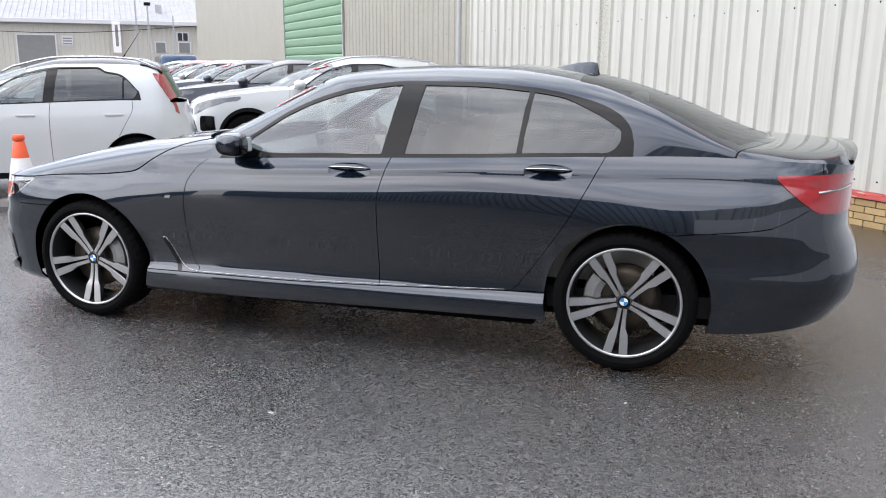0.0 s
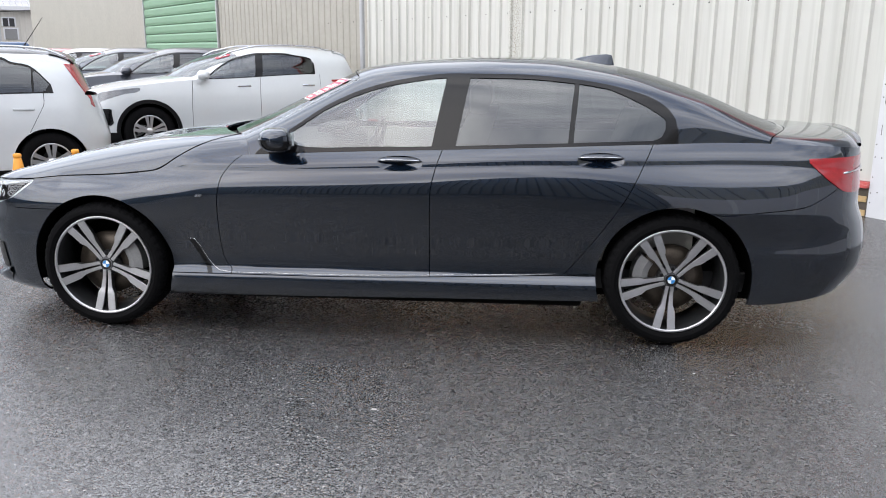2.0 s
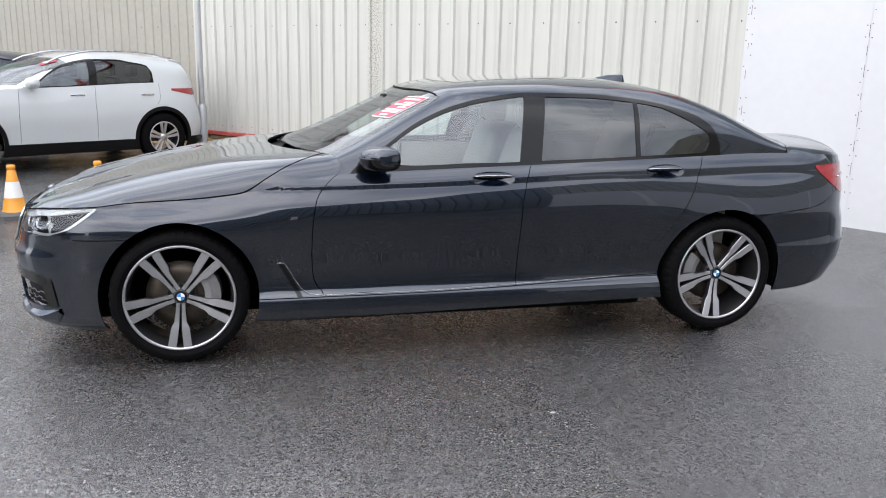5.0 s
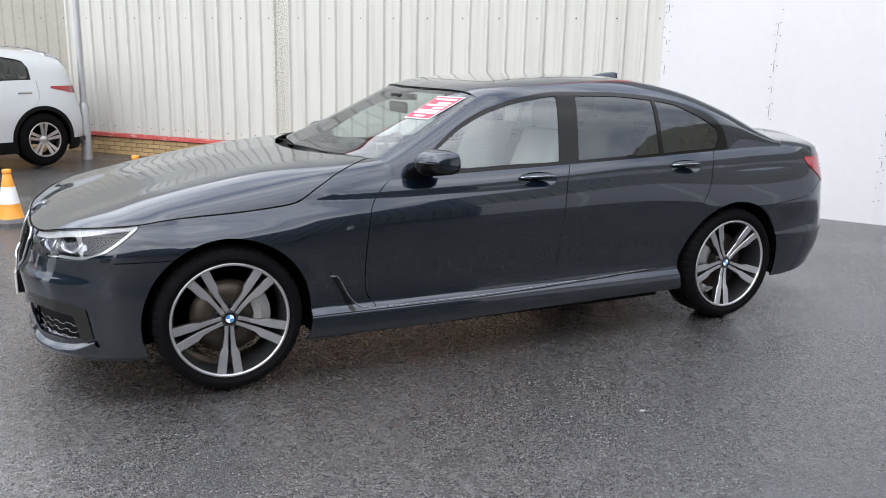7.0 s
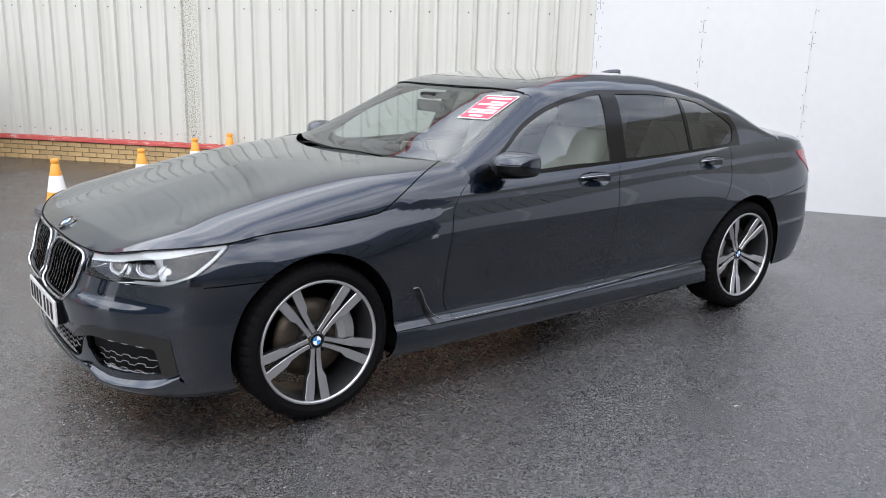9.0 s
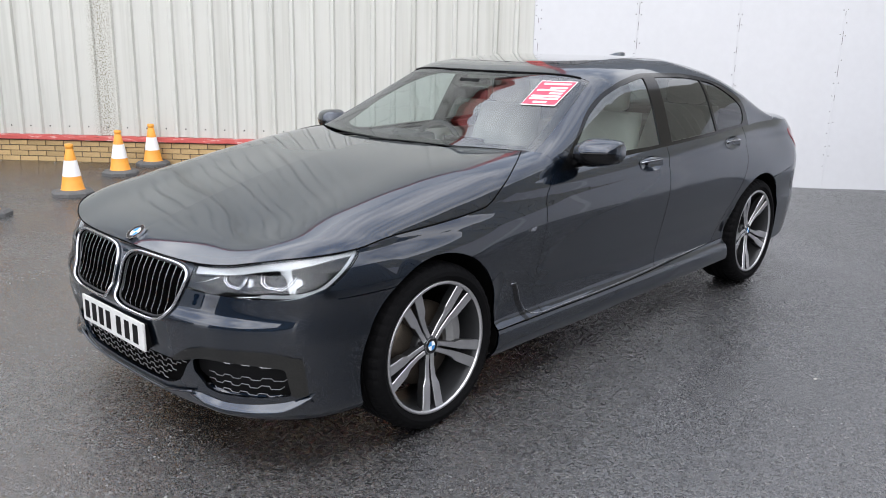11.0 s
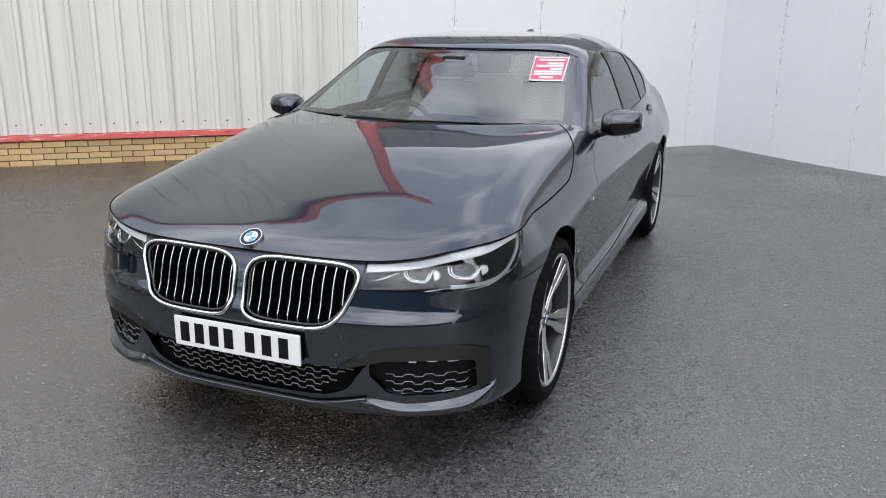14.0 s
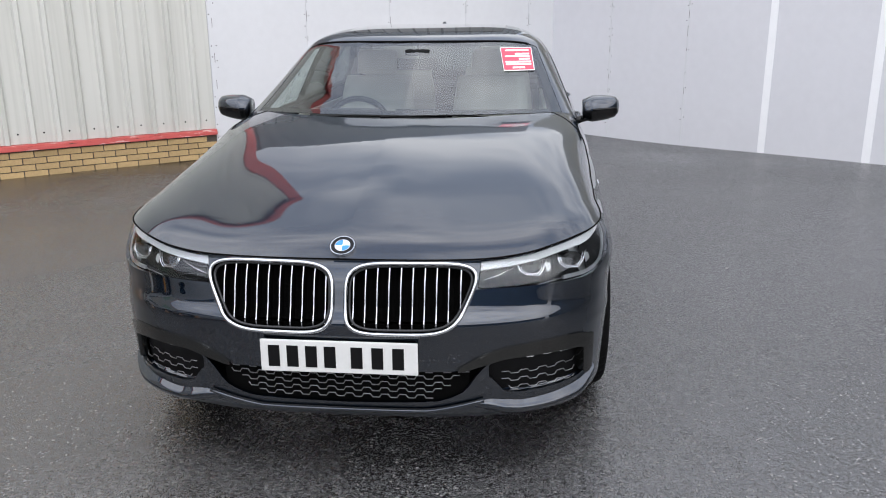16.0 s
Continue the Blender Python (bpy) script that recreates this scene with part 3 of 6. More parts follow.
east_core = part("wall_east_core", box(7.22, 30.0, -0.3, -0.07, -0.2, 4.0), DARK_SHELL, m=M_SIDE)
tagged(east_core, "dark inner skin behind the ribbed cladding", "wall", kind="structure")
# Added wall, out of view: keeps bright low sky out of the car's reflections.
west = part("wall_west_added", box(-15.3, -15.0, -24.0, 3.4, -0.1, 3.0), DARK_CLAD)
tagged(west, "unseen dark grey wall added to darken low reflections in the car", "wall", kind="structure")


def build_plinth():
    """Four courses of buff brick under the cladding: a mortar bed and single bricks."""
    pl = part("plinth", box(0.0, 16.3, -0.05, 0.012, -0.15, 0.262), MORTAR, None, "", False, M_WALL)
    tagged(pl, "low buff brick plinth with recessed mortar joints", "brick wall", kind="structure")
    meshes = []
    rnd = random.Random(5)
    for k in range(5):
        b = box(-0.107, 0.107, 0.0, 0.022 + 0.002 * rnd.random(), -0.0285, 0.0285, 0.003, 1)
        me = bpy.data.meshes.new("brick")
        b.to_mesh(me)
        b.free()
        me.materials.append(BRICK_VAR)
        meshes.append(me)
    rest = bmesh.new()
    for row in range(4):
        z = 0.027 + 0.0345 / 2 + 0.066 * row - 0.02
        s = 0.115 + (0.1125 if row % 2 else 0.0)
        while s < 16.2:
            if s < 15.6:
                put("brick", rnd.choice(meshes), pl, m=Matrix.Translation((s, 0.0, z + rnd.uniform(-0.001, 0.001))))
            else:
                box(s - 0.107, s + 0.107, 0.0, 0.023, z - 0.0285, z + 0.0285, bm=rest)
            s += 0.225
    r = part("brick_rest", rest, BRICK, pl)
    r["kind"] = "stuff"


def build_bolts():
    me = None
    for z, step, off in ((0.43, PITCH, 0.10), (2.065, 2 * PITCH, 0.05)):
        s = off
        while s < 11.0:
            if me is None:
                o = part("cladding_screw", lathe([(0.0001, 0.007), (0.006, 0.006), (0.009, 0.0)], 8), BLACK_PLASTIC, wall_n, "", False, Matrix.Translation((s, 0.001, z)))
                me = o.data
            else:
                put("cladding_screw", me, wall_n, m=Matrix.Translation((s, 0.001, z)))
            s += step


build_bolts()

# ---- the saloon: body surfaces ----
# x runs from the nose (-0.90) to the tail (4.20), the axles at 0 and 3.07; the near flank faces -y.
f_top = curve_fn([-0.90, -0.86, -0.806, -0.754, -0.67, -0.565, -0.37, -0.29, 0.12, 0.40, 0.60, 0.80, 1.11, 1.85, 2.38, 2.94, 3.40, 3.90, 4.20],
                 [0.750, 0.752, 0.766, 0.784, 0.799, 0.806, 0.815, 0.824, 0.848, 0.885, 0.930, 0.960, 0.976, 1.004, 1.024, 1.044, 1.055, 1.040, 1.010])
f_bot = curve_fn([-0.90, -0.40, 0.45, 2.60, 3.50, 4.20], [0.200, 0.175, 0.190, 0.225, 0.230, 0.300])
f_half = curve_fn([-0.40, 0.00, 0.60, 1.60, 2.60, 3.10, 3.60, 4.20], [0.925, 0.937, 0.940, 0.942, 0.943, 0.948, 0.938, 0.920])
f_lean = curve_fn([0.17, 0.205, 0.235, 0.252, 0.290, 0.315, 0.335, 0.345, 0.40, 0.50, 0.62, 0.72, 0.78, 0.83, 0.87, 0.905, 0.932, 0.944, 0.965, 1.00, 1.06],
                  [-0.090, -0.036, -0.022, -0.018, -0.019, -0.025, -0.045, -0.056, -0.060, -0.045, -0.022, -0.007, -0.001, -0.004, -0.013, -0.025, -0.036, -0.037, -0.045, -0.066, -0.115])
f_crease = curve_fn([-0.9, 0.5, 1.12, 1.76, 2.37, 2.98, 3.45, 4.2], [0.0, -0.045, -0.036, -0.014, 0.010, 0.012, 0.016, 0.0])
f_nose = curve_fn([0.17, 0.21, 0.25, 0.32, 0.42, 0.50, 0.545, 0.563, 0.59, 0.63, 0.68, 0.74], [-0.790, -0.832, -0.850, -0.862, -0.874, -0.884, -0.889, -0.884, -0.868, -0.856, -0.842, -0.815])
f_tail = curve_fn([0.22, 0.30, 0.42, 0.52, 0.62, 0.75, 0.90, 1.05], [4.020, 4.110, 4.190, 4.200, 4.180, 4.130, 4.125, 4.140])
XF, XR = -0.22, 3.45
N_FRONT, N_REAR = 2.95, 3.3


def band_point(k, th, x0, v):
    """k: 0 front arc, 1 flank, 2 rear arc."""
    z = f_bot(x0) + (f_top(x0) - f_bot(x0)) * v
    lean = f_lean(z - f_crease(x0) * np.clip((z - 0.60) / 0.25, 0, 1))
    sill = np.clip((x0 - 0.30) / 0.10, 0, 1) * np.clip((2.78 - x0) / 0.10, 0, 1)
    low = np.clip((0.62 - z) / 0.12, 0, 1) * (1 - sill)
    lean = lean * (1 - low) + low * (-0.014 - 0.06 * np.clip(0.62 - z, 0, 1) - 0.05 * np.clip((0.235 - z) / 0.06, 0, 1) ** 2)
    front_top = np.clip((z - 0.66) / 0.14, 0, 1) * np.clip((0.6 - x0) / 0.8, 0, 1)
    w_add = lean - 0.045 * front_top ** 1.5
    w_add = w_add - 0.060 * np.clip((z - 0.715) / 0.24, 0, 1) ** 1.1 * np.exp(-((x0 - 3.42) / 0.62) ** 2)
    w_add = w_add - 0.032 * np.clip((z - 0.69) / 0.16, 0, 1) ** 1.2 * np.exp(-((x0 - 0.05) / 0.50) ** 2)
    flare = 0.014 * np.exp(-((x0 - 3.20) / 0.50) ** 2) * np.exp(-((z - 0.68) / 0.16) ** 2)
    flare = flare + 0.012 * np.exp(-(x0 / 0.42) ** 2) * np.exp(-((z - 0.64) / 0.16) ** 2)
    half = f_half(x0) + w_add + flare
    if k == 0:
        L = XF - f_nose(z)
        half = f_half(XF) + (w_add + flare)
        return XF - L * np.cos(th) ** (2 / N_FRONT), half * np.sin(th) ** (2 / N_FRONT), z
    if k == 2:
        L = f_tail(z) - XR
        return XR + L * np.sin(th) ** (2 / N_REAR), half * np.cos(th) ** (2 / N_REAR), z
    return x0, half, z


def arc_angles(n, count):
    """Angles that space a superellipse's quarter evenly."""
    t = np.linspace(0, math.pi / 2, 2000)
    x, y = np.cos(t) ** (2 / n), np.sin(t) ** (2 / n)
    s = np.concatenate([[0], np.cumsum(np.hypot(np.diff(x) * 0.75, np.diff(y)))])
    return np.interp(np.linspace(0, s[-1], count), s, t)


def band_columns():
    cols = []
    for th in arc_angles(N_FRONT, 70)[:-1]:
        cols.append((0, th, XF - 0.665 * math.cos(th) ** (2 / N_FRONT)))
    for x in np.linspace(XF, XR, 150):
        cols.append((1, 0.0, x))
    for th in arc_angles(N_REAR, 60)[1:]:
        cols.append((2, th, XR + 0.72 * math.sin(th) ** (2 / N_REAR)))
    return cols


COLS = band_columns()
VS = np.linspace(0, 1, 60)
BAND = np.zeros((len(COLS), len(VS), 3))
for ci, (k, th, x0) in enumerate(COLS):
    for vi, v in enumerate(VS):
        px, py, pz = band_point(k, th, x0, v)
        BAND[ci, vi] = (float(px), -float(py), float(pz))
band = Sheet.grid(BAND, flip=False)
TOP = BAND[:, -1, :]
band_top_y = lambda x: np.interp(x, TOP[:, 0], -TOP[:, 1])
band_top_z = lambda x: np.interp(x, TOP[:, 0], TOP[:, 2])

# greenhouse
f_crown = curve_fn([0.56, 0.70, 0.85, 1.018, 1.177, 1.29, 1.40, 1.60, 1.80, 2.15, 2.40, 2.70, 2.90, 3.25, 3.60, 3.78],
                   [1.062, 1.115, 1.180, 1.258, 1.334, 1.386, 1.418, 1.445, 1.461, 1.476, 1.474, 1.446, 1.410, 1.306, 1.165, 1.100])
f_bow = curve_fn([0.56, 0.90, 1.29, 1.60, 1.90, 2.40, 2.90, 3.78], [0.28, 0.24, 0.19, 0.10, 0.03, -0.02, -0.07, -0.25])
f_square = curve_fn([0.5, 1.30, 1.90, 2.30, 2.90, 3.8], [8.6, 8.4, 6.2, 5.2, 4.8, 4.8])
f_tumble = curve_fn([0.5, 1.30, 1.90, 2.30, 2.90, 3.5, 3.8], [0.212, 0.216, 0.236, 0.240, 0.190, 0.146, 0.145])
XS = np.linspace(0.56, 3.78, 130)
ROWS = 50


def cabin_point(xs, q):
    """q: 0 at the belt, 1 at the roof's centre line."""
    bow = f_bow(xs)
    xe = xs + bow
    yb, zb, zc = band_top_y(xe), band_top_z(xe), f_crown(xs)
    ph = q * math.pi / 2
    n = float(f_square(xs))
    c, s = math.cos(ph) ** (2 / n), math.sin(ph) ** (2 / n)
    y = yb * c * (1 - float(f_tumble(xs)) * s * min(1.0, max(0.0, (zc - zb) / 0.4)))
    r = y / yb
    z = zb + (zc - zb) * s
    return xs + bow * r ** 2, -y, z


CABIN = np.array([[[float(c) for c in cabin_point(x, q)] for q in np.linspace(0, 1, ROWS) ** 1.0] for x in XS])
cabin = Sheet.grid(CABIN)


def coons(front, back, edge, centre, n_u, n_v, crown):
    """A lid between four boundary lines; heights fall to the edges as a crown."""
    P = np.zeros((n_u, n_v, 3))
    for i, a in enumerate(np.linspace(0, 1, n_u)):
        for j, r in enumerate(np.linspace(0, 1, n_v)):
            g = np.array([r, r, crown(r) if callable(crown) else r ** crown])
            lc = (1 - a) * front(r) + a * back(r)
            ld = (1 - g) * centre(a) + g * edge(a)
            corner = (1 - a) * ((1 - g) * front(0) + g * front(1)) + a * ((1 - g) * back(0) + g * back(1))
            P[i, j] = lc + ld - corner
    return P


def along(points):
    """A line through points, by its length from 0 to 1."""
    pts = np.array(points)
    s = np.concatenate([[0], np.cumsum(np.linalg.norm(np.diff(pts, axis=0), axis=1))])
    s /= s[-1]
    return lambda t: np.array([np.interp(t, s, pts[:, c]) for c in range(3)])


i_lamp = int(np.argmin(np.abs(TOP[:, 0] + 0.37)))
i_scr = int(np.argmin(np.abs(TOP[:, 0] - 0.84)))
i_rw = int(np.argmin(np.abs(TOP[:, 0] - 3.53)))
i_rc = int(np.argmin(np.abs(TOP[:, 0] - 4.02)))
f_hood = curve_fn([-0.815, -0.77, -0.70, -0.60, -0.40, -0.15, 0.15, 0.56], [0.750, 0.782, 0.808, 0.838, 0.898, 0.960, 1.018, 1.062])
hood_front = along(TOP[:i_lamp + 1])
hood_edge = along(TOP[i_lamp:i_scr + 1])
hood_back = along(CABIN[0, ::-1])
hood_mid = along([(x, 0, float(f_hood(x))) for x in np.linspace(-0.815, 0.56, 60)])
hood_fall = lambda r: 0.09 * (r / 0.60) ** 2 if r < 0.60 else 0.09 + 0.12 * (r - 0.60) / 0.40 + 0.79 * ((r - 0.60) / 0.40) ** 1.7
HOOD = coons(hood_front, hood_back, hood_edge, hood_mid, 60, 44, hood_fall)
for hi in range(60):
    for hj in range(44):
        ha, hr = hi / 59, hj / 43
        ridge = 0.60 - 0.10 * ha
        HOOD[hi, hj, 2] += (0.004 * math.exp(-((hr - ridge) / 0.10) ** 2) - 0.002 * math.exp(-((hr - ridge + 0.22) / 0.16) ** 2)) * math.sin(math.pi * min(1.0, ha * 1.15 + 0.02)) ** 0.6 * (1 if ha < 0.86 else 0.3)


def eased(P, rounds):
    """Evens out a patch inside its borders."""
    for _ in range(rounds):
        Q = P.copy()
        Q[1:-1, 1:-1] = 0.5 * P[1:-1, 1:-1] + 0.125 * (P[2:, 1:-1] + P[:-2, 1:-1] + P[1:-1, 2:] + P[1:-1, :-2])
        Q[1:-1, 0] = 0.5 * P[1:-1, 0] + 0.25 * (P[2:, 0] + P[:-2, 0])
        P = Q
    return P


HOOD = eased(HOOD, 9)
hood = Sheet.grid(HOOD, flip=True)
boot_front = along(CABIN[-1, ::-1])
boot_edge = along(TOP[i_rw:i_rc + 1])
boot_back = along(TOP[:i_rc - 1:-1])
boot_mid = along([(3.78, 0, 1.100), (3.95, 0, 1.094), (4.10, 0, 1.092), (float(TOP[-1, 0]), 0, float(TOP[-1, 2]))])
BOOT = coons(boot_front, boot_back, boot_edge, boot_mid, 36, 36, 2.6)
BOOT = eased(BOOT, 10)
boot = Sheet.grid(BOOT, flip=True)

# ---- the saloon: panels ----
car = new("saloon_car")
tagged(car, "dark grey-blue metallic executive saloon parked on the damp asphalt", "car")
ARCH_F, ARCH_R = (0.0, 0.345, 0.392), (3.075, 0.345, 0.398)
GAP = 0.0022


def out_of(circle):
    return lambda x, y, z: np.hypot(x - circle[0], z - circle[1]) - circle[2]


f_doorA = curve_fn([0.18, 0.34, 0.36, 0.42, 0.55, 0.68, 0.83, 0.92, 0.98, 1.10], [0.72, 0.72, 0.70, 0.672, 0.664, 0.668, 0.69, 0.75, 0.83, 1.0])
f_doorB = curve_fn([0.18, 0.40, 0.78, 0.90, 1.02, 1.18, 1.40], [1.800, 1.800, 1.806, 1.828, 1.868, 1.903, 1.94])
f_doorC = curve_fn([0.18, 0.34, 0.36, 0.435, 0.61, 0.79, 1.02, 1.10], [2.47, 2.47, 2.509, 2.575, 2.699, 2.812, 2.93, 2.97])
f_sill = curve_fn([0.4, 1.14, 2.08, 2.65], [0.318, 0.318, 0.338, 0.360])


def panel(name, sheet, tests, material=PAINT, depth=0.012, parent=None, label="", both=True):
    for f in tests:
        sheet = sheet.keep(f)
    if both:
        sheet_r = sheet.mirrored()
        a = put(name, sheet.mesh(name, material, depth), parent or car, label)
        put(name, sheet_r.mesh(name, material, depth), parent or car, label)
        return a
    return put(name, sheet.joined(sheet.mirrored()).mesh(name, material, depth), parent or car, label)


behind = lambda f, g=GAP: (lambda x, y, z: x - f(z) - g)
before = lambda f, g=GAP: (lambda x, y, z: f(z) - x - g)
above = lambda f, g=GAP: (lambda x, y, z: z - f(x) - g)
below = lambda f, g=GAP: (lambda x, y, z: f(x) - z - g)
f_fseam = lambda x: 0.655 + 0.0 * x
f_rseam = curve_fn([3.27, 3.48, 3.69, 3.80, 3.90], [0.700, 0.722, 0.750, 0.800, 0.86])
# headlamp outline on the front corner: lower edge by width, rear edge by height
f_lamp_low = curve_fn([0.42, 0.55, 0.70, 0.79, 0.83, 0.90], [0.620, 0.633, 0.653, 0.663, 0.670, 0.72])
lamp_low = lambda x, y, z: z - np.maximum(f_lamp_low(np.abs(y)), 0.664 + 0.85 * np.clip(x + 0.575, 0, 1) ** 1.15)
lamp_back = lambda x, y, z: (-0.375 - 0.38 * np.clip(0.80 - z, 0, 1) ** 1.0) - x
lamp_in = lambda x, y, z: np.abs(y) - (0.442 + 0.10 * (z - 0.60))
in_lamp = lambda x, y, z: np.minimum(np.minimum(lamp_low(x, y, z), lamp_back(x, y, z)), lamp_in(x, y, z))


def oval(y0, z0, a, b, n=3.2, slope=0.0):
    return lambda x, y, z: 1 - (np.abs((np.abs(y) - y0) / a) ** n + np.abs((z - z0 - slope * (np.abs(y) - y0)) / b) ** n)


def kidney(y, z, grow=0.0):
    """Above 0 inside a kidney: rounded, wider at the top outside."""
    w = np.abs(y)
    t = (z - 0.515) / 0.235
    outer = 0.355 + 0.112 * np.clip(t, 0, 1) ** 0.75
    c = (0.022 + outer) / 2
    a = (outer - 0.022) / 2
    return 1 + grow - (np.abs((w - c) / a) ** 4.6 + np.abs((z - 0.632) / 0.109) ** 4.0)


in_kidney = lambda x, y, z: np.where(x < -0.5, kidney(y, z), -1.0)
# lower grille and outer inlets
f_low_top = curve_fn([0.0, 0.36, 0.46, 0.60], [0.385, 0.385, 0.410, 0.44])
f_low_bot = curve_fn([0.0, 0.30, 0.40, 0.46, 0.60], [0.262, 0.270, 0.305, 0.385, 0.50])
in_low = lambda x, y, z: np.where(x < -0.5, np.minimum(f_low_top(np.abs(y)) - z, z - f_low_bot(np.abs(y))), -1.0)
f_fog_top = curve_fn([0.38, 0.479, 0.553, 0.66, 0.762, 0.80, 0.84], [0.378, 0.407, 0.425, 0.428, 0.421, 0.412, 0.400])
f_fog_bot = curve_fn([0.44, 0.50, 0.54, 0.60, 0.70, 0.80, 0.84], [0.385, 0.350, 0.302, 0.292, 0.294, 0.304, 0.315])
f_blade_top = curve_fn([0.38, 0.481, 0.573, 0.66, 0.736, 0.803, 0.84], [0.393, 0.450, 0.471, 0.476, 0.478, 0.466, 0.44])
in_fog = lambda x, y, z: np.where(x < -0.35, np.minimum(np.minimum(f_fog_top(np.abs(y)) - z, z - f_fog_bot(np.abs(y))), np.minimum(np.abs(y) - 0.485, 0.806 - np.abs(y))) , -1.0)
f_lip = curve_fn([0.43, 0.50, 0.54, 0.60, 0.80, 0.86], [0.285, 0.302, 0.300, 0.290, 0.302, 0.320])
neg = lambda f, g=0.0: (lambda x, y, z: -f(x, y, z) - g)

fine = band
panel("front_bumper", fine, [lambda x, y, z: -0.02 - x, out_of(ARCH_F), lambda x, y, z: np.maximum(f_fseam(x) - z - GAP, np.where(x < -0.50, 0.05, -1)),
      neg(in_lamp, 0.002), neg(in_kidney), neg(in_low), neg(in_fog)], both=False, label="front bumper with sculpted intakes")
panel("front_wing", fine, [lambda x, y, z: x + 0.54, out_of(ARCH_F), lambda x, y, z: np.maximum(z - f_fseam(x) - GAP, np.where(x > 0.0, 0.05, -1)),
      neg(in_lamp, 0.002), before(f_doorA), lambda x, y, z: np.maximum(z - f_sill(x) - GAP, np.where(x < 0.1, 0.05, -1))])
HANDLES = ((1.645, 0.936), (2.675, 0.966))
no_handle = lambda x, y, z: np.minimum(*[((x - a) / 0.118) ** 2 + ((z - b + 0.002) / 0.037) ** 2 - 1 for a, b in HANDLES])
panel("front_door", fine, [behind(f_doorA), before(f_doorB), above(f_sill), no_handle])
panel("rear_door", fine, [behind(f_doorB), before(f_doorC), above(f_sill), out_of((ARCH_R[0], ARCH_R[1], ARCH_R[2] + 0.002)), no_handle])
panel("side_skirt", fine, [lambda x, y, z: x - 0.30, lambda x, y, z: 2.74 - x, below(f_sill), out_of(ARCH_F), out_of(ARCH_R)])
panel("rear_quarter", fine, [lambda x, y, z: np.maximum(x - f_doorC(z) - GAP, -1), out_of(ARCH_R), above(f_sill), lambda x, y, z: 3.92 - x,
      lambda x, y, z: np.maximum(z - f_rseam(x) - GAP, np.where(x < 3.1, 0.05, -1))])
panel("rear_bumper", fine, [lambda x, y, z: x - 3.1, out_of(ARCH_R), lambda x, y, z: f_rseam(x) - z - GAP], both=False)
panel("boot_back", fine, [lambda x, y, z: x - 3.924, lambda x, y, z: z - f_rseam(x) - GAP], both=False)
cowl_x = lambda y: 0.48 + 0.32 * np.clip(np.abs(y) / 0.80, 0, 1) ** 2
bonnet_y = lambda x: band_top_y(x) - 0.16 * np.clip((x - 0.30) / 0.46, 0, 1) ** 1.8
panel("bonnet", hood, [lambda x, y, z: cowl_x(y) - x, lambda x, y, z: bonnet_y(x) - np.abs(y) - 0.0015], both=False, label="long bonnet with raised shoulders")
panel("wing_top", hood, [lambda x, y, z: np.abs(y) - bonnet_y(x) - 0.0015, lambda x, y, z: x - 0.30])
panel("cowl", hood.shifted(-0.045), [lambda x, y, z: x - cowl_x(y) + 0.02, lambda x, y, z: bonnet_y(x) - np.abs(y) + 0.004], BLACK_PLASTIC, both=False, depth=0.0)
rear_seam = []
for row in HOOD:
    inside = bonnet_y(row[:, 0]) - np.abs(row[:, 1])
    j = int(np.argmax(inside < -1e-4))
    if inside[j] < -1e-4 and row[j, 0] < 0.76:
        k = inside[j - 1] / (inside[j - 1] - inside[j])
        rear_seam.append(row[j - 1] * (1 - k) + row[j] * k)
for sgn in (-1, 1):
    seam = [Vector((p[0], sgn * abs(p[1]), p[2])) for p in list(TOP[:int(np.argmin(np.abs(TOP[:, 0] - 0.32))):2]) + rear_seam]
    part("shut_line", tube(seam, 0.0028, 6), DARK_SHELL, car, "dark gap round the bonnet", True)
panel("boot_lid", boot, [], both=False)
for circle, half in ((ARCH_F, 0.93), (ARCH_R, 0.94)):
    for sgn in (-1, 1):
        b = bmesh.new()
        ring = []
        for k in range(41):
            a = -0.25 + (math.pi + 0.5) * k / 40
            ex, ez = circle[0] + circle[2] * math.cos(a), max(circle[1] + circle[2] * math.sin(a), 0.24)
            lip_y = float(band_point(1, 0.0, ex, (ez - float(f_bot(ex))) / (float(f_top(ex)) - float(f_bot(ex))))[1]) - 0.010
            ring.append([b.verts.new((circle[0] + r * math.cos(a), sgn * yy, circle[1] + r * math.sin(a))) for r, yy in ((circle[2] + 0.001, lip_y), (circle[2] + 0.012, half - 0.09), (circle[2] + 0.015, 0.55), (0.12, 0.54))])
        for k in range(40):
            for j in range(3):
                b.faces.new((ring[k][j], ring[k + 1][j], ring[k + 1][j + 1], ring[k][j + 1]))
        part("arch_liner", b, DARK_SHELL, car, "black wheel arch liner", True)
shell = band.shifted(-0.03).keep(out_of((0, 0.345, 0.43))).keep(out_of((3.075, 0.345, 0.43))).keep(lambda x, y, z: x + 0.60)
put("inner_shell", shell.joined(shell.mirrored()).mesh("inner_shell", DARK_SHELL), car)

part("underbody", box(-0.58, 3.72, -0.58, 0.58, 0.160, 0.235, 0.02), DARK_SHELL, car)
part("underbody", box(0.44, 2.62, -0.80, 0.80, 0.155, 0.24, 0.02), DARK_SHELL, car)
part("engine_bay", box(-0.62, 0.70, -0.55, 0.55, 0.24, 0.66), DARK_SHELL, car)
part("boot_tray", box(3.30, 4.02, -0.55, 0.55, 0.24, 0.85), DARK_SHELL, car)

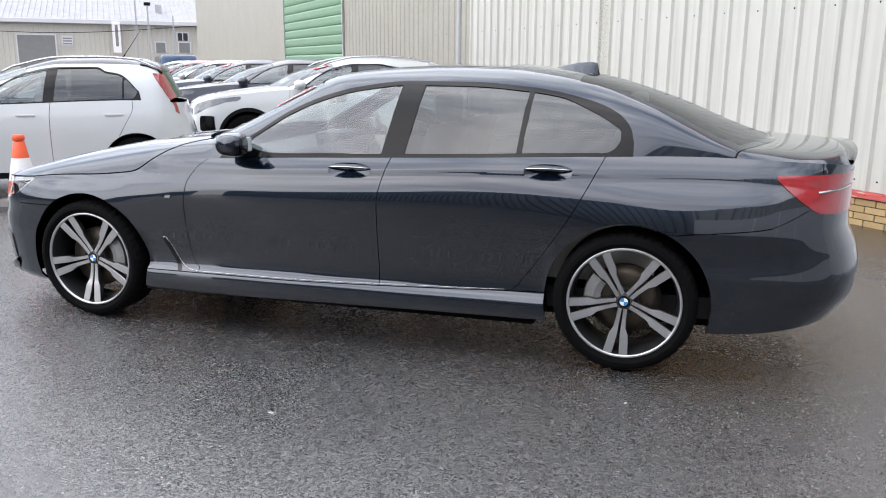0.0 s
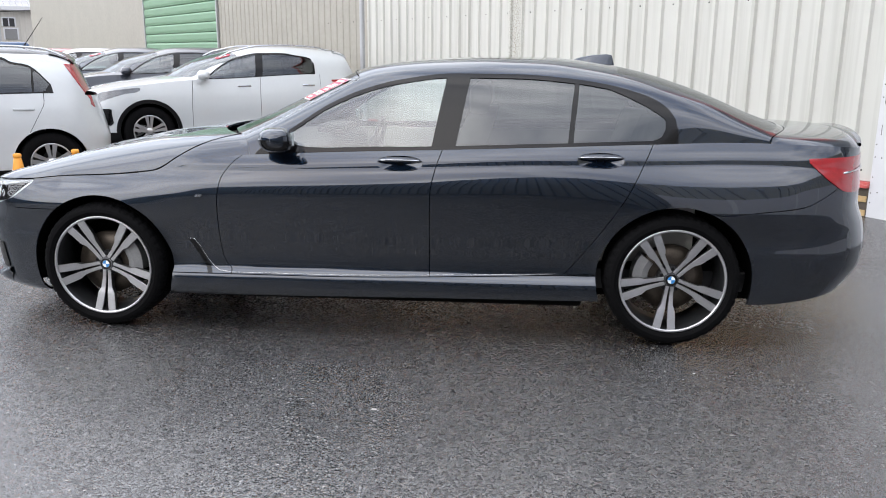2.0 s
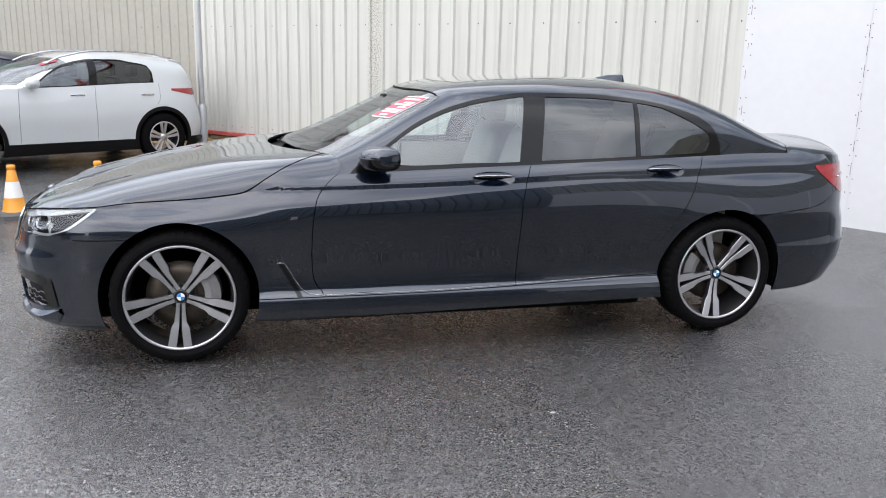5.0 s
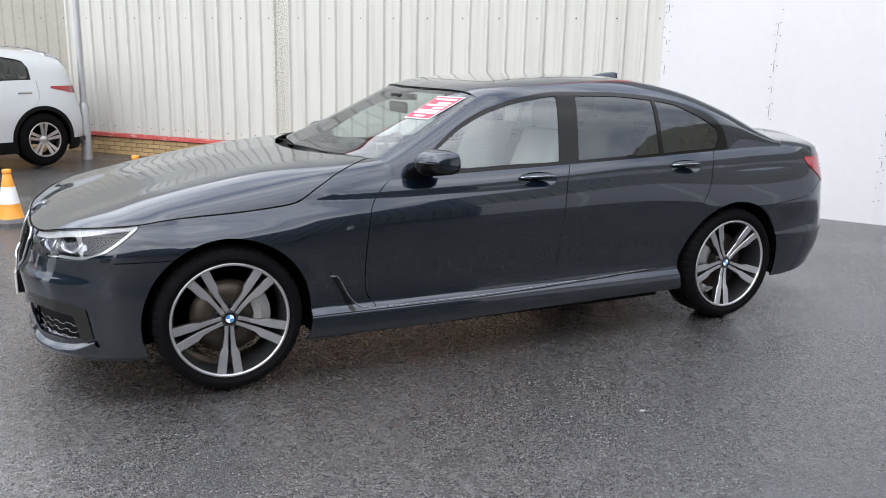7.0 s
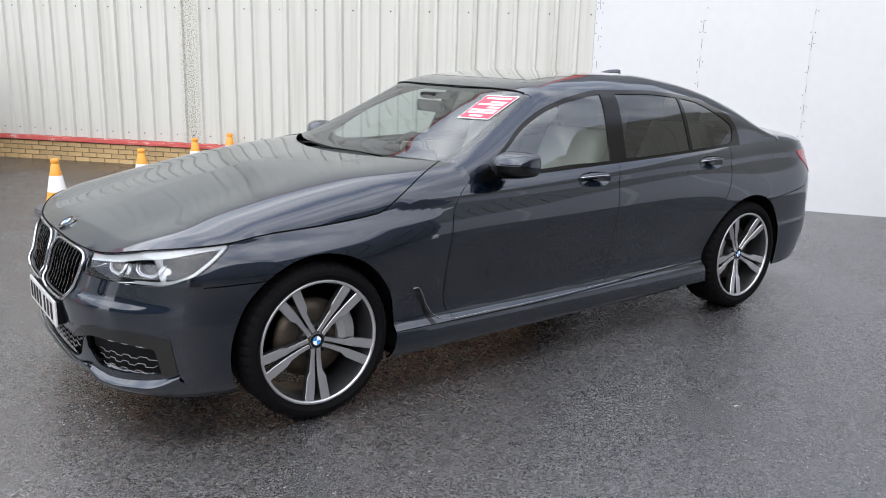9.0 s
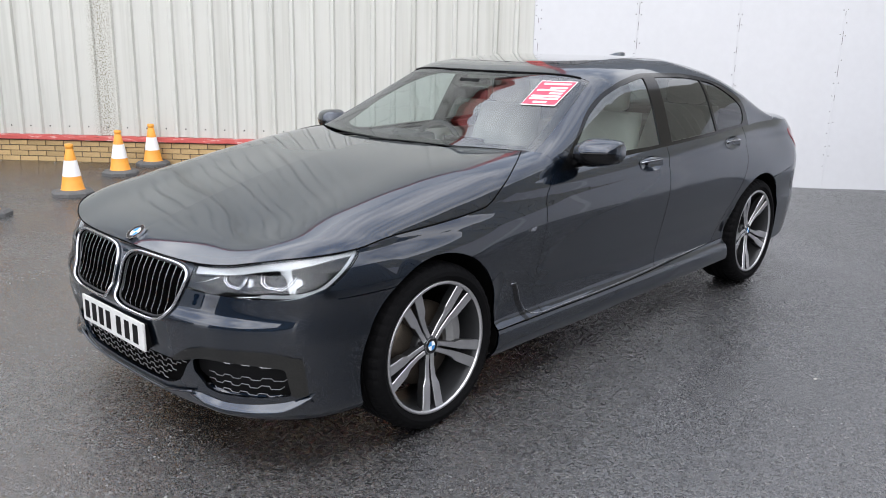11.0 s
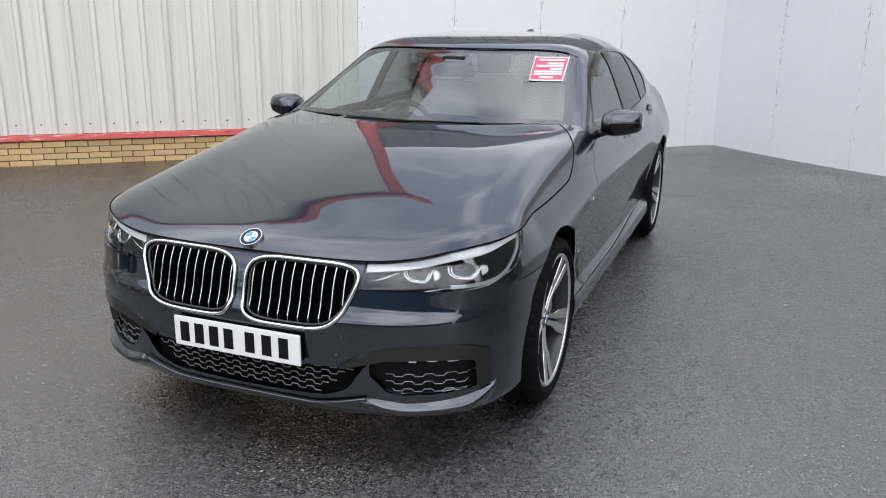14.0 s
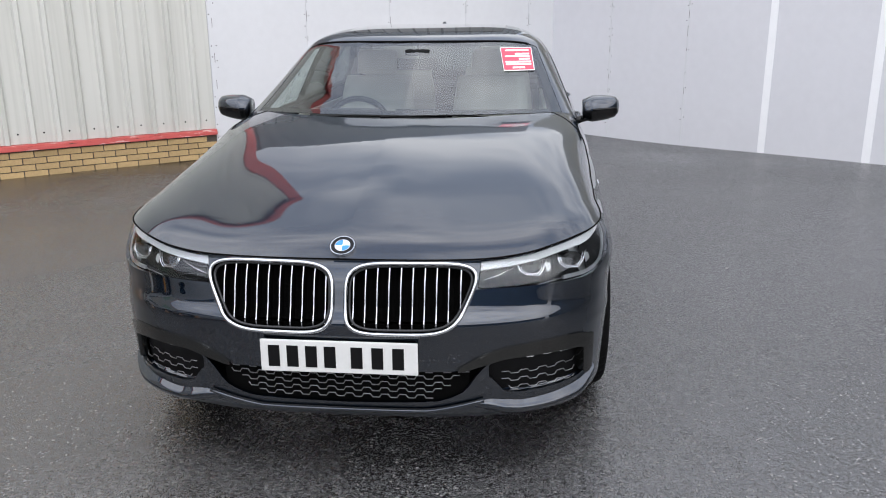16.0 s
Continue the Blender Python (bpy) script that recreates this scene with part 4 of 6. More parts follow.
# cabin
f_dlo = curve_fn([0.86, 1.06, 1.255, 1.445, 1.633, 1.915, 2.231, 2.549, 2.71, 2.873, 2.98, 3.05, 3.09],
                 [0.970, 1.101, 1.228, 1.308, 1.356, 1.388, 1.386, 1.363, 1.338, 1.296, 1.250, 1.180, 1.05])
in_dlo = lambda x, y, z: np.minimum(np.minimum(f_dlo(x) - z, np.abs(y) - 0.48), np.minimum(x - 0.87, 3.07 - x))
in_pane = lambda x, y, z: np.minimum(in_dlo(x, y, z) - 0.022 - 0.042 * np.clip((x - 2.72) / 0.25, 0, 1), z - band_top_z(x) - 0.018)
f_bpill = lambda z: 1.868 + 0.19 * (z - 1.02)
b_post = lambda x, y, z: 0.062 - np.abs(x - f_bpill(z))
d_post = lambda x, y, z: 0.014 - np.abs(x - (2.52 + 0.10 * (z - 1.02)))


def cab_xs(x, y):
    """The station of a cabin point, by undoing the bow."""
    xs = np.array(x, float)
    for _ in range(12):
        xe = xs + f_bow(xs)
        xs = x - f_bow(xs) * (np.abs(y) / band_top_y(xe)) ** 2
    return xs


head_x = lambda x, y, z: 1.29 - cab_xs(x, y)
pillar = lambda x, y, z: (0.780 - 0.150 * np.clip((z - 1.03) / 0.36, 0, 1)) - np.abs(y)
in_screen = lambda x, y, z: np.minimum(head_x(x, y, z), pillar(x, y, z))
rear_x = lambda x, y, z: cab_xs(x, y) - 2.80
in_rear = lambda x, y, z: np.minimum(np.minimum(rear_x(x, y, z), 3.74 - cab_xs(x, y)), (0.72 - 0.16 * np.clip((z - 1.05) / 0.36, 0, 1)) - np.abs(y))
panel("roof", cabin, [neg(in_dlo), neg(in_screen), neg(in_rear)], both=False, depth=0.02, label="roof with pillars in body colour")
panel("window_trim", cabin.shifted(0.001), [in_dlo, neg(in_pane)], BLACK_GLOSS, depth=0.01)
panel("pillar_trim", cabin.shifted(0.002), [in_pane, b_post], BLACK_GLOSS, depth=0.01)
panel("pillar_trim", cabin.shifted(0.002), [in_pane, d_post], BLACK_GLOSS, depth=0.01)
panel("front_side_window", cabin.shifted(-0.003), [in_pane, lambda x, y, z: f_bpill(z) - 0.062 - x], GLASS_SIDE, depth=0.0)
panel("rear_side_window", cabin.shifted(-0.003), [in_pane, lambda x, y, z: x - f_bpill(z) - 0.062], GLASS_TINT, depth=0.0)
panel("windscreen", cabin.shifted(-0.002), [in_screen], GLASS_CLEAR, depth=0.0, both=False)
panel("rear_window", cabin.shifted(-0.002), [in_rear], GLASS_TINT, depth=0.0, both=False)

# ---- the saloon: wheels ----
def roundel_mesh(r, name="badge"):
    """A round badge facing -y: dark ring, quartered blue and white centre, bright rim."""
    b = bmesh.new()

    def sector(r0, r1, a0, a1, y, mi, n=8):
        for k in range(n):
            t0, t1 = a0 + (a1 - a0) * k / n, a0 + (a1 - a0) * (k + 1) / n
            pts = [(r0, t0), (r1, t0), (r1, t1), (r0, t1)] if r0 > 0 else [(0, t0), (r1, t0), (r1, t1)]
            f = b.faces.new([b.verts.new((p * math.cos(t), y, p * math.sin(t))) for p, t in pts])
            f.material_index = mi
    for q in range(4):
        a = q * math.pi / 2
        sector(0, 0.58 * r, a, a + math.pi / 2, -0.004, 1 if q % 2 else 2)
    sector(0.58 * r, 0.63 * r, 0, 2 * math.pi, -0.0045, 3, 40)
    sector(0.63 * r, 0.93 * r, 0, 2 * math.pi, -0.004, 0, 40)
    sector(0.93 * r, r, 0, 2 * math.pi, -0.0045, 3, 40)
    for k in range(40):
        t0, t1 = 2 * math.pi * k / 40, 2 * math.pi * (k + 1) / 40
        f = b.faces.new([b.verts.new((r * math.cos(t), y, r * math.sin(t))) for t, y in ((t0, -0.0045), (t0, 0.006), (t1, 0.006), (t1, -0.0045))])
        f.material_index = 3
    bmesh.ops.remove_doubles(b, verts=b.verts, dist=1e-5)
    bmesh.ops.recalc_face_normals(b, faces=b.faces)
    me = bpy.data.meshes.new(name)
    b.to_mesh(me)
    b.free()
    for m in (BLACK_GLOSS, ROUNDEL_BLUE, ROUNDEL_WHITE, CHROME):
        me.materials.append(m)
    return me


def tyre_bmesh(R, half, rim=0.2735, n=144):
    prof = [(rim, -half + 0.022), (rim + 0.010, -half + 0.010), (rim + 0.026, -half), (R - 0.030, -half + 0.003), (R - 0.014, -half + 0.012), (R - 0.004, -half + 0.028), (R, -half + 0.046),
            (R, -0.055), (R - 0.007, -0.053), (R - 0.007, -0.045), (R, -0.043), (R, -0.012), (R - 0.007, -0.010), (R - 0.007, -0.002), (R, 0.0), (R, 0.03), (R - 0.007, 0.032), (R - 0.007, 0.04), (R, 0.042),
            (R, half - 0.04), (R - 0.014, half - 0.012), (R - 0.04, half), (rim, half - 0.02)]
    b = bmesh.new()
    rings = []
    for j, (r, y) in enumerate(prof):
        ring = []
        for k in range(n):
            t = 2 * math.pi * k / n
            rr = r - (0.004 if j in (4, 5, 6) and k % 3 == 0 else 0.0)
            ring.append(b.verts.new((rr * math.cos(t), y, rr * math.sin(t))))
        rings.append(ring)
    for i in range(len(rings) - 1):
        for k in range(n):
            b.faces.new((rings[i][k], rings[i][(k + 1) % n], rings[i + 1][(k + 1) % n], rings[i + 1][k]))
    bmesh.ops.recalc_face_normals(b, faces=b.faces)
    return b


def spoke_mesh(side, half):
    """One bar of a twin spoke pointing along +x: bright cut face, dark flanks."""
    stations = [(0.036, 0.0130, 0.0095, 0.069), (0.085, 0.0150, 0.0105, 0.071), (0.135, 0.0185, 0.0130, 0.079), (0.163, 0.0262, 0.0200, 0.086), (0.225, 0.0340, 0.0215, 0.097), (0.267, 0.0400, 0.0220, 0.1045)]
    b = bmesh.new()
    rows = []
    for x, c, w, d in stations:
        y = -(half - 0.1225) - d
        z = side * c
        rows.append([b.verts.new(p) for p in ((x, y + 0.003, z - w), (x, y, z - w + 0.002), (x, y, z + w - 0.002), (x, y + 0.003, z + w), (x, y + 0.040, z + w * 0.75), (x, y + 0.040, z - w * 0.75))])
    for i in range(len(rows) - 1):
        for k in range(6):
            f = b.faces.new((rows[i][k], rows[i][(k + 1) % 6], rows[i + 1][(k + 1) % 6], rows[i + 1][k]))
            f.material_index = 1 if k in (0, 1, 2) else 0
    b.faces.new(rows[0])
    b.faces.new(rows[-1])
    bmesh.ops.recalc_face_normals(b, faces=b.faces)
    me = bpy.data.meshes.new("spoke")
    b.to_mesh(me)
    b.free()
    me.materials.append(ALLOY_DARK)
    me.materials.append(ALLOY)
    return me


def build_wheel(R, half, m, turn, caliper_angle):
    q = half - 0.1225
    barrel = part("wheel", lathe([(0.266, -q - 0.106), (0.261, -q - 0.098), (0.255, -q - 0.07), (0.246, -0.02), (0.250, 0.10), (0.265, half - 0.02)], 72), ALLOY_DARK, car, "twin-spoke alloy wheel with cut bright faces", True, m)
    part("tyre", tyre_bmesh(R, half), RUBBER, barrel, "black low-profile tyre", False)
    part("rim_edge", lathe([(0.2755, -q - 0.100), (0.2770, -q - 0.108), (0.2735, -q - 0.1125), (0.2650, -q - 0.1115), (0.2620, -q - 0.104)], 96), ALLOY, barrel, "bright machined rim edge", True)
    meshes = {s: spoke_mesh(s, half) for s in (-1, 1)}
    for k in range(5):
        for s in (-1, 1):
            put("spoke", meshes[s], barrel, m=Matrix.Rotation(-radians(turn + 72 * k), 4, "Y"))
    part("hub", lathe([(0.0001, -q - 0.070), (0.036, -q - 0.070), (0.041, -q - 0.066), (0.062, -q - 0.064), (0.070, -q - 0.052), (0.072, -0.01)], 48), ALLOY_DARK, barrel, "", True)
    put("hub_badge", roundel_mesh(0.034), barrel, "blue and white quartered round badge", Matrix.Translation((0, -q - 0.0705, 0)))
    bolt = None
    for k in range(5):
        a = radians(turn + 36 + 72 * k)
        pos = Matrix.Translation((0.056 * math.cos(a), -q - 0.063, 0.056 * math.sin(a)))
        if bolt is None:
            bolt = part("wheel_bolt", lathe([(0.0001, -0.004), (0.008, -0.004), (0.011, 0.0), (0.011, 0.01)], 10), BLACK_PLASTIC, barrel, "", False, pos)
        else:
            put("wheel_bolt", bolt.data, barrel, m=pos)
    part("brake_disc", lathe([(0.07, -0.022), (0.10, -0.022), (0.175, -0.020), (0.175, 0.004), (0.10, 0.004)], 60), STEEL, barrel, "brake disc with brown surface rust", True)
    b = bmesh.new()
    ca = radians(caliper_angle)
    pts = []
    for k in range(9):
        a = ca - 0.42 + 0.84 * k / 8
        pts.append([b.verts.new((r * math.cos(a), y, r * math.sin(a))) for r, y in ((0.118, -0.045), (0.150, -0.056), (0.198, -0.048), (0.205, 0.01), (0.118, 0.01))])
    for k in range(8):
        for j in range(5):
            b.faces.new((pts[k][j], pts[k][(j + 1) % 5], pts[k + 1][(j + 1) % 5], pts[k + 1][j]))
    b.faces.new(pts[0])
    b.faces.new(pts[-1])
    bmesh.ops.recalc_face_normals(b, faces=b.faces)
    part("brake_caliper", b, CALIPER, barrel)
    return barrel


WHEEL_Z = 0.345
FLIP = Matrix.Rotation(math.pi, 4, "Z")
build_wheel(0.345, 0.1225, Matrix.Translation((0, -0.808, WHEEL_Z)), 270 - 3, 15)
build_wheel(0.348, 0.1330, Matrix.Translation((3.07, -0.806, WHEEL_Z + 0.002)), 270 - 6, 165)
build_wheel(0.345, 0.1225, Matrix.Translation((0, 0.808, WHEEL_Z)) @ FLIP, 250, 165)
build_wheel(0.348, 0.1330, Matrix.Translation((3.07, 0.806, WHEEL_Z + 0.002)) @ FLIP, 240, 15)

# ---- the saloon: front end ----
def front_at(y, z, off=0.0):
    """A point on the nose at width y and height z, moved off forwards."""
    w = abs(y)
    x0 = XF - 0.3
    half = float(f_half(XF) + f_lean(z) - 0.045 * np.clip((z - 0.66) / 0.14, 0, 1) ** 1.5)
    L = XF - float(f_nose(z))
    x = XF - L * max(0.0, 1 - min(1.0, w / half) ** N_FRONT) ** (1 / N_FRONT)
    return Vector((x - off, y, z))


def kidney_line(sgn, count=120, grow=0.0, off=0.006):
    pts = []
    for k in range(count):
        t = 2 * math.pi * k / count
        c, s = math.cos(t), math.sin(t)
        z = 0.632 + (0.109 + grow) * math.copysign(abs(s) ** (2 / 4.0), s)
        tt = min(max((z - 0.515) / 0.235, 0), 1)
        outer = 0.355 + 0.112 * tt ** 0.75
        cc, a = (0.022 + outer) / 2, (outer - 0.022) / 2 + grow
        w = cc + a * math.copysign(abs(c) ** (2 / 4.6), c)
        pts.append(front_at(sgn * w, z, off))
    return pts


BLADE = mat("dark_satin_trim", (0.055, 0.055, 0.053), 0.14, 0.9)
# paler copy of the blade's trim, for its painted highlight
BLADE_HIGHLIGHT = mat("satin_trim_highlight", (0.26, 0.26, 0.25), 0.22, 0.9)
LAMP_SILVER = mat("lamp_silver", (0.46, 0.475, 0.49), 0.28, 0.8, var=0.25, scale=18.0)
nose_back = band.shifted(-0.07).keep(lambda x, y, z: -0.45 - x).keep(lambda x, y, z: z - 0.22)
put("nose_backing", nose_back.joined(nose_back.mirrored()).mesh("nose_backing", DARK_SHELL), car, "black void behind the grilles")
for sgn in (-1, 1):
    ring = part("kidney_grille", tube(kidney_line(sgn), 0.0068, 10, True), CHROME, car, "chrome kidney grille surround with vertical bars", True)
    part("inner_lip", tube(kidney_line(sgn, grow=-0.011, off=-0.006), 0.0045, 8, True), ALLOY_DARK, ring, "", True)
    for k in range(10):
        w = 0.046 + 0.0385 * k
        zs = [z for z in np.linspace(0.525, 0.742, 60) if kidney(np.array(w), np.array(z), -0.12) > 0]
        if len(zs) < 8:
            continue
        b = bmesh.new()
        rows = []
        for z in np.linspace(zs[0], zs[-1], 9):
            p = front_at(sgn * w, float(z), -0.006 - 0.008 * ((z - 0.634) / 0.117) ** 2)
            rows.append([b.verts.new(p + Vector(d)) for d in ((-0.002, -0.0017, 0), (-0.002, 0.0017, 0), (0.035, 0.005, 0), (0.035, -0.005, 0))])
        for i in range(8):
            for j in range(4):
                f = b.faces.new((rows[i][j], rows[i][(j + 1) % 4], rows[i + 1][(j + 1) % 4], rows[i + 1][j]))
                f.material_index = 0 if j == 0 else 1
        bmesh.ops.recalc_face_normals(b, faces=b.faces)
        bar = part("grille_bar", b, SATIN_CHROME, ring)
        bar.data.materials.append(BLACK_GLOSS)

badge_p = Vector((-0.775, 0, float(f_hood(-0.775)) + 0.004))
put("bonnet_badge", roundel_mesh(0.041), car, "blue and white quartered round badge", Matrix.Translation(badge_p) @ Matrix.Rotation(radians(-90), 4, "Z") @ Matrix.Rotation(radians(-58), 4, "X"))


f_brow = curve_fn([0.44, 0.456, 0.625, 0.722, 0.797, 0.86, 0.90], [0.711, 0.713, 0.732, 0.753, 0.764, 0.791, 0.81])
RING_IN = ((0.573, 0.727), (0.579, 0.705), (0.600, 0.690), (0.643, 0.684), (0.657, 0.700), (0.662, 0.731))
RING_OUT = ((0.703, 0.741), (0.711, 0.712), (0.731, 0.697), (0.775, 0.690), (0.792, 0.708), (0.800, 0.736))


def wave(y0, y1, z_of, off, period=0.060, amp=0.0062):
    pts, y = [], math.floor(y0 / period) * period
    up = [(0.0, -amp), (0.38, -amp), (0.5, amp), (0.88, amp)]
    while y < y1:
        for a, dz in up:
            yy = y + a * period
            if y0 <= yy <= y1:
                pts.append(front_at(yy, z_of(yy) + dz, off))
        y += period
    return pts


MESH_GREY = mat("grey_grille_mesh", (0.24, 0.24, 0.25), 0.30, 0.8)
lower = part("lower_grille", box(-0.805, -0.79, -0.42, 0.42, 0.225, 0.42), DARK_SHELL, car, "black lower grille with wavy grey mesh")
for k in range(5):
    z = 0.285 + 0.0235 * k
    y1 = 0.30 + 0.030 * k
    part("mesh_wire", tube(wave(-y1, y1, lambda y: z, -0.012 - 0.002 * k), 0.0018, 6), MESH_GREY, lower, "", True)
for sgn in (-1, 1):
    sheet = band.shifted(-0.035).keep(lambda x, y, z: in_fog(x, y, z) + 0.015)
    sheet = sheet if sgn < 0 else sheet.mirrored()
    fog = put("fog_inlet", sheet.mesh("fog_inlet", BLACK_PLASTIC), car, "black corner air inlet with wavy mesh")
    for k in range(3):
        z0 = 0.308 + 0.026 * k
        pts = [Vector((p.x, sgn * p.y, p.z)) for p in wave(0.522 + 0.01 * (k == 0), 0.790, lambda y: z0 - 0.02 * (y - 0.53), -0.020, 0.062, 0.0045)]
        part("mesh_wire", tube(pts, 0.0017, 6), MESH_GREY, fog, "", True)
    for y, z, wide in ((0.616, 0.420, 0.018), (0.674, 0.419, 0.021), (0.730, 0.412, 0.021)):
        b = bmesh.new()
        rows = [[b.verts.new(front_at(sgn * (y + dy * wide), z + dz, off)) for dy, dz in ((-1, 0.007), (1, 0.007), (0.8, -0.008), (-0.35, -0.006))] for off in (-0.004, -0.016)]
        b.faces.new(rows[0])
        for j in range(4):
            b.faces.new((rows[0][j], rows[1][j], rows[1][(j + 1) % 4], rows[0][(j + 1) % 4]))
        bmesh.ops.recalc_face_normals(b, faces=b.faces)
        part("fog_light", b, REFLECTOR, fog, "small clear fog light")
    # smoked blade over the inlet and down its outer side, standing proud
    over = lambda x, y, z: np.minimum(np.minimum(z - f_fog_top(np.abs(y)), f_blade_top(np.abs(y)) - z), np.minimum(np.abs(y) - 0.385, 0.838 - np.abs(y)))
    down = lambda x, y, z: np.minimum(np.minimum(z - 0.300, 0.45 - z), np.minimum(np.abs(y) - 0.803 - 0.05 * (0.43 - z), 0.842 - np.abs(y)))
    blade = band.shifted(0.006).keep(lambda x, y, z: np.minimum(np.maximum(over(x, y, z), down(x, y, z)), -0.38 - x))
    blade = blade if sgn < 0 else blade.mirrored()
    put("bumper_blade", blade.mesh("bumper_blade", BLADE, 0.030), car, "smoked satin chrome bumper blade")
    # highlight on the blade's top edge, put in as a thin paler tube
    part("blade_highlight", tube([front_at(sgn * float(y), float(f_blade_top(y)) - 0.004, 0.005) for y in np.linspace(0.44, 0.815, 22)], [0.002] + [0.0052] * 20 + [0.002], 8), BLADE_HIGHLIGHT, car, "paler tube that paints the highlight along the bumper blade's top", True)
    # lower lip: a shelf that slopes out from the inlet to a soft bright edge and turns under
    b = bmesh.new()
    rows = []
    for y in np.linspace(0.44, 0.85, 26):
        y = float(y)
        fade = min(1.0, (y - 0.43) / 0.11) ** 0.7 * min(1.0, (0.852 - y) / 0.06) ** 0.6
        zt = float(f_lip(y))
        rows.append([b.verts.new(front_at(sgn * y, zt - dz * (0.35 + 0.65 * fade), off)) for dz, off in ((0.0, -0.046), (0.020, -0.018), (0.040, 0.008 * fade), (0.047, 0.020 * fade), (0.056, 0.026 * fade), (0.070, 0.024 * fade), (0.086, 0.012 * fade), (0.108, -0.014))])
    for i in range(len(rows) - 1):
        for j in range(7):
            b.faces.new((rows[i][j], rows[i][j + 1], rows[i + 1][j + 1], rows[i + 1][j]))
    bmesh.ops.recalc_face_normals(b, faces=b.faces)
    part("lip_blade", b, PAINT, car, "", True)
    # parking sensors
    for y, z in ((0.801, 0.494), (0.37, 0.43)):
        p = front_at(sgn * y, z, 0.0)
        n = Vector((-1, 0, 0)) if y < 0.5 else Vector((-0.62, sgn * 0.78, 0))
        b = lathe([(0.0001, -0.0025), (0.0085, -0.0025), (0.0095, 0.002)], 16)
        part("parking_sensor", b, PAINT, car, "", True, Matrix.Translation(p) @ n.to_track_quat("-Y", "Z").to_matrix().to_4x4())
    # headlamp
    house = band.shifted(-0.075).keep(lambda x, y, z: in_lamp(x, y, z) + 0.012)
    house = house if sgn < 0 else house.mirrored()
    lamp = put("headlamp", house.mesh("headlamp", BLACK_PLASTIC), car, "clear headlamp with twin six-sided projector units")
    lens = band.shifted(-0.001).keep(in_lamp)
    lens = lens if sgn < 0 else lens.mirrored()
    lo = put("lens", lens.mesh("lens", LENS), lamp)
    lo.visible_shadow = False
    bezel = band.shifted(-0.040).keep(lambda x, y, z: in_lamp(x, y, z) + 0.004).keep(lambda x, y, z: np.abs(y) - 0.765 + 0.55 * (z - 0.70))
    bezel = bezel if sgn < 0 else bezel.mirrored()
    put("bezel", bezel.mesh("bezel", LAMP_SILVER), lamp, "silver lamp bezel")
    brow = band.shifted(-0.016).keep(in_lamp).keep(lambda x, y, z: z - f_brow(np.abs(y)))
    brow = brow if sgn < 0 else brow.mirrored()
    put("light_guide", brow.mesh("light_guide", DRL_WHITE, 0.012), lamp, "white daytime light strip")
    rim = band.shifted(-0.014).keep(in_lamp).keep(lambda x, y, z: 0.012 - np.minimum(lamp_low(x, y, z), lamp_back(x, y, z))).keep(lambda x, y, z: np.abs(y) - 0.725)
    rim = rim if sgn < 0 else rim.mirrored()
    put("light_guide", rim.mesh("light_guide", LAMP_SILVER, 0.006), lamp)
    for line, centre, rr in ((RING_IN, (0.618, 0.712), 0.036), (RING_OUT, (0.751, 0.720), 0.041)):
        for size, thick, mt in ((1.0, 0.0026, REFLECTOR), (0.82, 0.0020, REFLECTOR)):
            ring_pts = [front_at(sgn * (centre[0] + size * (y - centre[0])), centre[1] + size * (z - centre[1]), -0.026 - 0.012 * (1 - size)) for y, z in line]
            part("light_ring", tube(ring_pts, thick, 8), mt, lamp, "", True)
        p = front_at(sgn * centre[0], centre[1], -0.034)
        b = lathe([(rr * 0.84, 0.002), (rr * 0.80, 0.004), (rr * 0.55, 0.012), (rr * 0.45, 0.004), (0.0001, -0.004)], 24)
        face = Matrix.Translation(p) @ Vector((-1, sgn * 0.35, 0)).to_track_quat("-Y", "Z").to_matrix().to_4x4() @ Matrix.Diagonal((1.1, 1, 0.70, 1))
        part("reflector", b, BLACK_GLOSS, lamp, "dark projector lens", True, face)
        shard = [(0.043, 0.010), (0.060, 0.006), (0.066, -0.012), (0.052, -0.024)]
        b = bmesh.new()
        b.faces.new([b.verts.new(front_at(sgn * (centre[0] + dy), centre[1] + dz, -0.032)) for dy, dz in shard])
        part("reflector", b, LAMP_SILVER, lamp, "bright faceted reflector")
    for line in (((0.462, 0.682), (0.51, 0.695), (0.558, 0.715)), ((0.466, 0.638), (0.60, 0.648), (0.725, 0.668))):
        part("trim_line", tube([front_at(sgn * y, z, -0.022) for y, z in line], 0.0019, 8), REFLECTOR, lamp, "", True)

plate = part("number_plate", box(-0.902, -0.892, -0.26, 0.26, 0.3875, 0.4985, 0.004), PLATE_WHITE, car, "white number plate with dark bars")
for y in (-0.214, -0.152, -0.090, -0.028, 0.060, 0.128, 0.196):
    part("plate_bar", box(-0.9035, -0.9015, -y - 0.019, -y + 0.019, 0.406, 0.480), BLACK_PLASTIC, plate)
part("plate_holder", box(-0.893, -0.86, -0.25, 0.25, 0.395, 0.490), BLACK_PLASTIC, car)
chin = []
for y in np.linspace(-0.47, 0.47, 31):
    chin.append(front_at(float(y), 0.236 + 0.10 * max(0.0, abs(float(y)) - 0.28) ** 1.2 * 3, 0.010))
part("splitter", tube(chin, 0.006, 8), PAINT, car, "", True)

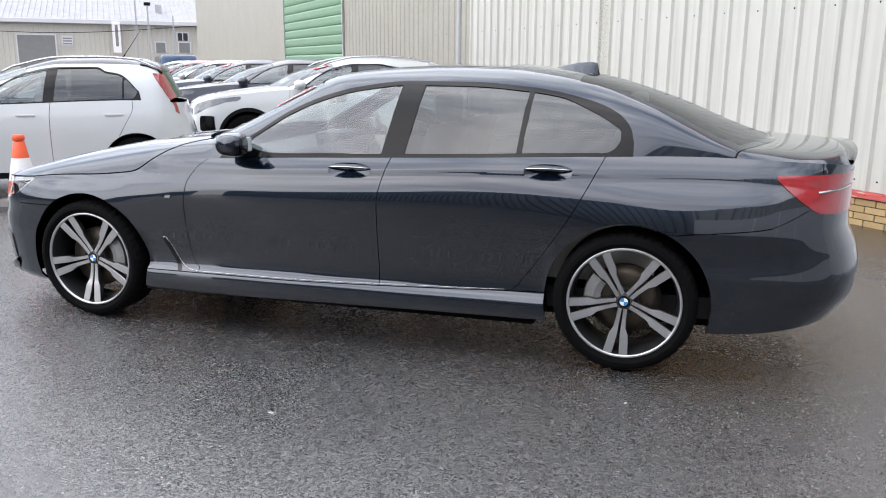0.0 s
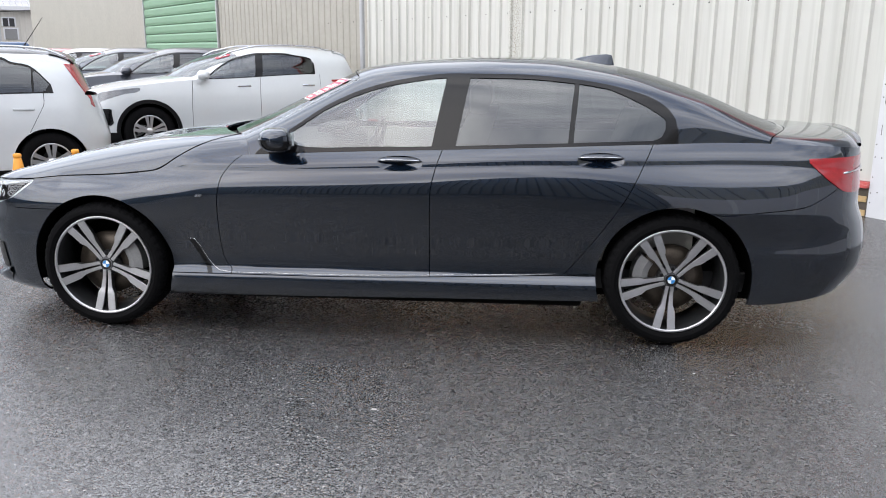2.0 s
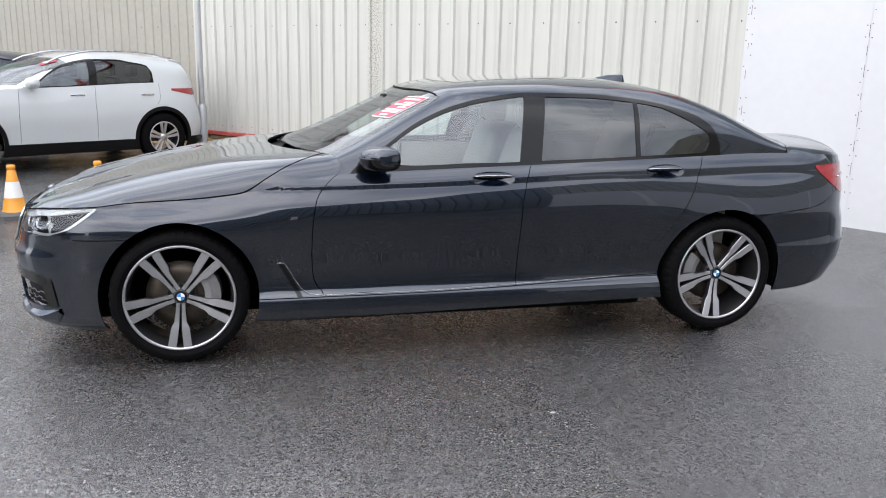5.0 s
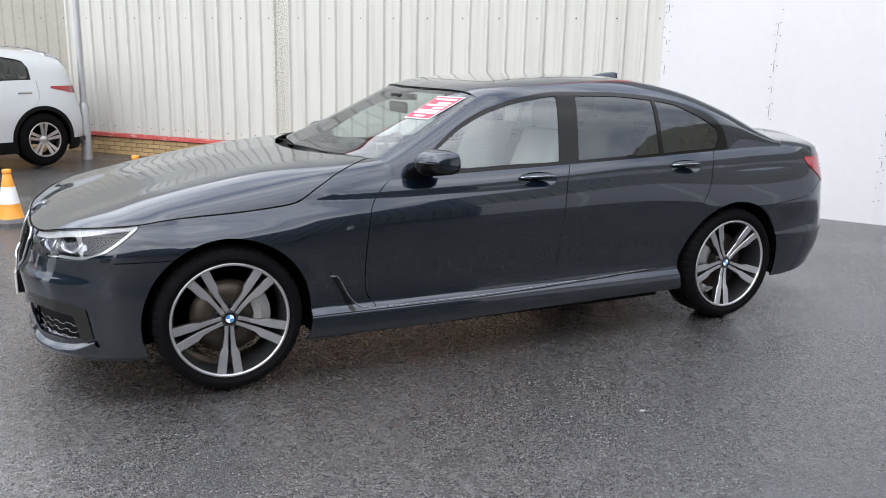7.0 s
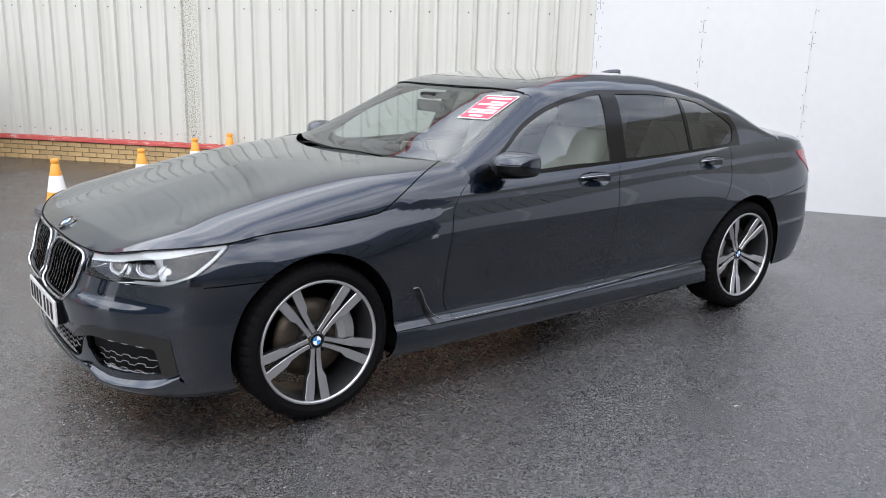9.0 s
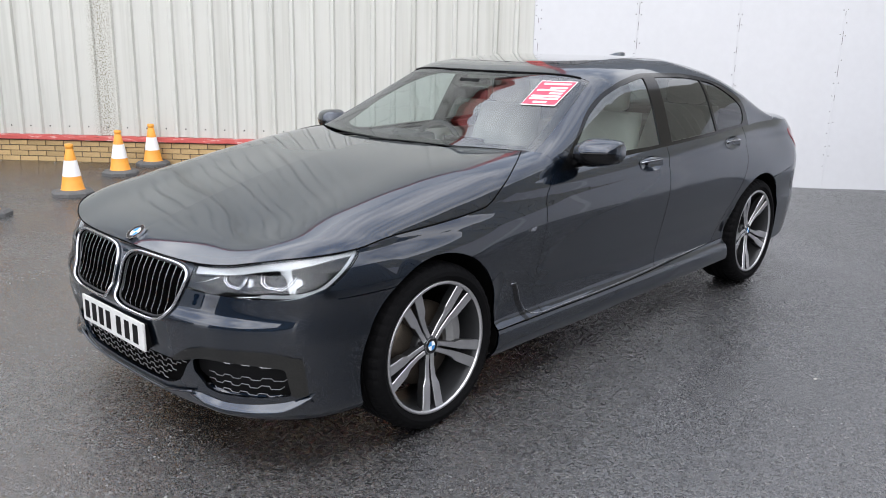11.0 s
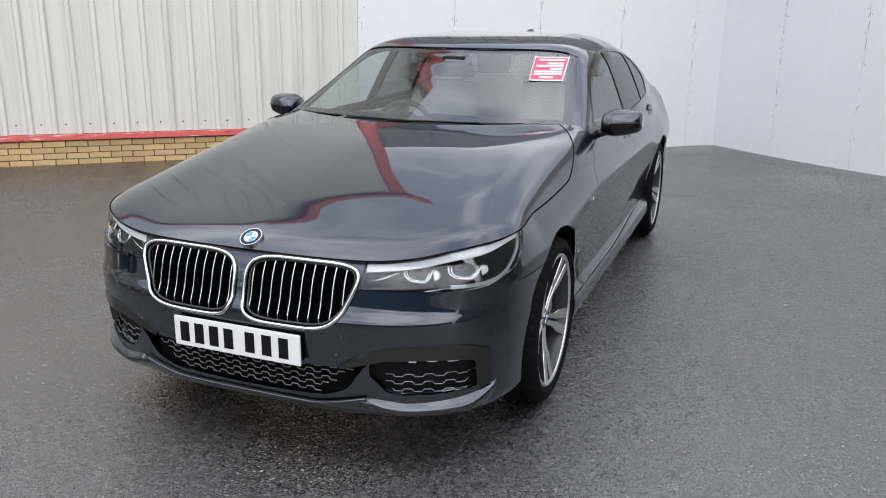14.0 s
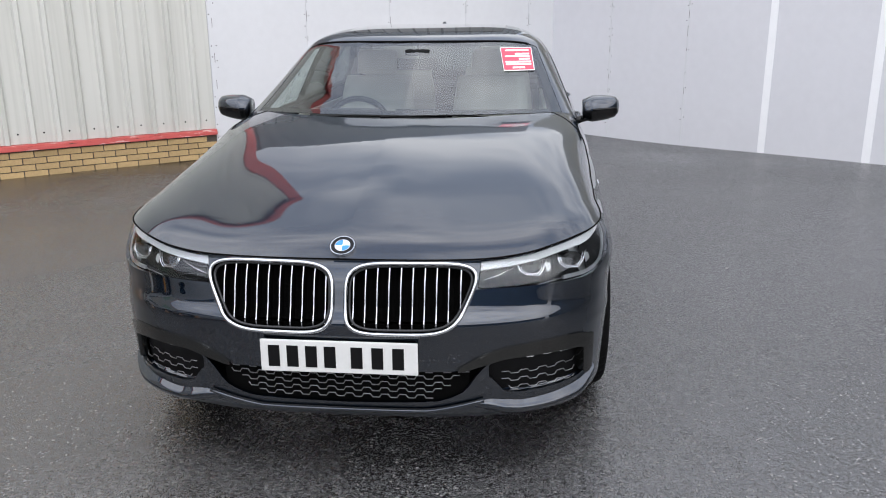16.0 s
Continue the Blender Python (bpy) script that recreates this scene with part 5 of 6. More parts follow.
# ---- the saloon: side trim, mirrors, handles, lamps, glass details, cabin ----
def flank_at(x, z, off=0.0):
    """A point on the near flank (-y side)."""
    v = (z - float(f_bot(x))) / (float(f_top(x)) - float(f_bot(x)))
    if XF <= x <= XR:
        px, py, pz = band_point(1, 0.0, x, v)
    else:
        k = 0 if x < XF else 2
        lo, hi = 0.0, math.pi / 2
        for _ in range(40):
            mid = (lo + hi) / 2
            bx = float(band_point(k, mid, x, v)[0])
            if (bx < x) == (k == 0) and k == 0 or (bx < x and k == 2):
                lo = mid
            else:
                hi = mid
        px, py, pz = band_point(k, (lo + hi) / 2, x, v)
    return Vector((float(px), -float(py) - off, float(pz)))


def both_sides(points):
    return [(points, -1), ([Vector((p.x, -p.y, p.z)) for p in points], 1)]


BRIGHT_LINE = mat("bright_sill_line", (0.5, 0.5, 0.5), 0.2, 1.0)
gill = [flank_at(x, z, 0.001) for x, z in ((0.487, 0.508), (0.520, 0.507), (0.545, 0.470), (0.575, 0.410), (0.610, 0.360), (0.650, 0.334), (0.72, 0.326))]
gill += [flank_at(x, float(f_sill(x)) + 0.008, 0.001) for x in np.linspace(0.80, 2.48, 24)]
for pts, sgn in both_sides(gill):
    part("sill_line", tube(pts, 0.0018, 6), BRIGHT_LINE, car, "thin bright line along the sill", True)
vent_front = lambda z: 0.490 + (0.505 - z) * 0.54
vent_back = lambda z: np.interp(z, [0.322, 0.35, 0.40, 0.465, 0.502], [0.615, 0.600, 0.570, 0.538, 0.518])
panel("air_breather", band.shifted(0.0015), [lambda x, y, z: x - vent_front(z), lambda x, y, z: vent_back(z) - x, lambda x, y, z: 0.503 - z, lambda x, y, z: z - 0.319], BLACK_GLOSS, depth=0.004, label="black front wing vent")
for sgn in (-1, 1):
    for x0, z0, half, ht in ((0.575, 0.750, 0.017, 0.008),):
        b = bmesh.new()
        pts = [flank_at(x0 - half - 0.004, z0 - ht, 0.003), flank_at(x0 + half - 0.004, z0 - ht, 0.003), flank_at(x0 + half + 0.004, z0 + ht, 0.003), flank_at(x0 - half + 0.004, z0 + ht, 0.003)]
        b.faces.new([b.verts.new((p.x, p.y * (1 if sgn < 0 else -1), p.z)) for p in pts])
        ext = bmesh.ops.extrude_face_region(b, geom=list(b.faces))
        bmesh.ops.translate(b, vec=(0, -0.003 * sgn * -1, 0), verts=[e for e in ext["geom"] if isinstance(e, bmesh.types.BMVert)])
        bmesh.ops.recalc_face_normals(b, faces=b.faces)
        part("wing_badge", b, CHROME, car, "small bright wing badge")
    for hx, hz in ((1.645, 0.936), (2.675, 0.966)):
        # recessed cup and pull bar
        b = bmesh.new()
        n = 32
        cup = []
        for k in range(n):
            t = 2 * math.pi * k / n
            c, s = math.cos(t), math.sin(t)
            x = hx + 0.118 * math.copysign(abs(c) ** 0.8, c)
            z = hz - 0.004 + 0.036 * math.copysign(abs(s) ** 0.9, s) + (0.004 if s > 0 else 0)
            p = flank_at(x, z, 0.0022)
            cup.append(b.verts.new((p.x, p.y * (1 if sgn < 0 else -1), p.z)))
        p = flank_at(hx, hz, -0.035)
        mid = b.verts.new((p.x, p.y * (1 if sgn < 0 else -1), p.z - 0.008))
        for k in range(n):
            b.faces.new((cup[k], cup[(k + 1) % n], mid))
        bmesh.ops.recalc_face_normals(b, faces=b.faces)
        handle = part("door_handle", b, PAINT, car, "body-coloured door handle with bright strip", True)
        bar = bmesh.new()
        rows = []
        for x in np.linspace(hx - 0.116, hx + 0.116, 15):
            e = math.sqrt(max(0.0, 1 - ((x - hx) / 0.118) ** 2))
            p = flank_at(x, hz + 0.010, 0.0)
            yy = lambda o: (p.y - o) * (1 if sgn < 0 else -1)
            rows.append([bar.verts.new(v) for v in ((p.x, yy(0.002), p.z + 0.022 * e), (p.x, yy(0.004 + 0.018 * e), p.z + 0.016 * e), (p.x, yy(0.004 + 0.020 * e), p.z + 0.000 * e), (p.x, yy(0.001 + 0.006 * e), p.z - 0.006 * e))])
        for i in range(len(rows) - 1):
            for j in range(4):
                bar.faces.new((rows[i][j], rows[i][(j + 1) % 4], rows[i + 1][(j + 1) % 4], rows[i + 1][j]))
        bmesh.ops.recalc_face_normals(bar, faces=bar.faces)
        part("pull", bar, PAINT, handle, "", True)
        strip = []
        for x in np.linspace(hx - 0.108, hx + 0.108, 13):
            e = math.sqrt(max(0.0, 1 - ((x - hx) / 0.118) ** 2))
            p = flank_at(x, hz + 0.010, 0.004 + 0.020 * e)
            strip.append(Vector((p.x, p.y * (1 if sgn < 0 else -1), p.z + 0.008 * e)))
        part("strip", tube(strip, 0.0028, 6), CHROME, handle, "", True)
    # mirror
    b = bmesh.new()
    rows = []
    for t in np.linspace(0, 1, 12):
        y = 0.885 + 0.185 * t
        hgt = 0.067 * (1 - 0.30 * t ** 3) * (0.72 + 0.28 * min(1, t * 4))
        dep = 0.100 * (1 - 0.35 * t ** 4) * (0.75 + 0.25 * min(1, t * 4))
        if t > 0.93:
            hgt, dep = hgt * 0.72, dep * 0.75
        xc, zc = 1.000 + 0.045 * t, 1.046 + 0.012 * t
        ring = []
        for k in range(24):
            a = 2 * math.pi * k / 24
            c, s = math.cos(a), math.sin(a)
            r = 0.80 if c > 0 else 1.0
            ring.append(b.verts.new((xc + dep * r * math.copysign(abs(c) ** (0.55 if c > 0 else 0.85), c), sgn * y, zc + hgt * math.copysign(abs(s) ** 0.75, s))))
        rows.append(ring)
    for i in range(11):
        for k in range(24):
            f = b.faces.new((rows[i][k], rows[i][(k + 1) % 24], rows[i + 1][(k + 1) % 24], rows[i + 1][k]))
            f.material_index = 1 if 12 <= k < 24 else 0
    b.faces.new(rows[0])
    b.faces.new(rows[-1])
    bmesh.ops.recalc_face_normals(b, faces=b.faces)
    mirror = part("door_mirror", b, PAINT, car, "two-tone door mirror, body colour over black", True)
    mirror.data.materials.append(BLACK_GLOSS)
    part("mirror_foot", tube([(0.985, sgn * 0.835, 0.985), (1.0, sgn * 0.885, 0.998), (1.02, sgn * 0.95, 1.01)], [0.022, 0.018, 0.016], 10), BLACK_GLOSS, mirror, "", True)
    ind = [Vector((1.000 + 0.045 * t - 0.098 * (1 - 0.35 * t ** 4), sgn * (0.885 + 0.185 * t), 1.050 + 0.008 * t)) for t in np.linspace(0.25, 0.92, 8)]
    part("indicator_strip", tube(ind, 0.005, 6), BLACK_GLOSS, mirror, "", True)
    glass_b = box(1.070, 1.094, sgn * 0.905 if sgn > 0 else -1.04, sgn * 1.04 if sgn > 0 else -0.905, 1.015, 1.090, 0.004)
    part("mirror_glass", glass_b, mat("mirror_silver", (0.85, 0.87, 0.9), 0.02, 1.0), mirror)
    # quarter triangle behind the A-pillar foot
    # tail lamp
    f_tl_low = curve_fn([3.70, 3.76, 3.84, 3.92, 4.00, 4.15], [0.985, 0.930, 0.865, 0.820, 0.812, 0.83])
    tl = band.shifted(0.004).keep(lambda x, y, z: z - f_tl_low(x)).keep(lambda x, y, z: 0.985 + 0.02 * (x - 3.7) - z).keep(lambda x, y, z: x - 3.72).keep(lambda x, y, z: np.abs(y) - 0.34)
    tl = tl if sgn < 0 else tl.mirrored()
    tail = put("tail_lamp", tl.mesh("tail_lamp", TAIL_RED, 0.012), car, "red wrap-around tail lamp with a bright strip")
    strip = [flank_at(x, 0.912, 0.006) for x in np.linspace(3.90, 4.08, 8)]
    part("strip", tube([Vector((p.x + 0.003, p.y * (1 if sgn < 0 else -1), p.z + 0.1 * (p.x - 3.9))) for p in strip], 0.006, 6), CHROME, tail, "", True)
    part("exhaust_tip", tube([(3.88, sgn * 0.60, 0.318), (4.035, sgn * 0.60, 0.318)], 0.036, 20, caps=False), CHROME, car, "oval chrome exhaust tip", True)

# boot spoiler
b = bmesh.new()
rows = []
for t in np.linspace(-1, 1, 31):
    r = abs(t)
    p = boot_back(min(1.0, r * 0.80))
    y = math.copysign(p[1], t)
    h = 0.034 * (1 - 0.55 * r ** 3)
    y = -p[1] if t > 0 else p[1]
    rows.append([b.verts.new(v) for v in ((p[0] - 0.13, y, p[2] + 0.048 - 0.030 * r ** 2), (p[0] - 0.03, y, p[2] + 0.055 + h * 0.6 - 0.045 * r ** 2), (p[0] + 0.022 - 0.02 * r, y, p[2] + 0.050 + h - 0.045 * r ** 2), (p[0] + 0.004, y, p[2] + 0.03 - 0.02 * r ** 2), (p[0] - 0.01, y, p[2] - 0.02))])
for i in range(30):
    for j in range(4):
        b.faces.new((rows[i][j], rows[i][j + 1], rows[i + 1][j + 1], rows[i + 1][j]))
bmesh.ops.recalc_face_normals(b, faces=b.faces)
part("boot_spoiler", b, PAINT, car, "low body-coloured boot lip spoiler", True)

# roof fin
b = bmesh.new()
rows = []
for x, h, w in ((2.575, 0.002, 0.016), (2.62, 0.022, 0.030), (2.70, 0.047, 0.034), (2.775, 0.062, 0.026), (2.805, 0.062, 0.018), (2.822, 0.004, 0.018)):
    base = float(f_crown(x)) - 0.004
    rows.append([b.verts.new(v) for v in ((x, -w, base), (x, -w * 0.45, base + h * 0.7), (x, -w * 0.18, base + h), (x, w * 0.18, base + h), (x, w * 0.45, base + h * 0.7), (x, w, base))])
for i in range(5):
    for j in range(5):
        b.faces.new((rows[i][j], rows[i][j + 1], rows[i + 1][j + 1], rows[i + 1][j]))
b.faces.new(rows[-1])
bmesh.ops.recalc_face_normals(b, faces=b.faces)
part("roof_fin", b, PAINT, car, "body-coloured shark-fin aerial", True)
panel("sunroof", cabin.shifted(0.0008), [lambda x, y, z: 0.46 - np.abs(y), lambda x, y, z: cab_xs(x, y) - 1.50, lambda x, y, z: 2.40 - cab_xs(x, y)], ROOF_GLASS, depth=0.0, both=False, label="dark glass sunroof panel")
panel("screen_band", cabin.shifted(-0.006), [in_screen, lambda x, y, z: np.maximum(np.maximum(0.045 - pillar(x, y, z), cab_xs(x, y) - 1.245), 0.612 - cab_xs(x, y))], BLACK_PLASTIC, depth=0.0, both=False)

# wipers
for a, e in (((0.545, 0.10, 1.052), (0.655, -0.52, 1.040)), ((0.625, 0.58, 1.030), (0.545, -0.05, 1.056))):
    part("wiper", tube([a, ((a[0] + e[0]) / 2, (a[1] + e[1]) / 2, (a[2] + e[2]) / 2 + 0.012), e], [0.006, 0.005, 0.004], 6), BLACK_PLASTIC, car, "", True)


def screen_at(xs, y, off):
    """A point on the windscreen at a station and width, moved off the glass."""
    xe = xs + float(f_bow(xs))
    lo, hi = 0.0, 1.0
    for _ in range(30):
        mid = (lo + hi) / 2
        if abs(cabin_point(xs, mid)[1]) > abs(y):
            lo = mid
        else:
            hi = mid
    p = cabin_point(xs, lo)
    return Vector((float(p[0]) - off * 0.55, y, float(p[2]) + off * 0.83))


def glass_at(y, z, off):
    """A point on the windscreen at a width and height."""
    lo, hi = 0.57, 1.45
    for _ in range(30):
        mid = (lo + hi) / 2
        if screen_at(mid, y, 0.0).z < z:
            lo = mid
        else:
            hi = mid
    return screen_at(lo, y, off)


def on_screen(u0, u1, v0, v1, off, material, parent, name):
    """A paper patch on the glass; u runs across the notice and v up it, both 0 to 1."""
    b = bmesh.new()
    vs = []
    for i in range(4):
        v = v0 + (v1 - v0) * i / 3
        row = []
        for j in range(4):
            u = u0 + (u1 - u0) * j / 3
            y = (-0.474 + 0.030 * v) * (1 - u) + (-0.635 + 0.021 * v) * u
            row.append(b.verts.new(glass_at(y, 1.237 + 0.112 * v, off)))
        vs.append(row)
    for i in range(3):
        for j in range(3):
            b.faces.new((vs[i][j], vs[i][j + 1], vs[i + 1][j + 1], vs[i + 1][j]))
    bmesh.ops.recalc_face_normals(b, faces=b.faces)
    return part(name, b, material, parent, "", True)


sticker = on_screen(0, 1, 0, 1, 0.003, STICKER_WHITE, None, "window_sticker")
tagged(sticker, "red and white price notice stuck to the windscreen glass", "sticker")
on_screen(0.02, 0.98, 0.03, 0.97, 0.0038, STICKER_RED, sticker, "red_field")
for u0, u1, v in ((0.16, 0.90, 0.86), (0.45, 0.90, 0.70), (0.12, 0.90, 0.60), (0.55, 0.90, 0.48), (0.10, 0.92, 0.36), (0.10, 0.92, 0.26), (0.30, 0.70, 0.12)):
    on_screen(u0, u1, v - 0.034, v + 0.034, 0.0048, STICKER_WHITE, sticker, "text_bar")

# black gaskets round the windscreen
edge_y = lambda z: 0.780 - 0.150 * min(1.0, max(0.0, (z - 1.03) / 0.36))
for sgn in (-1, 1):
    part("gasket", tube([glass_at(sgn * edge_y(z), z, 0.001) for z in np.linspace(1.00, 1.366, 22)], 0.0055, 6), BLACK_PLASTIC, car, "black rubber windscreen gasket", True)
part("gasket", tube([screen_at(1.29, y, 0.001) for y in np.linspace(-0.60, 0.60, 25)], 0.004, 6), BLACK_PLASTIC, car, "black rubber windscreen gasket", True)

# cabin inside
floor_b = box(0.55, 3.5, -0.74, 0.74, 0.25, 0.36)
part("cabin_floor", floor_b, INTERIOR_DARK, car)
part("dashboard", box(0.72, 1.20, -0.72, 0.72, 0.55, 0.985, 0.06, 3), INTERIOR_DARK, car, "dark dashboard", True)
part("instrument_hood", box(0.95, 1.15, 0.20, 0.56, 0.95, 1.035, 0.03, 3), INTERIOR_DARK, car, "", True)
part("parcel_shelf", box(3.10, 3.62, -0.68, 0.68, 0.98, 1.02, 0.01), INTERIOR_DARK, car)
part("centre_screen", box(1.12, 1.15, -0.16, 0.12, 0.93, 1.03, 0.008), BLACK_GLOSS, car)
for y in (-0.72, 0.72):
    part("door_lining", box(0.9, 3.2, min(y, y * 0.97), max(y, y * 0.97), 0.40, 0.98), LEATHER, car)
wheel_pts = []
for k in range(36):
    t = 2 * math.pi * k / 36
    c, s = 0.185 * math.cos(t), 0.185 * math.sin(t)
    wheel_pts.append((1.32 + 0.42 * s * 0.9 * 0.5 + 0.0, 0.37 + c, 0.90 + s * 0.90))
sw = part("steering_wheel", tube(wheel_pts, 0.016, 8, True), INTERIOR_DARK, car, "dark leather steering wheel", True)
part("boss", box(1.27, 1.33, 0.30, 0.44, 0.85, 0.95, 0.02), INTERIOR_DARK, sw, "", True)


def build_seat(x, y, w):
    cushion = part("seat", box(x - 0.28, x + 0.26, y - w / 2, y + w / 2, 0.42, 0.60, 0.05, 3), LEATHER, car, "cream leather seat", True)
    b = bmesh.new()
    rows = []
    for t in np.linspace(0, 1, 9):
        xx, zz = x + 0.20 + 0.20 * t, 0.55 + 0.60 * t
        ww = w / 2 * (1 - 0.18 * t ** 3)
        rows.append([b.verts.new((xx + dx, y + ww * dy, zz)) for dx, dy in ((0.03, -1), (-0.02, -0.96), (-0.055, -0.72), (-0.03, -0.4), (-0.03, 0.4), (-0.055, 0.72), (-0.02, 0.96), (0.03, 1), (0.11, 0.85), (0.11, -0.85))])
    for i in range(8):
        for k in range(10):
            b.faces.new((rows[i][k], rows[i][(k + 1) % 10], rows[i + 1][(k + 1) % 10], rows[i + 1][k]))
    b.faces.new(rows[0])
    b.faces.new(rows[-1])
    bmesh.ops.recalc_face_normals(b, faces=b.faces)
    part("seat_back", b, LEATHER, cushion, "", True)
    part("headrest", box(x + 0.36, x + 0.47, y - 0.13, y + 0.13, 1.16, 1.32, 0.045, 3), LEATHER, cushion, "", True)


for y in (-0.37, 0.37):
    build_seat(1.62, y, 0.52)
    build_seat(2.62, y, 0.56)
part("rear_mirror", box(1.19, 1.22, -0.12, 0.12, 1.235, 1.30, 0.015), BLACK_PLASTIC, car, "", True)
part("camera_housing", box(1.18, 1.30, -0.07, 0.07, 1.31, 1.345, 0.012), BLACK_PLASTIC, car, "", True)

# ---- parked cars ----
def simple_wheel(R, half, parent, m, rim_mat=ALLOY, spokes=5, dark=False):
    w = part("wheel", lathe([(R * 0.64, -half + 0.012), (R * 0.60, -half + 0.030), (R * 0.57, 0.0), (R * 0.60, half - 0.02)], 36), ALLOY_DARK, parent, "alloy wheel", True, m)
    part("tyre", lathe([(R * 0.62, -half + 0.015), (R * 0.68, -half), (R * 0.86, -half), (R * 0.96, -half + 0.018), (R, -half + 0.045), (R, half - 0.045), (R * 0.96, half - 0.018), (R * 0.62, half)], 48), RUBBER, w, "black tyre", True)
    part("rim_edge", lathe([(R * 0.655, -half + 0.004), (R * 0.645, -half - 0.001), (R * 0.605, -half + 0.006)], 40), rim_mat, w, "", True)
    for k in range(spokes):
        for s in (-1, 1):
            b = bmesh.new()
            rows = []
            for r, c, hw in ((0.05, 0.017, 0.015), (R * 0.35, 0.026, 0.019), (R * 0.62, 0.040, 0.025)):
                y = -half + 0.030 - 0.022 * (r / (R * 0.62))
                rows.append([b.verts.new(v) for v in ((r, y, s * c - hw), (r, y, s * c + hw), (r, y + 0.03, s * c + hw * 0.7), (r, y + 0.03, s * c - hw * 0.7))])
            for i in range(2):
                for j in range(4):
                    b.faces.new((rows[i][j], rows[i][(j + 1) % 4], rows[i + 1][(j + 1) % 4], rows[i + 1][j]))
            bmesh.ops.recalc_face_normals(b, faces=b.faces)
            part("spoke", b, rim_mat, w, "", False, Matrix.Rotation(-radians(90 + 360 / spokes * k), 4, "Y"))
    part("hub", lathe([(0.0001, -half + 0.016), (0.028, -half + 0.018), (0.066, -half + 0.034), (0.068, 0.0)], 20), rim_mat, w, "", True)
    return w


def parked_car(m, label, paint, wb, nose, tail, half, belt, hood_z, roof, lower_clad, roof_paint=None, R=0.345, rails=False, hatch_lamp=False, sticker=False, screen0=0.42, glass_end=2.97, blunt=False):
    """A hatchback or sport utility car. belt: height at the cowl and at the tail; hood_z: at the nose; roof: height; x runs from front axle 0 to the tail."""
    c = new("parked_car")
    c.matrix_basis = m
    tagged(c, label, "car", "cars parked along the building")
    f_t = curve_fn([nose, nose + 0.25, 0.0, 0.55, 1.2, wb, tail], [hood_z - 0.10, hood_z, hood_z + 0.07, belt[0], belt[0] + 0.02, belt[1], belt[1] - 0.04])
    zb = 0.20
    f_l = curve_fn([0.15, 0.28, 0.45, 0.70, 0.85, 0.98, 1.20], [-0.05, -0.02, -0.012, 0.0, -0.012, -0.035, -0.10])
    f_n = curve_fn([0.15, 0.30, 0.50, 0.75, 1.05], [nose + 0.07, nose + 0.01, nose, nose + 0.03, nose + 0.14])
    f_e = curve_fn([0.15, 0.35, 0.55, 0.70, 0.95, 1.20], [tail - 0.14, tail - 0.02, tail, tail - 0.03, tail - 0.09, tail - 0.14])
    xf, xr, n = -0.10, wb + 0.10, 2.9

    def pt(k, th, x0, v):
        z = zb + (float(f_t(x0)) - zb) * v
        hw = half + float(f_l(z))
        if k == 0:
            return xf - (xf - float(f_n(z))) * math.cos(th) ** (2 / n), -hw * math.sin(th) ** (2 / n), z
        if k == 2:
            return xr + (float(f_e(z)) - xr) * math.sin(th) ** (2 / n), -hw * math.cos(th) ** (2 / n), z
        return x0, -hw, z
    cols = [(0, t, xf - (xf - nose) * math.cos(t) ** (2 / n)) for t in arc_angles(n, 22)[:-1]]
    cols += [(1, 0.0, x) for x in np.linspace(xf, xr, 56)]
    cols += [(2, t, xr + (tail - xr) * math.sin(t) ** (2 / n)) for t in arc_angles(n, 22)[1:]]
    G = np.array([[pt(k, t, x0, v) for v in np.linspace(0, 1, 22)] for k, t, x0 in cols])
    body = Sheet.grid(G)
    top = G[:, -1]
    ty = lambda x: np.interp(x, top[:, 0], -top[:, 1])
    tz = lambda x: np.interp(x, top[:, 0], top[:, 2])
    x_scr, x_end = screen0, tail - 0.14
    f_c = curve_fn([x_scr, x_scr + 0.45, x_scr + 0.95, 1.75, 2.2, wb + 0.05, x_end - 0.22, x_end - 0.02], [belt[0] + 0.05, belt[0] + 0.28, roof - 0.09, roof - 0.01, roof, roof - 0.03, roof - 0.10, belt[1] + 0.02])
    f_w = curve_fn([x_scr, 1.0, 1.8, wb, x_end], [0.34, 0.22, 0.03, -0.02, -0.10])

    def cab(xs, q):
        bow = float(f_w(xs))
        xe = xs + bow
        yb, zb2, zc = float(ty(xe)), float(tz(xe)), float(f_c(xs))
        nn = 3.6
        cc, ss = math.cos(q * math.pi / 2) ** (2 / nn), math.sin(q * math.pi / 2) ** (2 / nn)
        y = yb * cc * (1 - 0.14 * ss * min(1.0, max(0.0, (zc - zb2) / 0.4)))
        return xs + bow * (y / yb) ** 2, -y, zb2 + (zc - zb2) * ss
    C = np.array([[cab(x, q) for q in np.linspace(0, 1, 26)] for x in np.linspace(x_scr, x_end - 0.02, 64)])
    cabs = Sheet.grid(C)
    af, ar = (0.0, R, R + 0.045), (wb, R, R + 0.045)
    hood_c = coons(along(top[:12]), along(C[0, ::-1]), along(top[11:int(np.argmin(np.abs(top[:, 0] - x_scr - 0.34))) + 1]),
                   along([(x, 0, float(hood_z - 0.09 + (belt[0] + 0.14 - hood_z) * ((x - top[0, 0]) / (x_scr - top[0, 0])) ** 0.55)) for x in np.linspace(top[0, 0], x_scr, 20)]), 20, 16, 2.2)

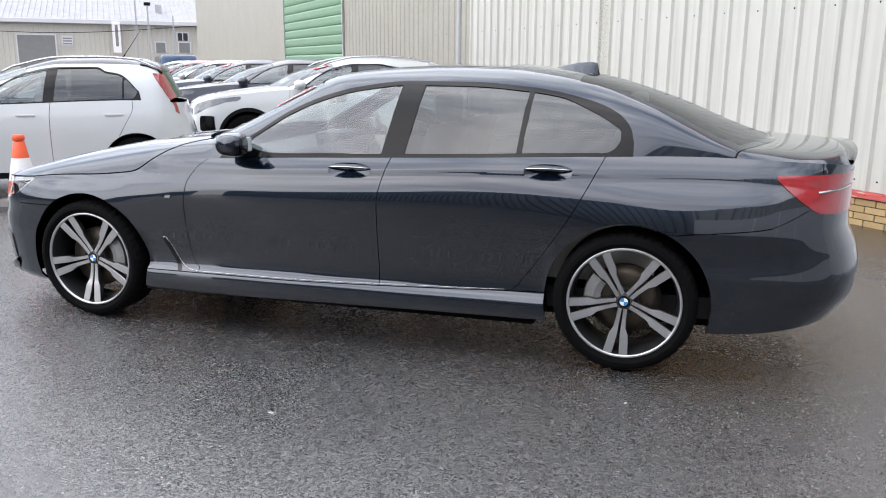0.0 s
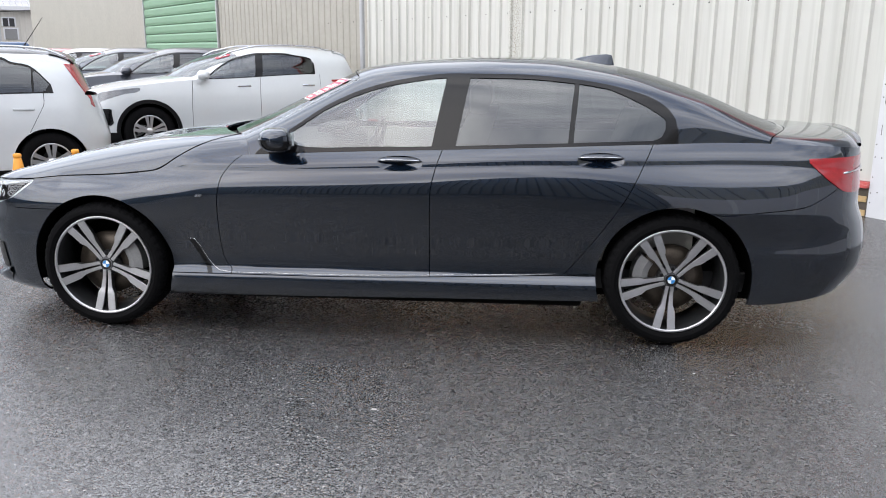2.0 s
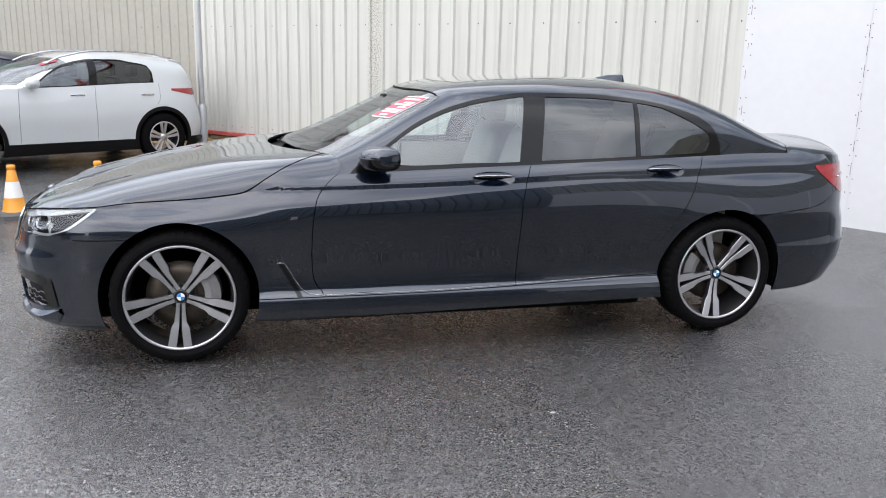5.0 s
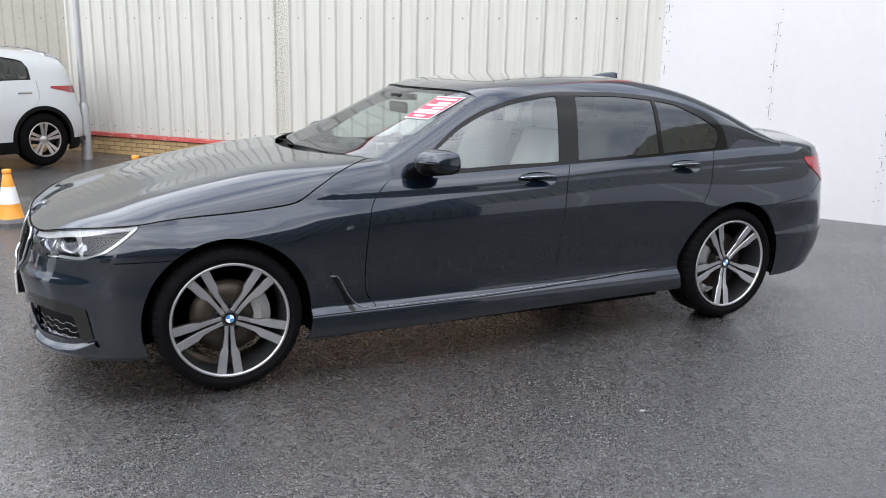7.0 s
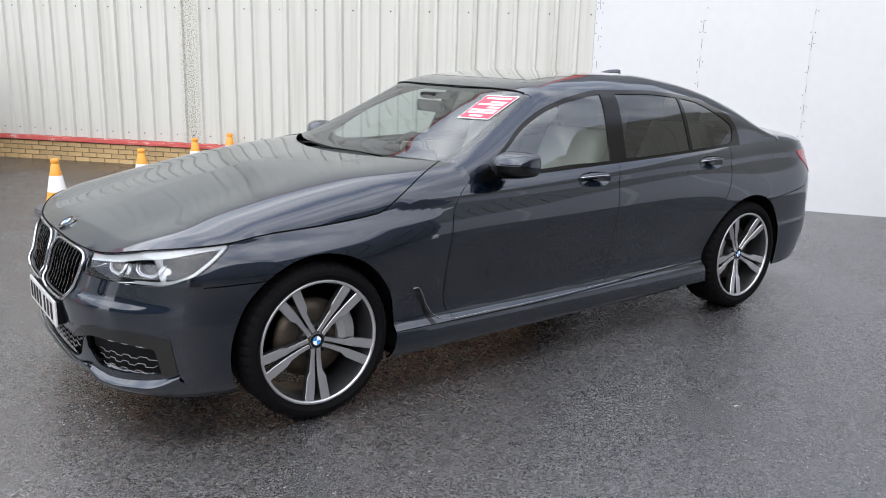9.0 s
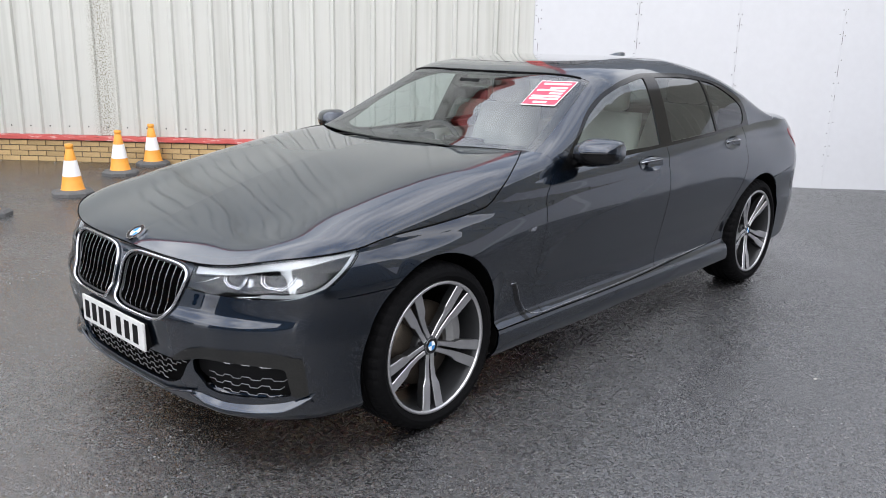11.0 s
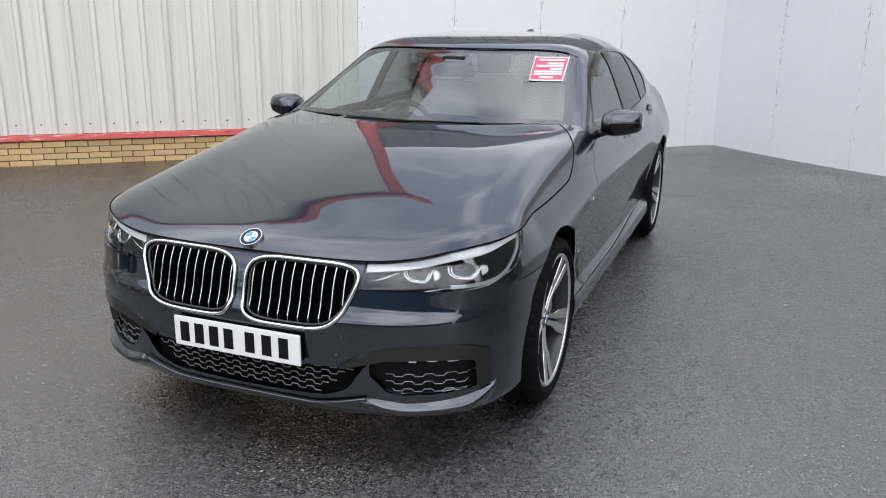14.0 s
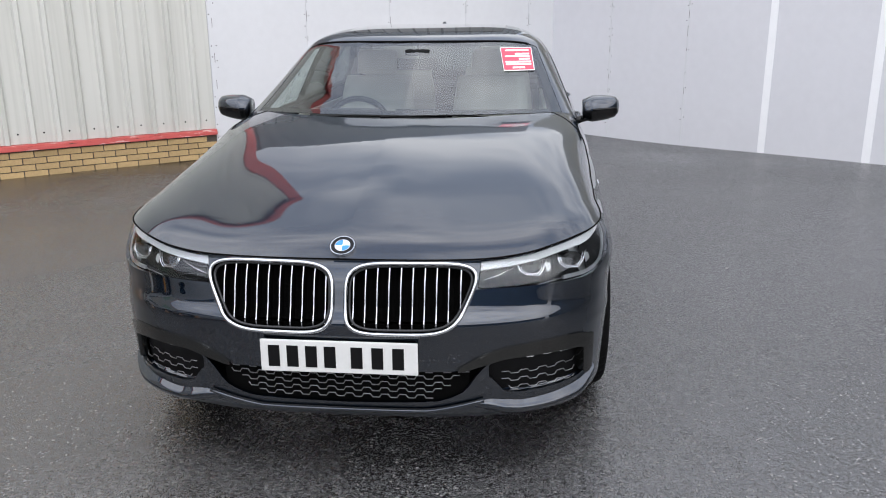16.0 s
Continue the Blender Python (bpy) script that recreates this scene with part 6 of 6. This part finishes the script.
    def pan(name, sheet, tests, material, depth=0.008, both=False, lab=""):
        for f in tests:
            sheet = sheet.keep(f)
        if not len(sheet.F):
            return None
        if both:
            o = put(name, sheet.mesh(name, material, depth), c, lab)
            put(name, sheet.mirrored().mesh(name, material, depth), c, lab)
            return o
        return put(name, sheet.joined(sheet.mirrored()).mesh(name, material, depth), c, lab)
    fa, fb = out_of(af), out_of(ar)
    d1 = lambda x, z: x - (0.62 + 0.10 * np.clip(z - 0.75, 0, 1))
    d2 = lambda x, z: x - (1.66 + 0.12 * np.clip(z - 0.9, 0, 1))
    d3 = lambda x, z: x - (wb - 0.02 - 0.55 * np.clip(0.95 - z, 0, 0.55) ** 1.0 + 0.0)
    low = lower_clad
    pan("body", body, [fa, fb, lambda x, y, z: z - low, lambda x, y, z: -d1(x, z) - 0.003], paint)
    pan("body", body, [fa, fb, lambda x, y, z: z - low, lambda x, y, z: d3(x, z) - 0.003], paint)
    pan("front_door", body, [lambda x, y, z: z - low, lambda x, y, z: d1(x, z) - 0.003, lambda x, y, z: -d2(x, z) - 0.003], paint, both=True)
    pan("rear_door", body, [fb, lambda x, y, z: z - low, lambda x, y, z: d2(x, z) - 0.003, lambda x, y, z: -d3(x, z) - 0.003], paint, both=True)
    pan("lower_cladding", body, [fa, fb, lambda x, y, z: low - 0.002 - z], BLACK_PLASTIC)
    inner = body.shifted(-0.03)
    pan("inner_shell", inner, [out_of((0, R, R + 0.08)), out_of((wb, R, R + 0.08))], DARK_SHELL, 0)
    put("bonnet", Sheet.grid(hood_c, flip=True).joined(Sheet.grid(hood_c, flip=True).mirrored()).mesh("bonnet", paint), c)
    for a in (af, ar):
        pan("arch_trim", body.shifted(0.006), [out_of(a), lambda x, y, z: a[2] + (0.055 if low > 0.3 else 0.006) - np.hypot(x - a[0], z - a[1])], BLACK_PLASTIC if low > 0.3 else paint, 0.02, True)
        for sg in (-1, 1):
            b = bmesh.new()
            ring = []
            for k in range(25):
                t = -0.2 + (math.pi + 0.4) * k / 24
                ring.append([b.verts.new((a[0] + r * math.cos(t), sg * yy, a[1] + r * math.sin(t))) for r, yy in ((a[2] + 0.004, half - 0.05), (a[2] + 0.01, 0.5), (0.1, 0.49))])
            for k in range(24):
                for j in range(2):
                    b.faces.new((ring[k][j], ring[k + 1][j], ring[k + 1][j + 1], ring[k][j + 1]))
            part("arch_liner", b, DARK_SHELL, c)
    # windows
    f_d = curve_fn([x_scr + 0.40, x_scr + 0.72, x_scr + 1.02, 1.75, 2.2, glass_end - 0.42, glass_end - 0.22, glass_end + 0.01], [belt[0], belt[0] + 0.22, roof - 0.16, roof - 0.105, roof - 0.10, roof - 0.13, roof - 0.18, belt[1] + 0.06])
    if blunt:
        f_d = curve_fn([x_scr + 0.40, x_scr + 0.72, x_scr + 1.02, 1.75, 2.1, glass_end - 0.30, glass_end - 0.04, glass_end + 0.02], [belt[0], belt[0] + 0.22, roof - 0.16, roof - 0.105, roof - 0.105, roof - 0.135, roof - 0.19, belt[1] + 0.10])
    dlo = lambda x, y, z: np.minimum(np.minimum(f_d(x) - z, np.abs(y) - half * 0.52), np.minimum(x - x_scr - 0.40, glass_end - x))
    pane = lambda x, y, z: np.minimum(dlo(x, y, z) - 0.02, z - tz(x) - 0.015)
    bp = lambda x, y, z: 0.055 - np.abs(x - 1.66 - 0.14 * (z - 1.1))
    dp = lambda x, y, z: 0.014 - np.abs(x - wb + 0.12 - 0.1 * (z - 1.1))

    def station(x, y):
        xs = np.array(x, float)
        for _ in range(8):
            xs = x - f_w(xs) * (np.abs(y) / ty(xs + f_w(xs))) ** 2
        return xs
    scr = lambda x, y, z: np.minimum(x_scr + 0.93 - station(x, y), half * (0.83 - 0.13 * np.clip((z - belt[0]) / 0.45, 0, 1)) - np.abs(y))
    rear = lambda x, y, z: np.minimum(station(x, y) - (x_end - 0.20), half * 0.66 - np.abs(y))
    rp = roof_paint or paint
    f_split = lambda x: np.interp(x, [x_scr + 0.4, x_scr + 0.72, x_scr + 1.02, 1.75, 2.2, wb + 0.05, x_end], [belt[0] + 0.035, belt[0] + 0.255, roof - 0.125, roof - 0.07, roof - 0.065, roof - 0.075, roof - 0.13])
    pan("cabin_pillar", cabs, [neg(dlo), neg(scr), neg(rear), lambda x, y, z: f_split(x) - z], paint)
    pan("roof", cabs, [neg(dlo), neg(scr), neg(rear), lambda x, y, z: z - f_split(x)], rp)
    pan("window_trim", cabs.shifted(0.001), [dlo, neg(pane)], BLACK_GLOSS, 0.006, True)
    pan("pillar_trim", cabs.shifted(0.002), [pane, bp], BLACK_GLOSS, 0.006, True)
    pan("pillar_trim", cabs.shifted(0.002), [pane, dp], BLACK_GLOSS, 0.006, True)
    pan("front_side_window", cabs.shifted(-0.003), [pane, lambda x, y, z: -bp(x, y, z), lambda x, y, z: 1.66 + 0.14 * (z - 1.1) - x], GLASS_SIDE, 0, True)
    pan("rear_side_window", cabs.shifted(-0.003), [pane, lambda x, y, z: -bp(x, y, z), lambda x, y, z: x - 1.66 - 0.14 * (z - 1.1)], GLASS_TINT, 0, True)
    pan("windscreen", cabs.shifted(-0.002), [scr], GLASS_CLEAR, 0)
    pan("rear_window", cabs.shifted(-0.002), [rear], GLASS_TINT, 0)
    # lamps
    hl = lambda x, y, z: np.minimum(np.minimum(tz(x) - 0.035 - z, z - tz(x) + 0.20 - 0.10 * np.clip((x - nose) / 0.6, 0, 1)), np.minimum(0.02 + 0.0 * x - x - 0.12, np.abs(y) - half * 0.62))
    lamp = pan("headlamp", body.shifted(0.003), [hl], LAMP_SMOKE, 0.006, True, "smoked clear headlamp")
    gr = lambda x, y, z: np.minimum(np.minimum(0.80 - z, z - 0.62), np.minimum(half * 0.58 - np.abs(y), -0.4 - x))
    pan("front_grille", body.shifted(0.003), [gr], BLACK_GLOSS, 0.006)
    lg = lambda x, y, z: np.minimum(np.minimum(0.46 - z, z - 0.30), np.minimum(half * 0.80 - np.abs(y), -0.35 - x))
    pan("front_grille", body.shifted(0.003), [lg], BLACK_PLASTIC, 0.006)
    fo = lambda x, y, z: np.minimum(np.minimum(0.70 - z, z - 0.46), np.minimum(np.abs(y) - half * 0.80, np.minimum(-0.40 - x, half * 0.95 - np.abs(y))))
    pan("fog_lamp", body.shifted(0.004), [fo], BLACK_GLOSS, 0.006, True)
    if hatch_lamp:
        # a lamp that runs from the rear corner up along the hatch's edge
        f_tl = lambda z: tail - 0.10 - 0.62 * np.clip(z - 0.98, 0, 0.6)
        pan("tail_lamp", body.shifted(0.004), [lambda x, y, z: x - f_tl(z) + 0.10 + 0.22 * np.clip(0.98 - z, 0, 1) * 0, lambda x, y, z: z - 0.86 - 0.9 * np.clip(tail - 0.12 - x, 0, 1), lambda x, y, z: np.abs(y) - half * 0.74], TAIL_RED, 0.006, True, "red tail lamp")
        pan("tail_lamp", cabs.shifted(0.006), [lambda x, y, z: x - f_tl(z) + 0.10, lambda x, y, z: f_tl(z) + 0.06 - x, lambda x, y, z: roof - 0.17 - z, lambda x, y, z: np.abs(y) - half * 0.55], TAIL_RED, 0.006, True)
    else:
        pan("tail_lamp", body.shifted(0.005), [lambda x, y, z: x - tail + 0.72, lambda x, y, z: z - 1.055 + 0.20 * np.clip(x - tail + 0.72, 0, 0.35), lambda x, y, z: 1.085 - z, lambda x, y, z: np.abs(y) - half * 0.45], TAIL_RED, 0.008, True, "red tail lamp")
    # rear spoiler
    pan("roof_spoiler", cabs.shifted(0.02), [lambda x, y, z: station(x, y) - (x_end - 0.42), lambda x, y, z: (x_end - 0.16) - station(x, y), lambda x, y, z: half * 0.62 - np.abs(y)], rp, 0.03)
    for sg in (-1, 1):
        for hx in (1.42, wb - 0.22):
            z = (belt[0] + belt[1]) / 2 - 0.13
            y = sg * (half + float(f_l(z)) + 0.012)
            part("door_handle", box(hx - 0.10, hx + 0.10, min(y, y - sg * 0.014), max(y, y - sg * 0.014), z - 0.014, z + 0.014, 0.006), CHROME if not hatch_lamp else paint, c, "", True)
        b = bmesh.new()
        bmesh.ops.create_uvsphere(b, u_segments=20, v_segments=12, radius=1.0)
        for v in b.verts:
            v.co = Vector((0.80 + x_scr - 0.42 + v.co.x * 0.085 + (0.02 if v.co.x > 0.2 else 0), sg * (half + 0.07 + 0.11 * v.co.y), belt[0] + 0.075 + 0.078 * v.co.z))
        mir = part("door_mirror", b, paint, c, "", True)
        part("mirror_foot", tube([(0.84, sg * (half - 0.10), belt[0] + 0.01), (0.82, sg * (half + 0.02), belt[0] + 0.03)], 0.025, 8), BLACK_PLASTIC, mir, "", True)
        if rails:
            pts = [(x, sg * half * 0.70, float(f_c(x)) + (0.012 if 1.25 < x < wb + 0.15 else -0.02)) for x in np.linspace(1.15, wb + 0.30, 14)]
            part("roof_rail", tube(pts, 0.013, 8), SATIN_CHROME, c, "silver roof rail", True)
        for wx in (0.0, wb):
            mm = Matrix.Translation((wx, sg * (half - 0.125), R))
            simple_wheel(R, 0.112, c, mm if sg < 0 else mm @ FLIP, ALLOY)
    # inside
    part("dashboard", box(x_scr + 0.25, x_scr + 0.65, -half + 0.15, half - 0.15, 0.6, belt[0] - 0.03, 0.05), INTERIOR_DARK, c)
    part("cabin_floor", box(0.3, tail - 0.2, -half + 0.12, half - 0.12, 0.30, 0.36), INTERIOR_DARK, c)
    for sx in (1.30, 2.20):
        for sy in (-0.36, 0.36):
            part("seat", box(sx + 0.15, sx + 0.32, sy - 0.23, sy + 0.23, 0.5, belt[0] + 0.13, 0.06, 2), INTERIOR_DARK, c, "", True)
            part("headrest", box(sx + 0.22, sx + 0.32, sy - 0.12, sy + 0.12, belt[0] + 0.15, belt[0] + 0.33, 0.04, 2), INTERIOR_DARK, c, "", True)
    if sticker:
        b = bmesh.new()
        vs = []
        for xs in (x_scr + 0.62, x_scr + 0.86):
            for q in (0.62, 0.72):
                p = cab(xs, q)
                vs.append(b.verts.new((p[0] - 0.006, p[1], p[2] + 0.006)))
        b.faces.new((vs[0], vs[1], vs[3], vs[2]))
        st = part("price_label", b, STICKER_RED, c, "red and white windscreen price label")
        b = bmesh.new()
        vs = []
        for xs in (x_scr + 0.68, x_scr + 0.80):
            for q in (0.635, 0.705):
                p = cab(xs, q)
                vs.append(b.verts.new((p[0] - 0.010, p[1], p[2] + 0.010)))
        b.faces.new((vs[0], vs[1], vs[3], vs[2]))
        part("text_bar", b, STICKER_WHITE, st)
    return c


def at_front_tyre(x, y, deg, half, z=0.0):
    """The pose of a car whose near front tyre's outer face stands at x, y."""
    return Matrix.Translation((x, y, z)) @ Matrix.Rotation(radians(deg), 4, "Z") @ Matrix.Translation((0, half - 0.01, 0))


SUV = dict(wb=2.67, nose=-0.90, tail=3.56, half=0.925, belt=(1.09, 1.17), hood_z=0.97, roof=1.60, lower_clad=0.36, R=0.362, screen0=0.40, glass_end=2.58, blunt=True)
parked_car(at_front_tyre(-3.04, 6.42, 33, 0.925), "white compact sport utility car with black lower cladding", WHITE_PAINT, sticker=True, rails=True, **SUV)
ROW = (("dark blue sport utility car in a row of parked cars", DARK_PAINT, False), ("slate blue sport utility car in a row of parked cars", SLATE_PAINT, True),
       ("white estate car in a row of parked cars", WHITE_PAINT, False), ("dark red car in a row of parked cars", RED_PAINT, False), ("mid grey car at the end of the parked row", GREY_PAINT, False))
for i, (label, paint, st) in enumerate(ROW):
    parked_car(at_front_tyre(-3.13 - 2.25 * (i + 1), 6.42 + 2.40 * (i + 1), 30, 0.925), label, paint, sticker=st, **SUV)
hd = Vector((math.cos(radians(30)), math.sin(radians(30)), 0))
hp = Vector((-2.86, 3.08, 0)) - hd * (2.56 - 0.22)
hatch = parked_car(at_front_tyre(hp.x, hp.y, 30, 0.885), "white hatchback with black roof and silver roof rails", WHITE_PAINT, wb=2.56, nose=-0.85, tail=3.20, half=0.885, belt=(1.00, 1.06), hood_z=0.92, roof=1.53, lower_clad=0.27, roof_paint=BLACK_GLOSS, glass_end=2.64, R=0.325, rails=True, hatch_lamp=True)
aerial = part("roof_aerial", tube([(2.35, -0.02, 1.50), (2.42, -0.02, 1.60), (2.60, -0.02, 1.86)], [0.012, 0.005, 0.003], 6), BLACK_PLASTIC, hatch, "thin black whip aerial", True)

# ---- cones, lamp post, far buildings ----
def build_cone(x, y, turn, top=CONE_ORANGE, h=0.50, label="orange and white traffic cone on a grey rubber base"):
    c = new("traffic_cone")
    c.matrix_basis = pose(x, y, ground_z(x, y), 0, 0, turn)
    tagged(c, label, "traffic cone", "traffic cones in the yard")
    k = h / 0.5
    b = bmesh.new()
    pts = []
    for z, r in ((0.0, 0.190), (0.030, 0.190), (0.052, 0.165), (0.056, 0.112)):
        ring = []
        for i in range(8):
            a = math.pi / 8 + i * math.pi / 4
            q = r / math.cos(math.pi / 8) * (1.0 if i % 2 else 0.97)
            ring.append(b.verts.new((k * q * math.cos(a), k * q * math.sin(a), k * z)))
        pts.append(ring)
    for i in range(3):
        for j in range(8):
            b.faces.new((pts[i][j], pts[i][(j + 1) % 8], pts[i + 1][(j + 1) % 8], pts[i + 1][j]))
    b.faces.new(pts[-1])
    b.faces.new(list(reversed(pts[0])))
    part("base", b, CONE_BASE, c, "octagonal grey recycled rubber base")
    r_at = lambda z: k * (0.110 - (0.110 - 0.036) * (z - 0.05) / 0.40)
    part("lower_band", lathe([(r_at(0.05) + 0.012, k * 0.050), (r_at(0.062), k * 0.062), (r_at(0.19), k * 0.19)], 28, axis="z"), top, c, "", True)
    part("white_sleeve", lathe([(r_at(0.19) + 0.002, k * 0.188), (r_at(0.34) + 0.002, k * 0.342)], 28, axis="z"), CONE_WHITE, c, "", True)
    part("upper_band", lathe([(r_at(0.34), k * 0.340), (r_at(0.45), k * 0.45), (k * 0.030, k * 0.455)], 28, axis="z"), top, c, "", True)
    part("tip", lathe([(k * 0.030, k * 0.455), (k * 0.040, k * 0.468), (k * 0.038, k * 0.495), (k * 0.028, k * 0.50), (0.0001, k * 0.50)], 20, axis="z"), top, c, "", True)
    return c


for cx, cy, turn in ((-1.1, 3.70, 20), (0.07, 4.51, 5), (1.02, 5.0, 33), (1.92, 5.87, 12), (2.53, 6.28, 40), (-1.83, 3.42, 8), (-2.30, 3.00, 27), (-2.67, 2.58, 15)):
    build_cone(cx, cy, turn)
build_cone(-3.22, 2.03, 10, CONE_RED, 0.75, "tall red-orange and white traffic cone on a grey base")

post = new("lamp_post")
post.matrix_basis = pose(-0.27, 8.55, 0)
tagged(post, "galvanised steel lamp post in front of the cladding", "lamp post")
part("base_tube", lathe([(0.072, 0.0), (0.072, 0.76), (0.060, 0.80), (0.045, 0.83)], 24, axis="z"), GALV, post, "", True)
part("shaft", lathe([(0.043, 0.82), (0.038, 5.4)], 20, axis="z"), GALV, post, "", True)
part("lantern", box(-0.12, 0.12, -0.45, 0.05, 5.4, 5.5, 0.03), GALV, post, "", True)


def build_far_shed():
    """The pale workshop across the far end of the yard."""
    a, e = Vector((-38.3, 38.5, 0)), Vector((-24.0, 49.5, 0))
    d = (e - a).normalized()
    n = Vector((d.y, -d.x, 0))
    a = a - d * 12
    m = wall_frame(a, d, n)
    shed = new("workshop_building")
    shed.matrix_basis = m
    tagged(shed, "pale grey sheet-clad workshop with a weathered shallow roof", "building")
    length = 44.0
    put("wall", ribbed(0, length, 0, 4.15, 0.0, 0.30, SHED_WALL, "wall", 0.03, 0.08), shed)
    roof = put("roof", ribbed(-0.5, length + 0.5, 0.0, 9.0, 0.0, 0.35, ROOF_GREY, "roof", 0.05, 0.10), shed, "grey fibre-cement roof sheets", Matrix.Translation((0, 0.35, 4.25)) @ Matrix.Rotation(radians(72), 4, "X"))
    part("gutter", box(-0.5, length + 0.5, 0.0, 0.45, 4.02, 4.30, 0.03), WHITE_BOARD, shed, "pale gutter and fascia board")
    part("end_wall", box(length - 0.1, length, -9, 0.0, 0, 4.2), SHED_WALL, shed)
    for s0, s1, z0, z1, mt in ((12.8, 15.0, 0, 3.25, SHED_DARK), (21.2, 21.8, 2.25, 2.9, SHED_DARK), (22.65, 23.3, 3.05, 3.55, INTERIOR_DARK), (22.7, 23.4, 2.25, 2.9, SHED_DARK)):
        w = part("window" if z0 > 0 else "shutter", box(s0, s1, 0.03, 0.08, z0, z1), mt, shed)
        part("frame", box(s0 - 0.08, s1 + 0.08, 0.02, 0.10, z1, z1 + 0.08), WHITE_BOARD, w)
        part("frame", box(s0 - 0.08, s0, 0.02, 0.10, z0, z1), WHITE_BOARD, w)
        part("frame", box(s1, s1 + 0.08, 0.02, 0.10, z0, z1), WHITE_BOARD, w)
        if mt is INTERIOR_DARK:
            part("frame", box((s0 + s1) / 2 - 0.03, (s0 + s1) / 2 + 0.03, 0.08, 0.11, z0, z1), WHITE_BOARD, w)
    sign = part("wall_sign", box(15.4, 16.07, 0.04, 0.10, 2.62, 3.25), WHITE_BOARD, shed, "white wall sign with unreadable lines")
    for k in range(3):
        part("text_bar", box(15.47, 16.0, 0.10, 0.11, 2.70 + 0.17 * k, 2.78 + 0.17 * k), SHED_DARK, sign)
    ban = part("banner", box(18.5, 19.0, 0.46, 0.50, 2.2, 4.2), STICKER_WHITE, shed, "tall white banner with a dark vertical word")
    part("text_bar", box(18.68, 18.86, 0.50, 0.51, 2.6, 4.0), SHED_DARK, ban)
    for s, h in ((20.0, 7.4), (20.75, 5.3), (22.3, 4.6)):
        part("mast", box(s - 0.05, s + 0.05, 1.6, 1.7, 0, h), GALV, shed)
    part("floodlight", box(20.55, 20.95, 1.4, 1.75, 5.2, 5.4, 0.03), BLACK_PLASTIC, shed)
    part("roof_vent", box(21.4, 21.8, -2.0, -1.6, 4.8, 5.5), GALV, shed)
    part("cable", tube([(8 + 1.4 * k, 0.8, 3.65 - 0.35 * math.sin(math.pi * k / 10) + 0.02 * k) for k in range(15)], 0.02, 5), BLACK_PLASTIC, shed)


build_far_shed()
van = part("parked_van", box(-1.0, 1.0, -2.2, 2.2, 0.5, 2.0, 0.25, 3), mat("blue_van_paint", (0.02, 0.06, 0.14), 0.3, coat=1.0), None, "", True, pose(-25.5, 38.0, 0, 0, 0, 40))
tagged(van, "dark blue van parked near the workshop", "van")
for yy in (-1.4, 1.4):
    for xx in (-0.95, 0.95):
        part("wheel", lathe([(0.2, -0.1), (0.35, -0.1), (0.35, 0.1), (0.2, 0.1)], 20), RUBBER, van, "", True, Matrix.Translation((xx, yy, 0.35)) @ Matrix.Rotation(radians(90), 4, "Z"))
part("side_window", box(-1.01, 1.01, -1.9, 1.2, 1.45, 1.85, 0.05), BLACK_GLOSS, van)


def build_flakes():
    """Pale paint flakes and dead leaf scraps on the ground, thickest along the walls."""
    rnd = random.Random(21)
    b = bmesh.new()
    spots = [(1.66, -1.86, 0.016), (4.9, -1.9, 0.012), (-1.9, -2.2, 0.010)]
    for _ in range(170):
        m, s = (M_WALL, rnd.uniform(0.2, 14.0)) if rnd.random() < 0.55 else (M_BOARD, rnd.uniform(0, 5.0))
        p = m @ Vector((s, 0.05 + abs(rnd.gauss(0, 0.22)), 0))
        spots.append((p.x, p.y, rnd.uniform(0.004, 0.014)))
    for _ in range(260):
        p = M_SIDE @ Vector((rnd.uniform(0, 8.0), 0.03 + abs(rnd.gauss(0, 0.05)), 0))
        spots.append((p.x, p.y, rnd.uniform(0.005, 0.016)))
    for _ in range(50):
        spots.append((rnd.uniform(-5, 6), rnd.choice((rnd.uniform(-4, -1.3), rnd.uniform(1.3, 4))), rnd.uniform(0.004, 0.009)))
    for x, y, r in spots:
        z = ground_z(x, y) + 0.001
        a0 = rnd.uniform(0, 6)
        ring = [(x + r * k * math.cos(a0 + t), y + r * k * 0.7 * math.sin(a0 + t)) for t, k in ((0, 1), (1.3, rnd.uniform(0.6, 1)), (2.6, 1), (3.9, rnd.uniform(0.5, 1)), (5.1, 0.9))]
        lo = [b.verts.new((u, v, z)) for u, v in ring]
        tip = b.verts.new((x, y, z + r * 0.35))
        for k in range(5):
            b.faces.new((lo[k], lo[(k + 1) % 5], tip))
    o = part("paint_flakes", b, mat("pale_flake", (0.34, 0.33, 0.31), 0.8, var=0.25, scale=30.0))
    tagged(o, "scattered pale flakes and grit along the wall foot", "debris", kind="stuff")


build_flakes()

# ---- single bricks of the plinth ----
build_plinth()
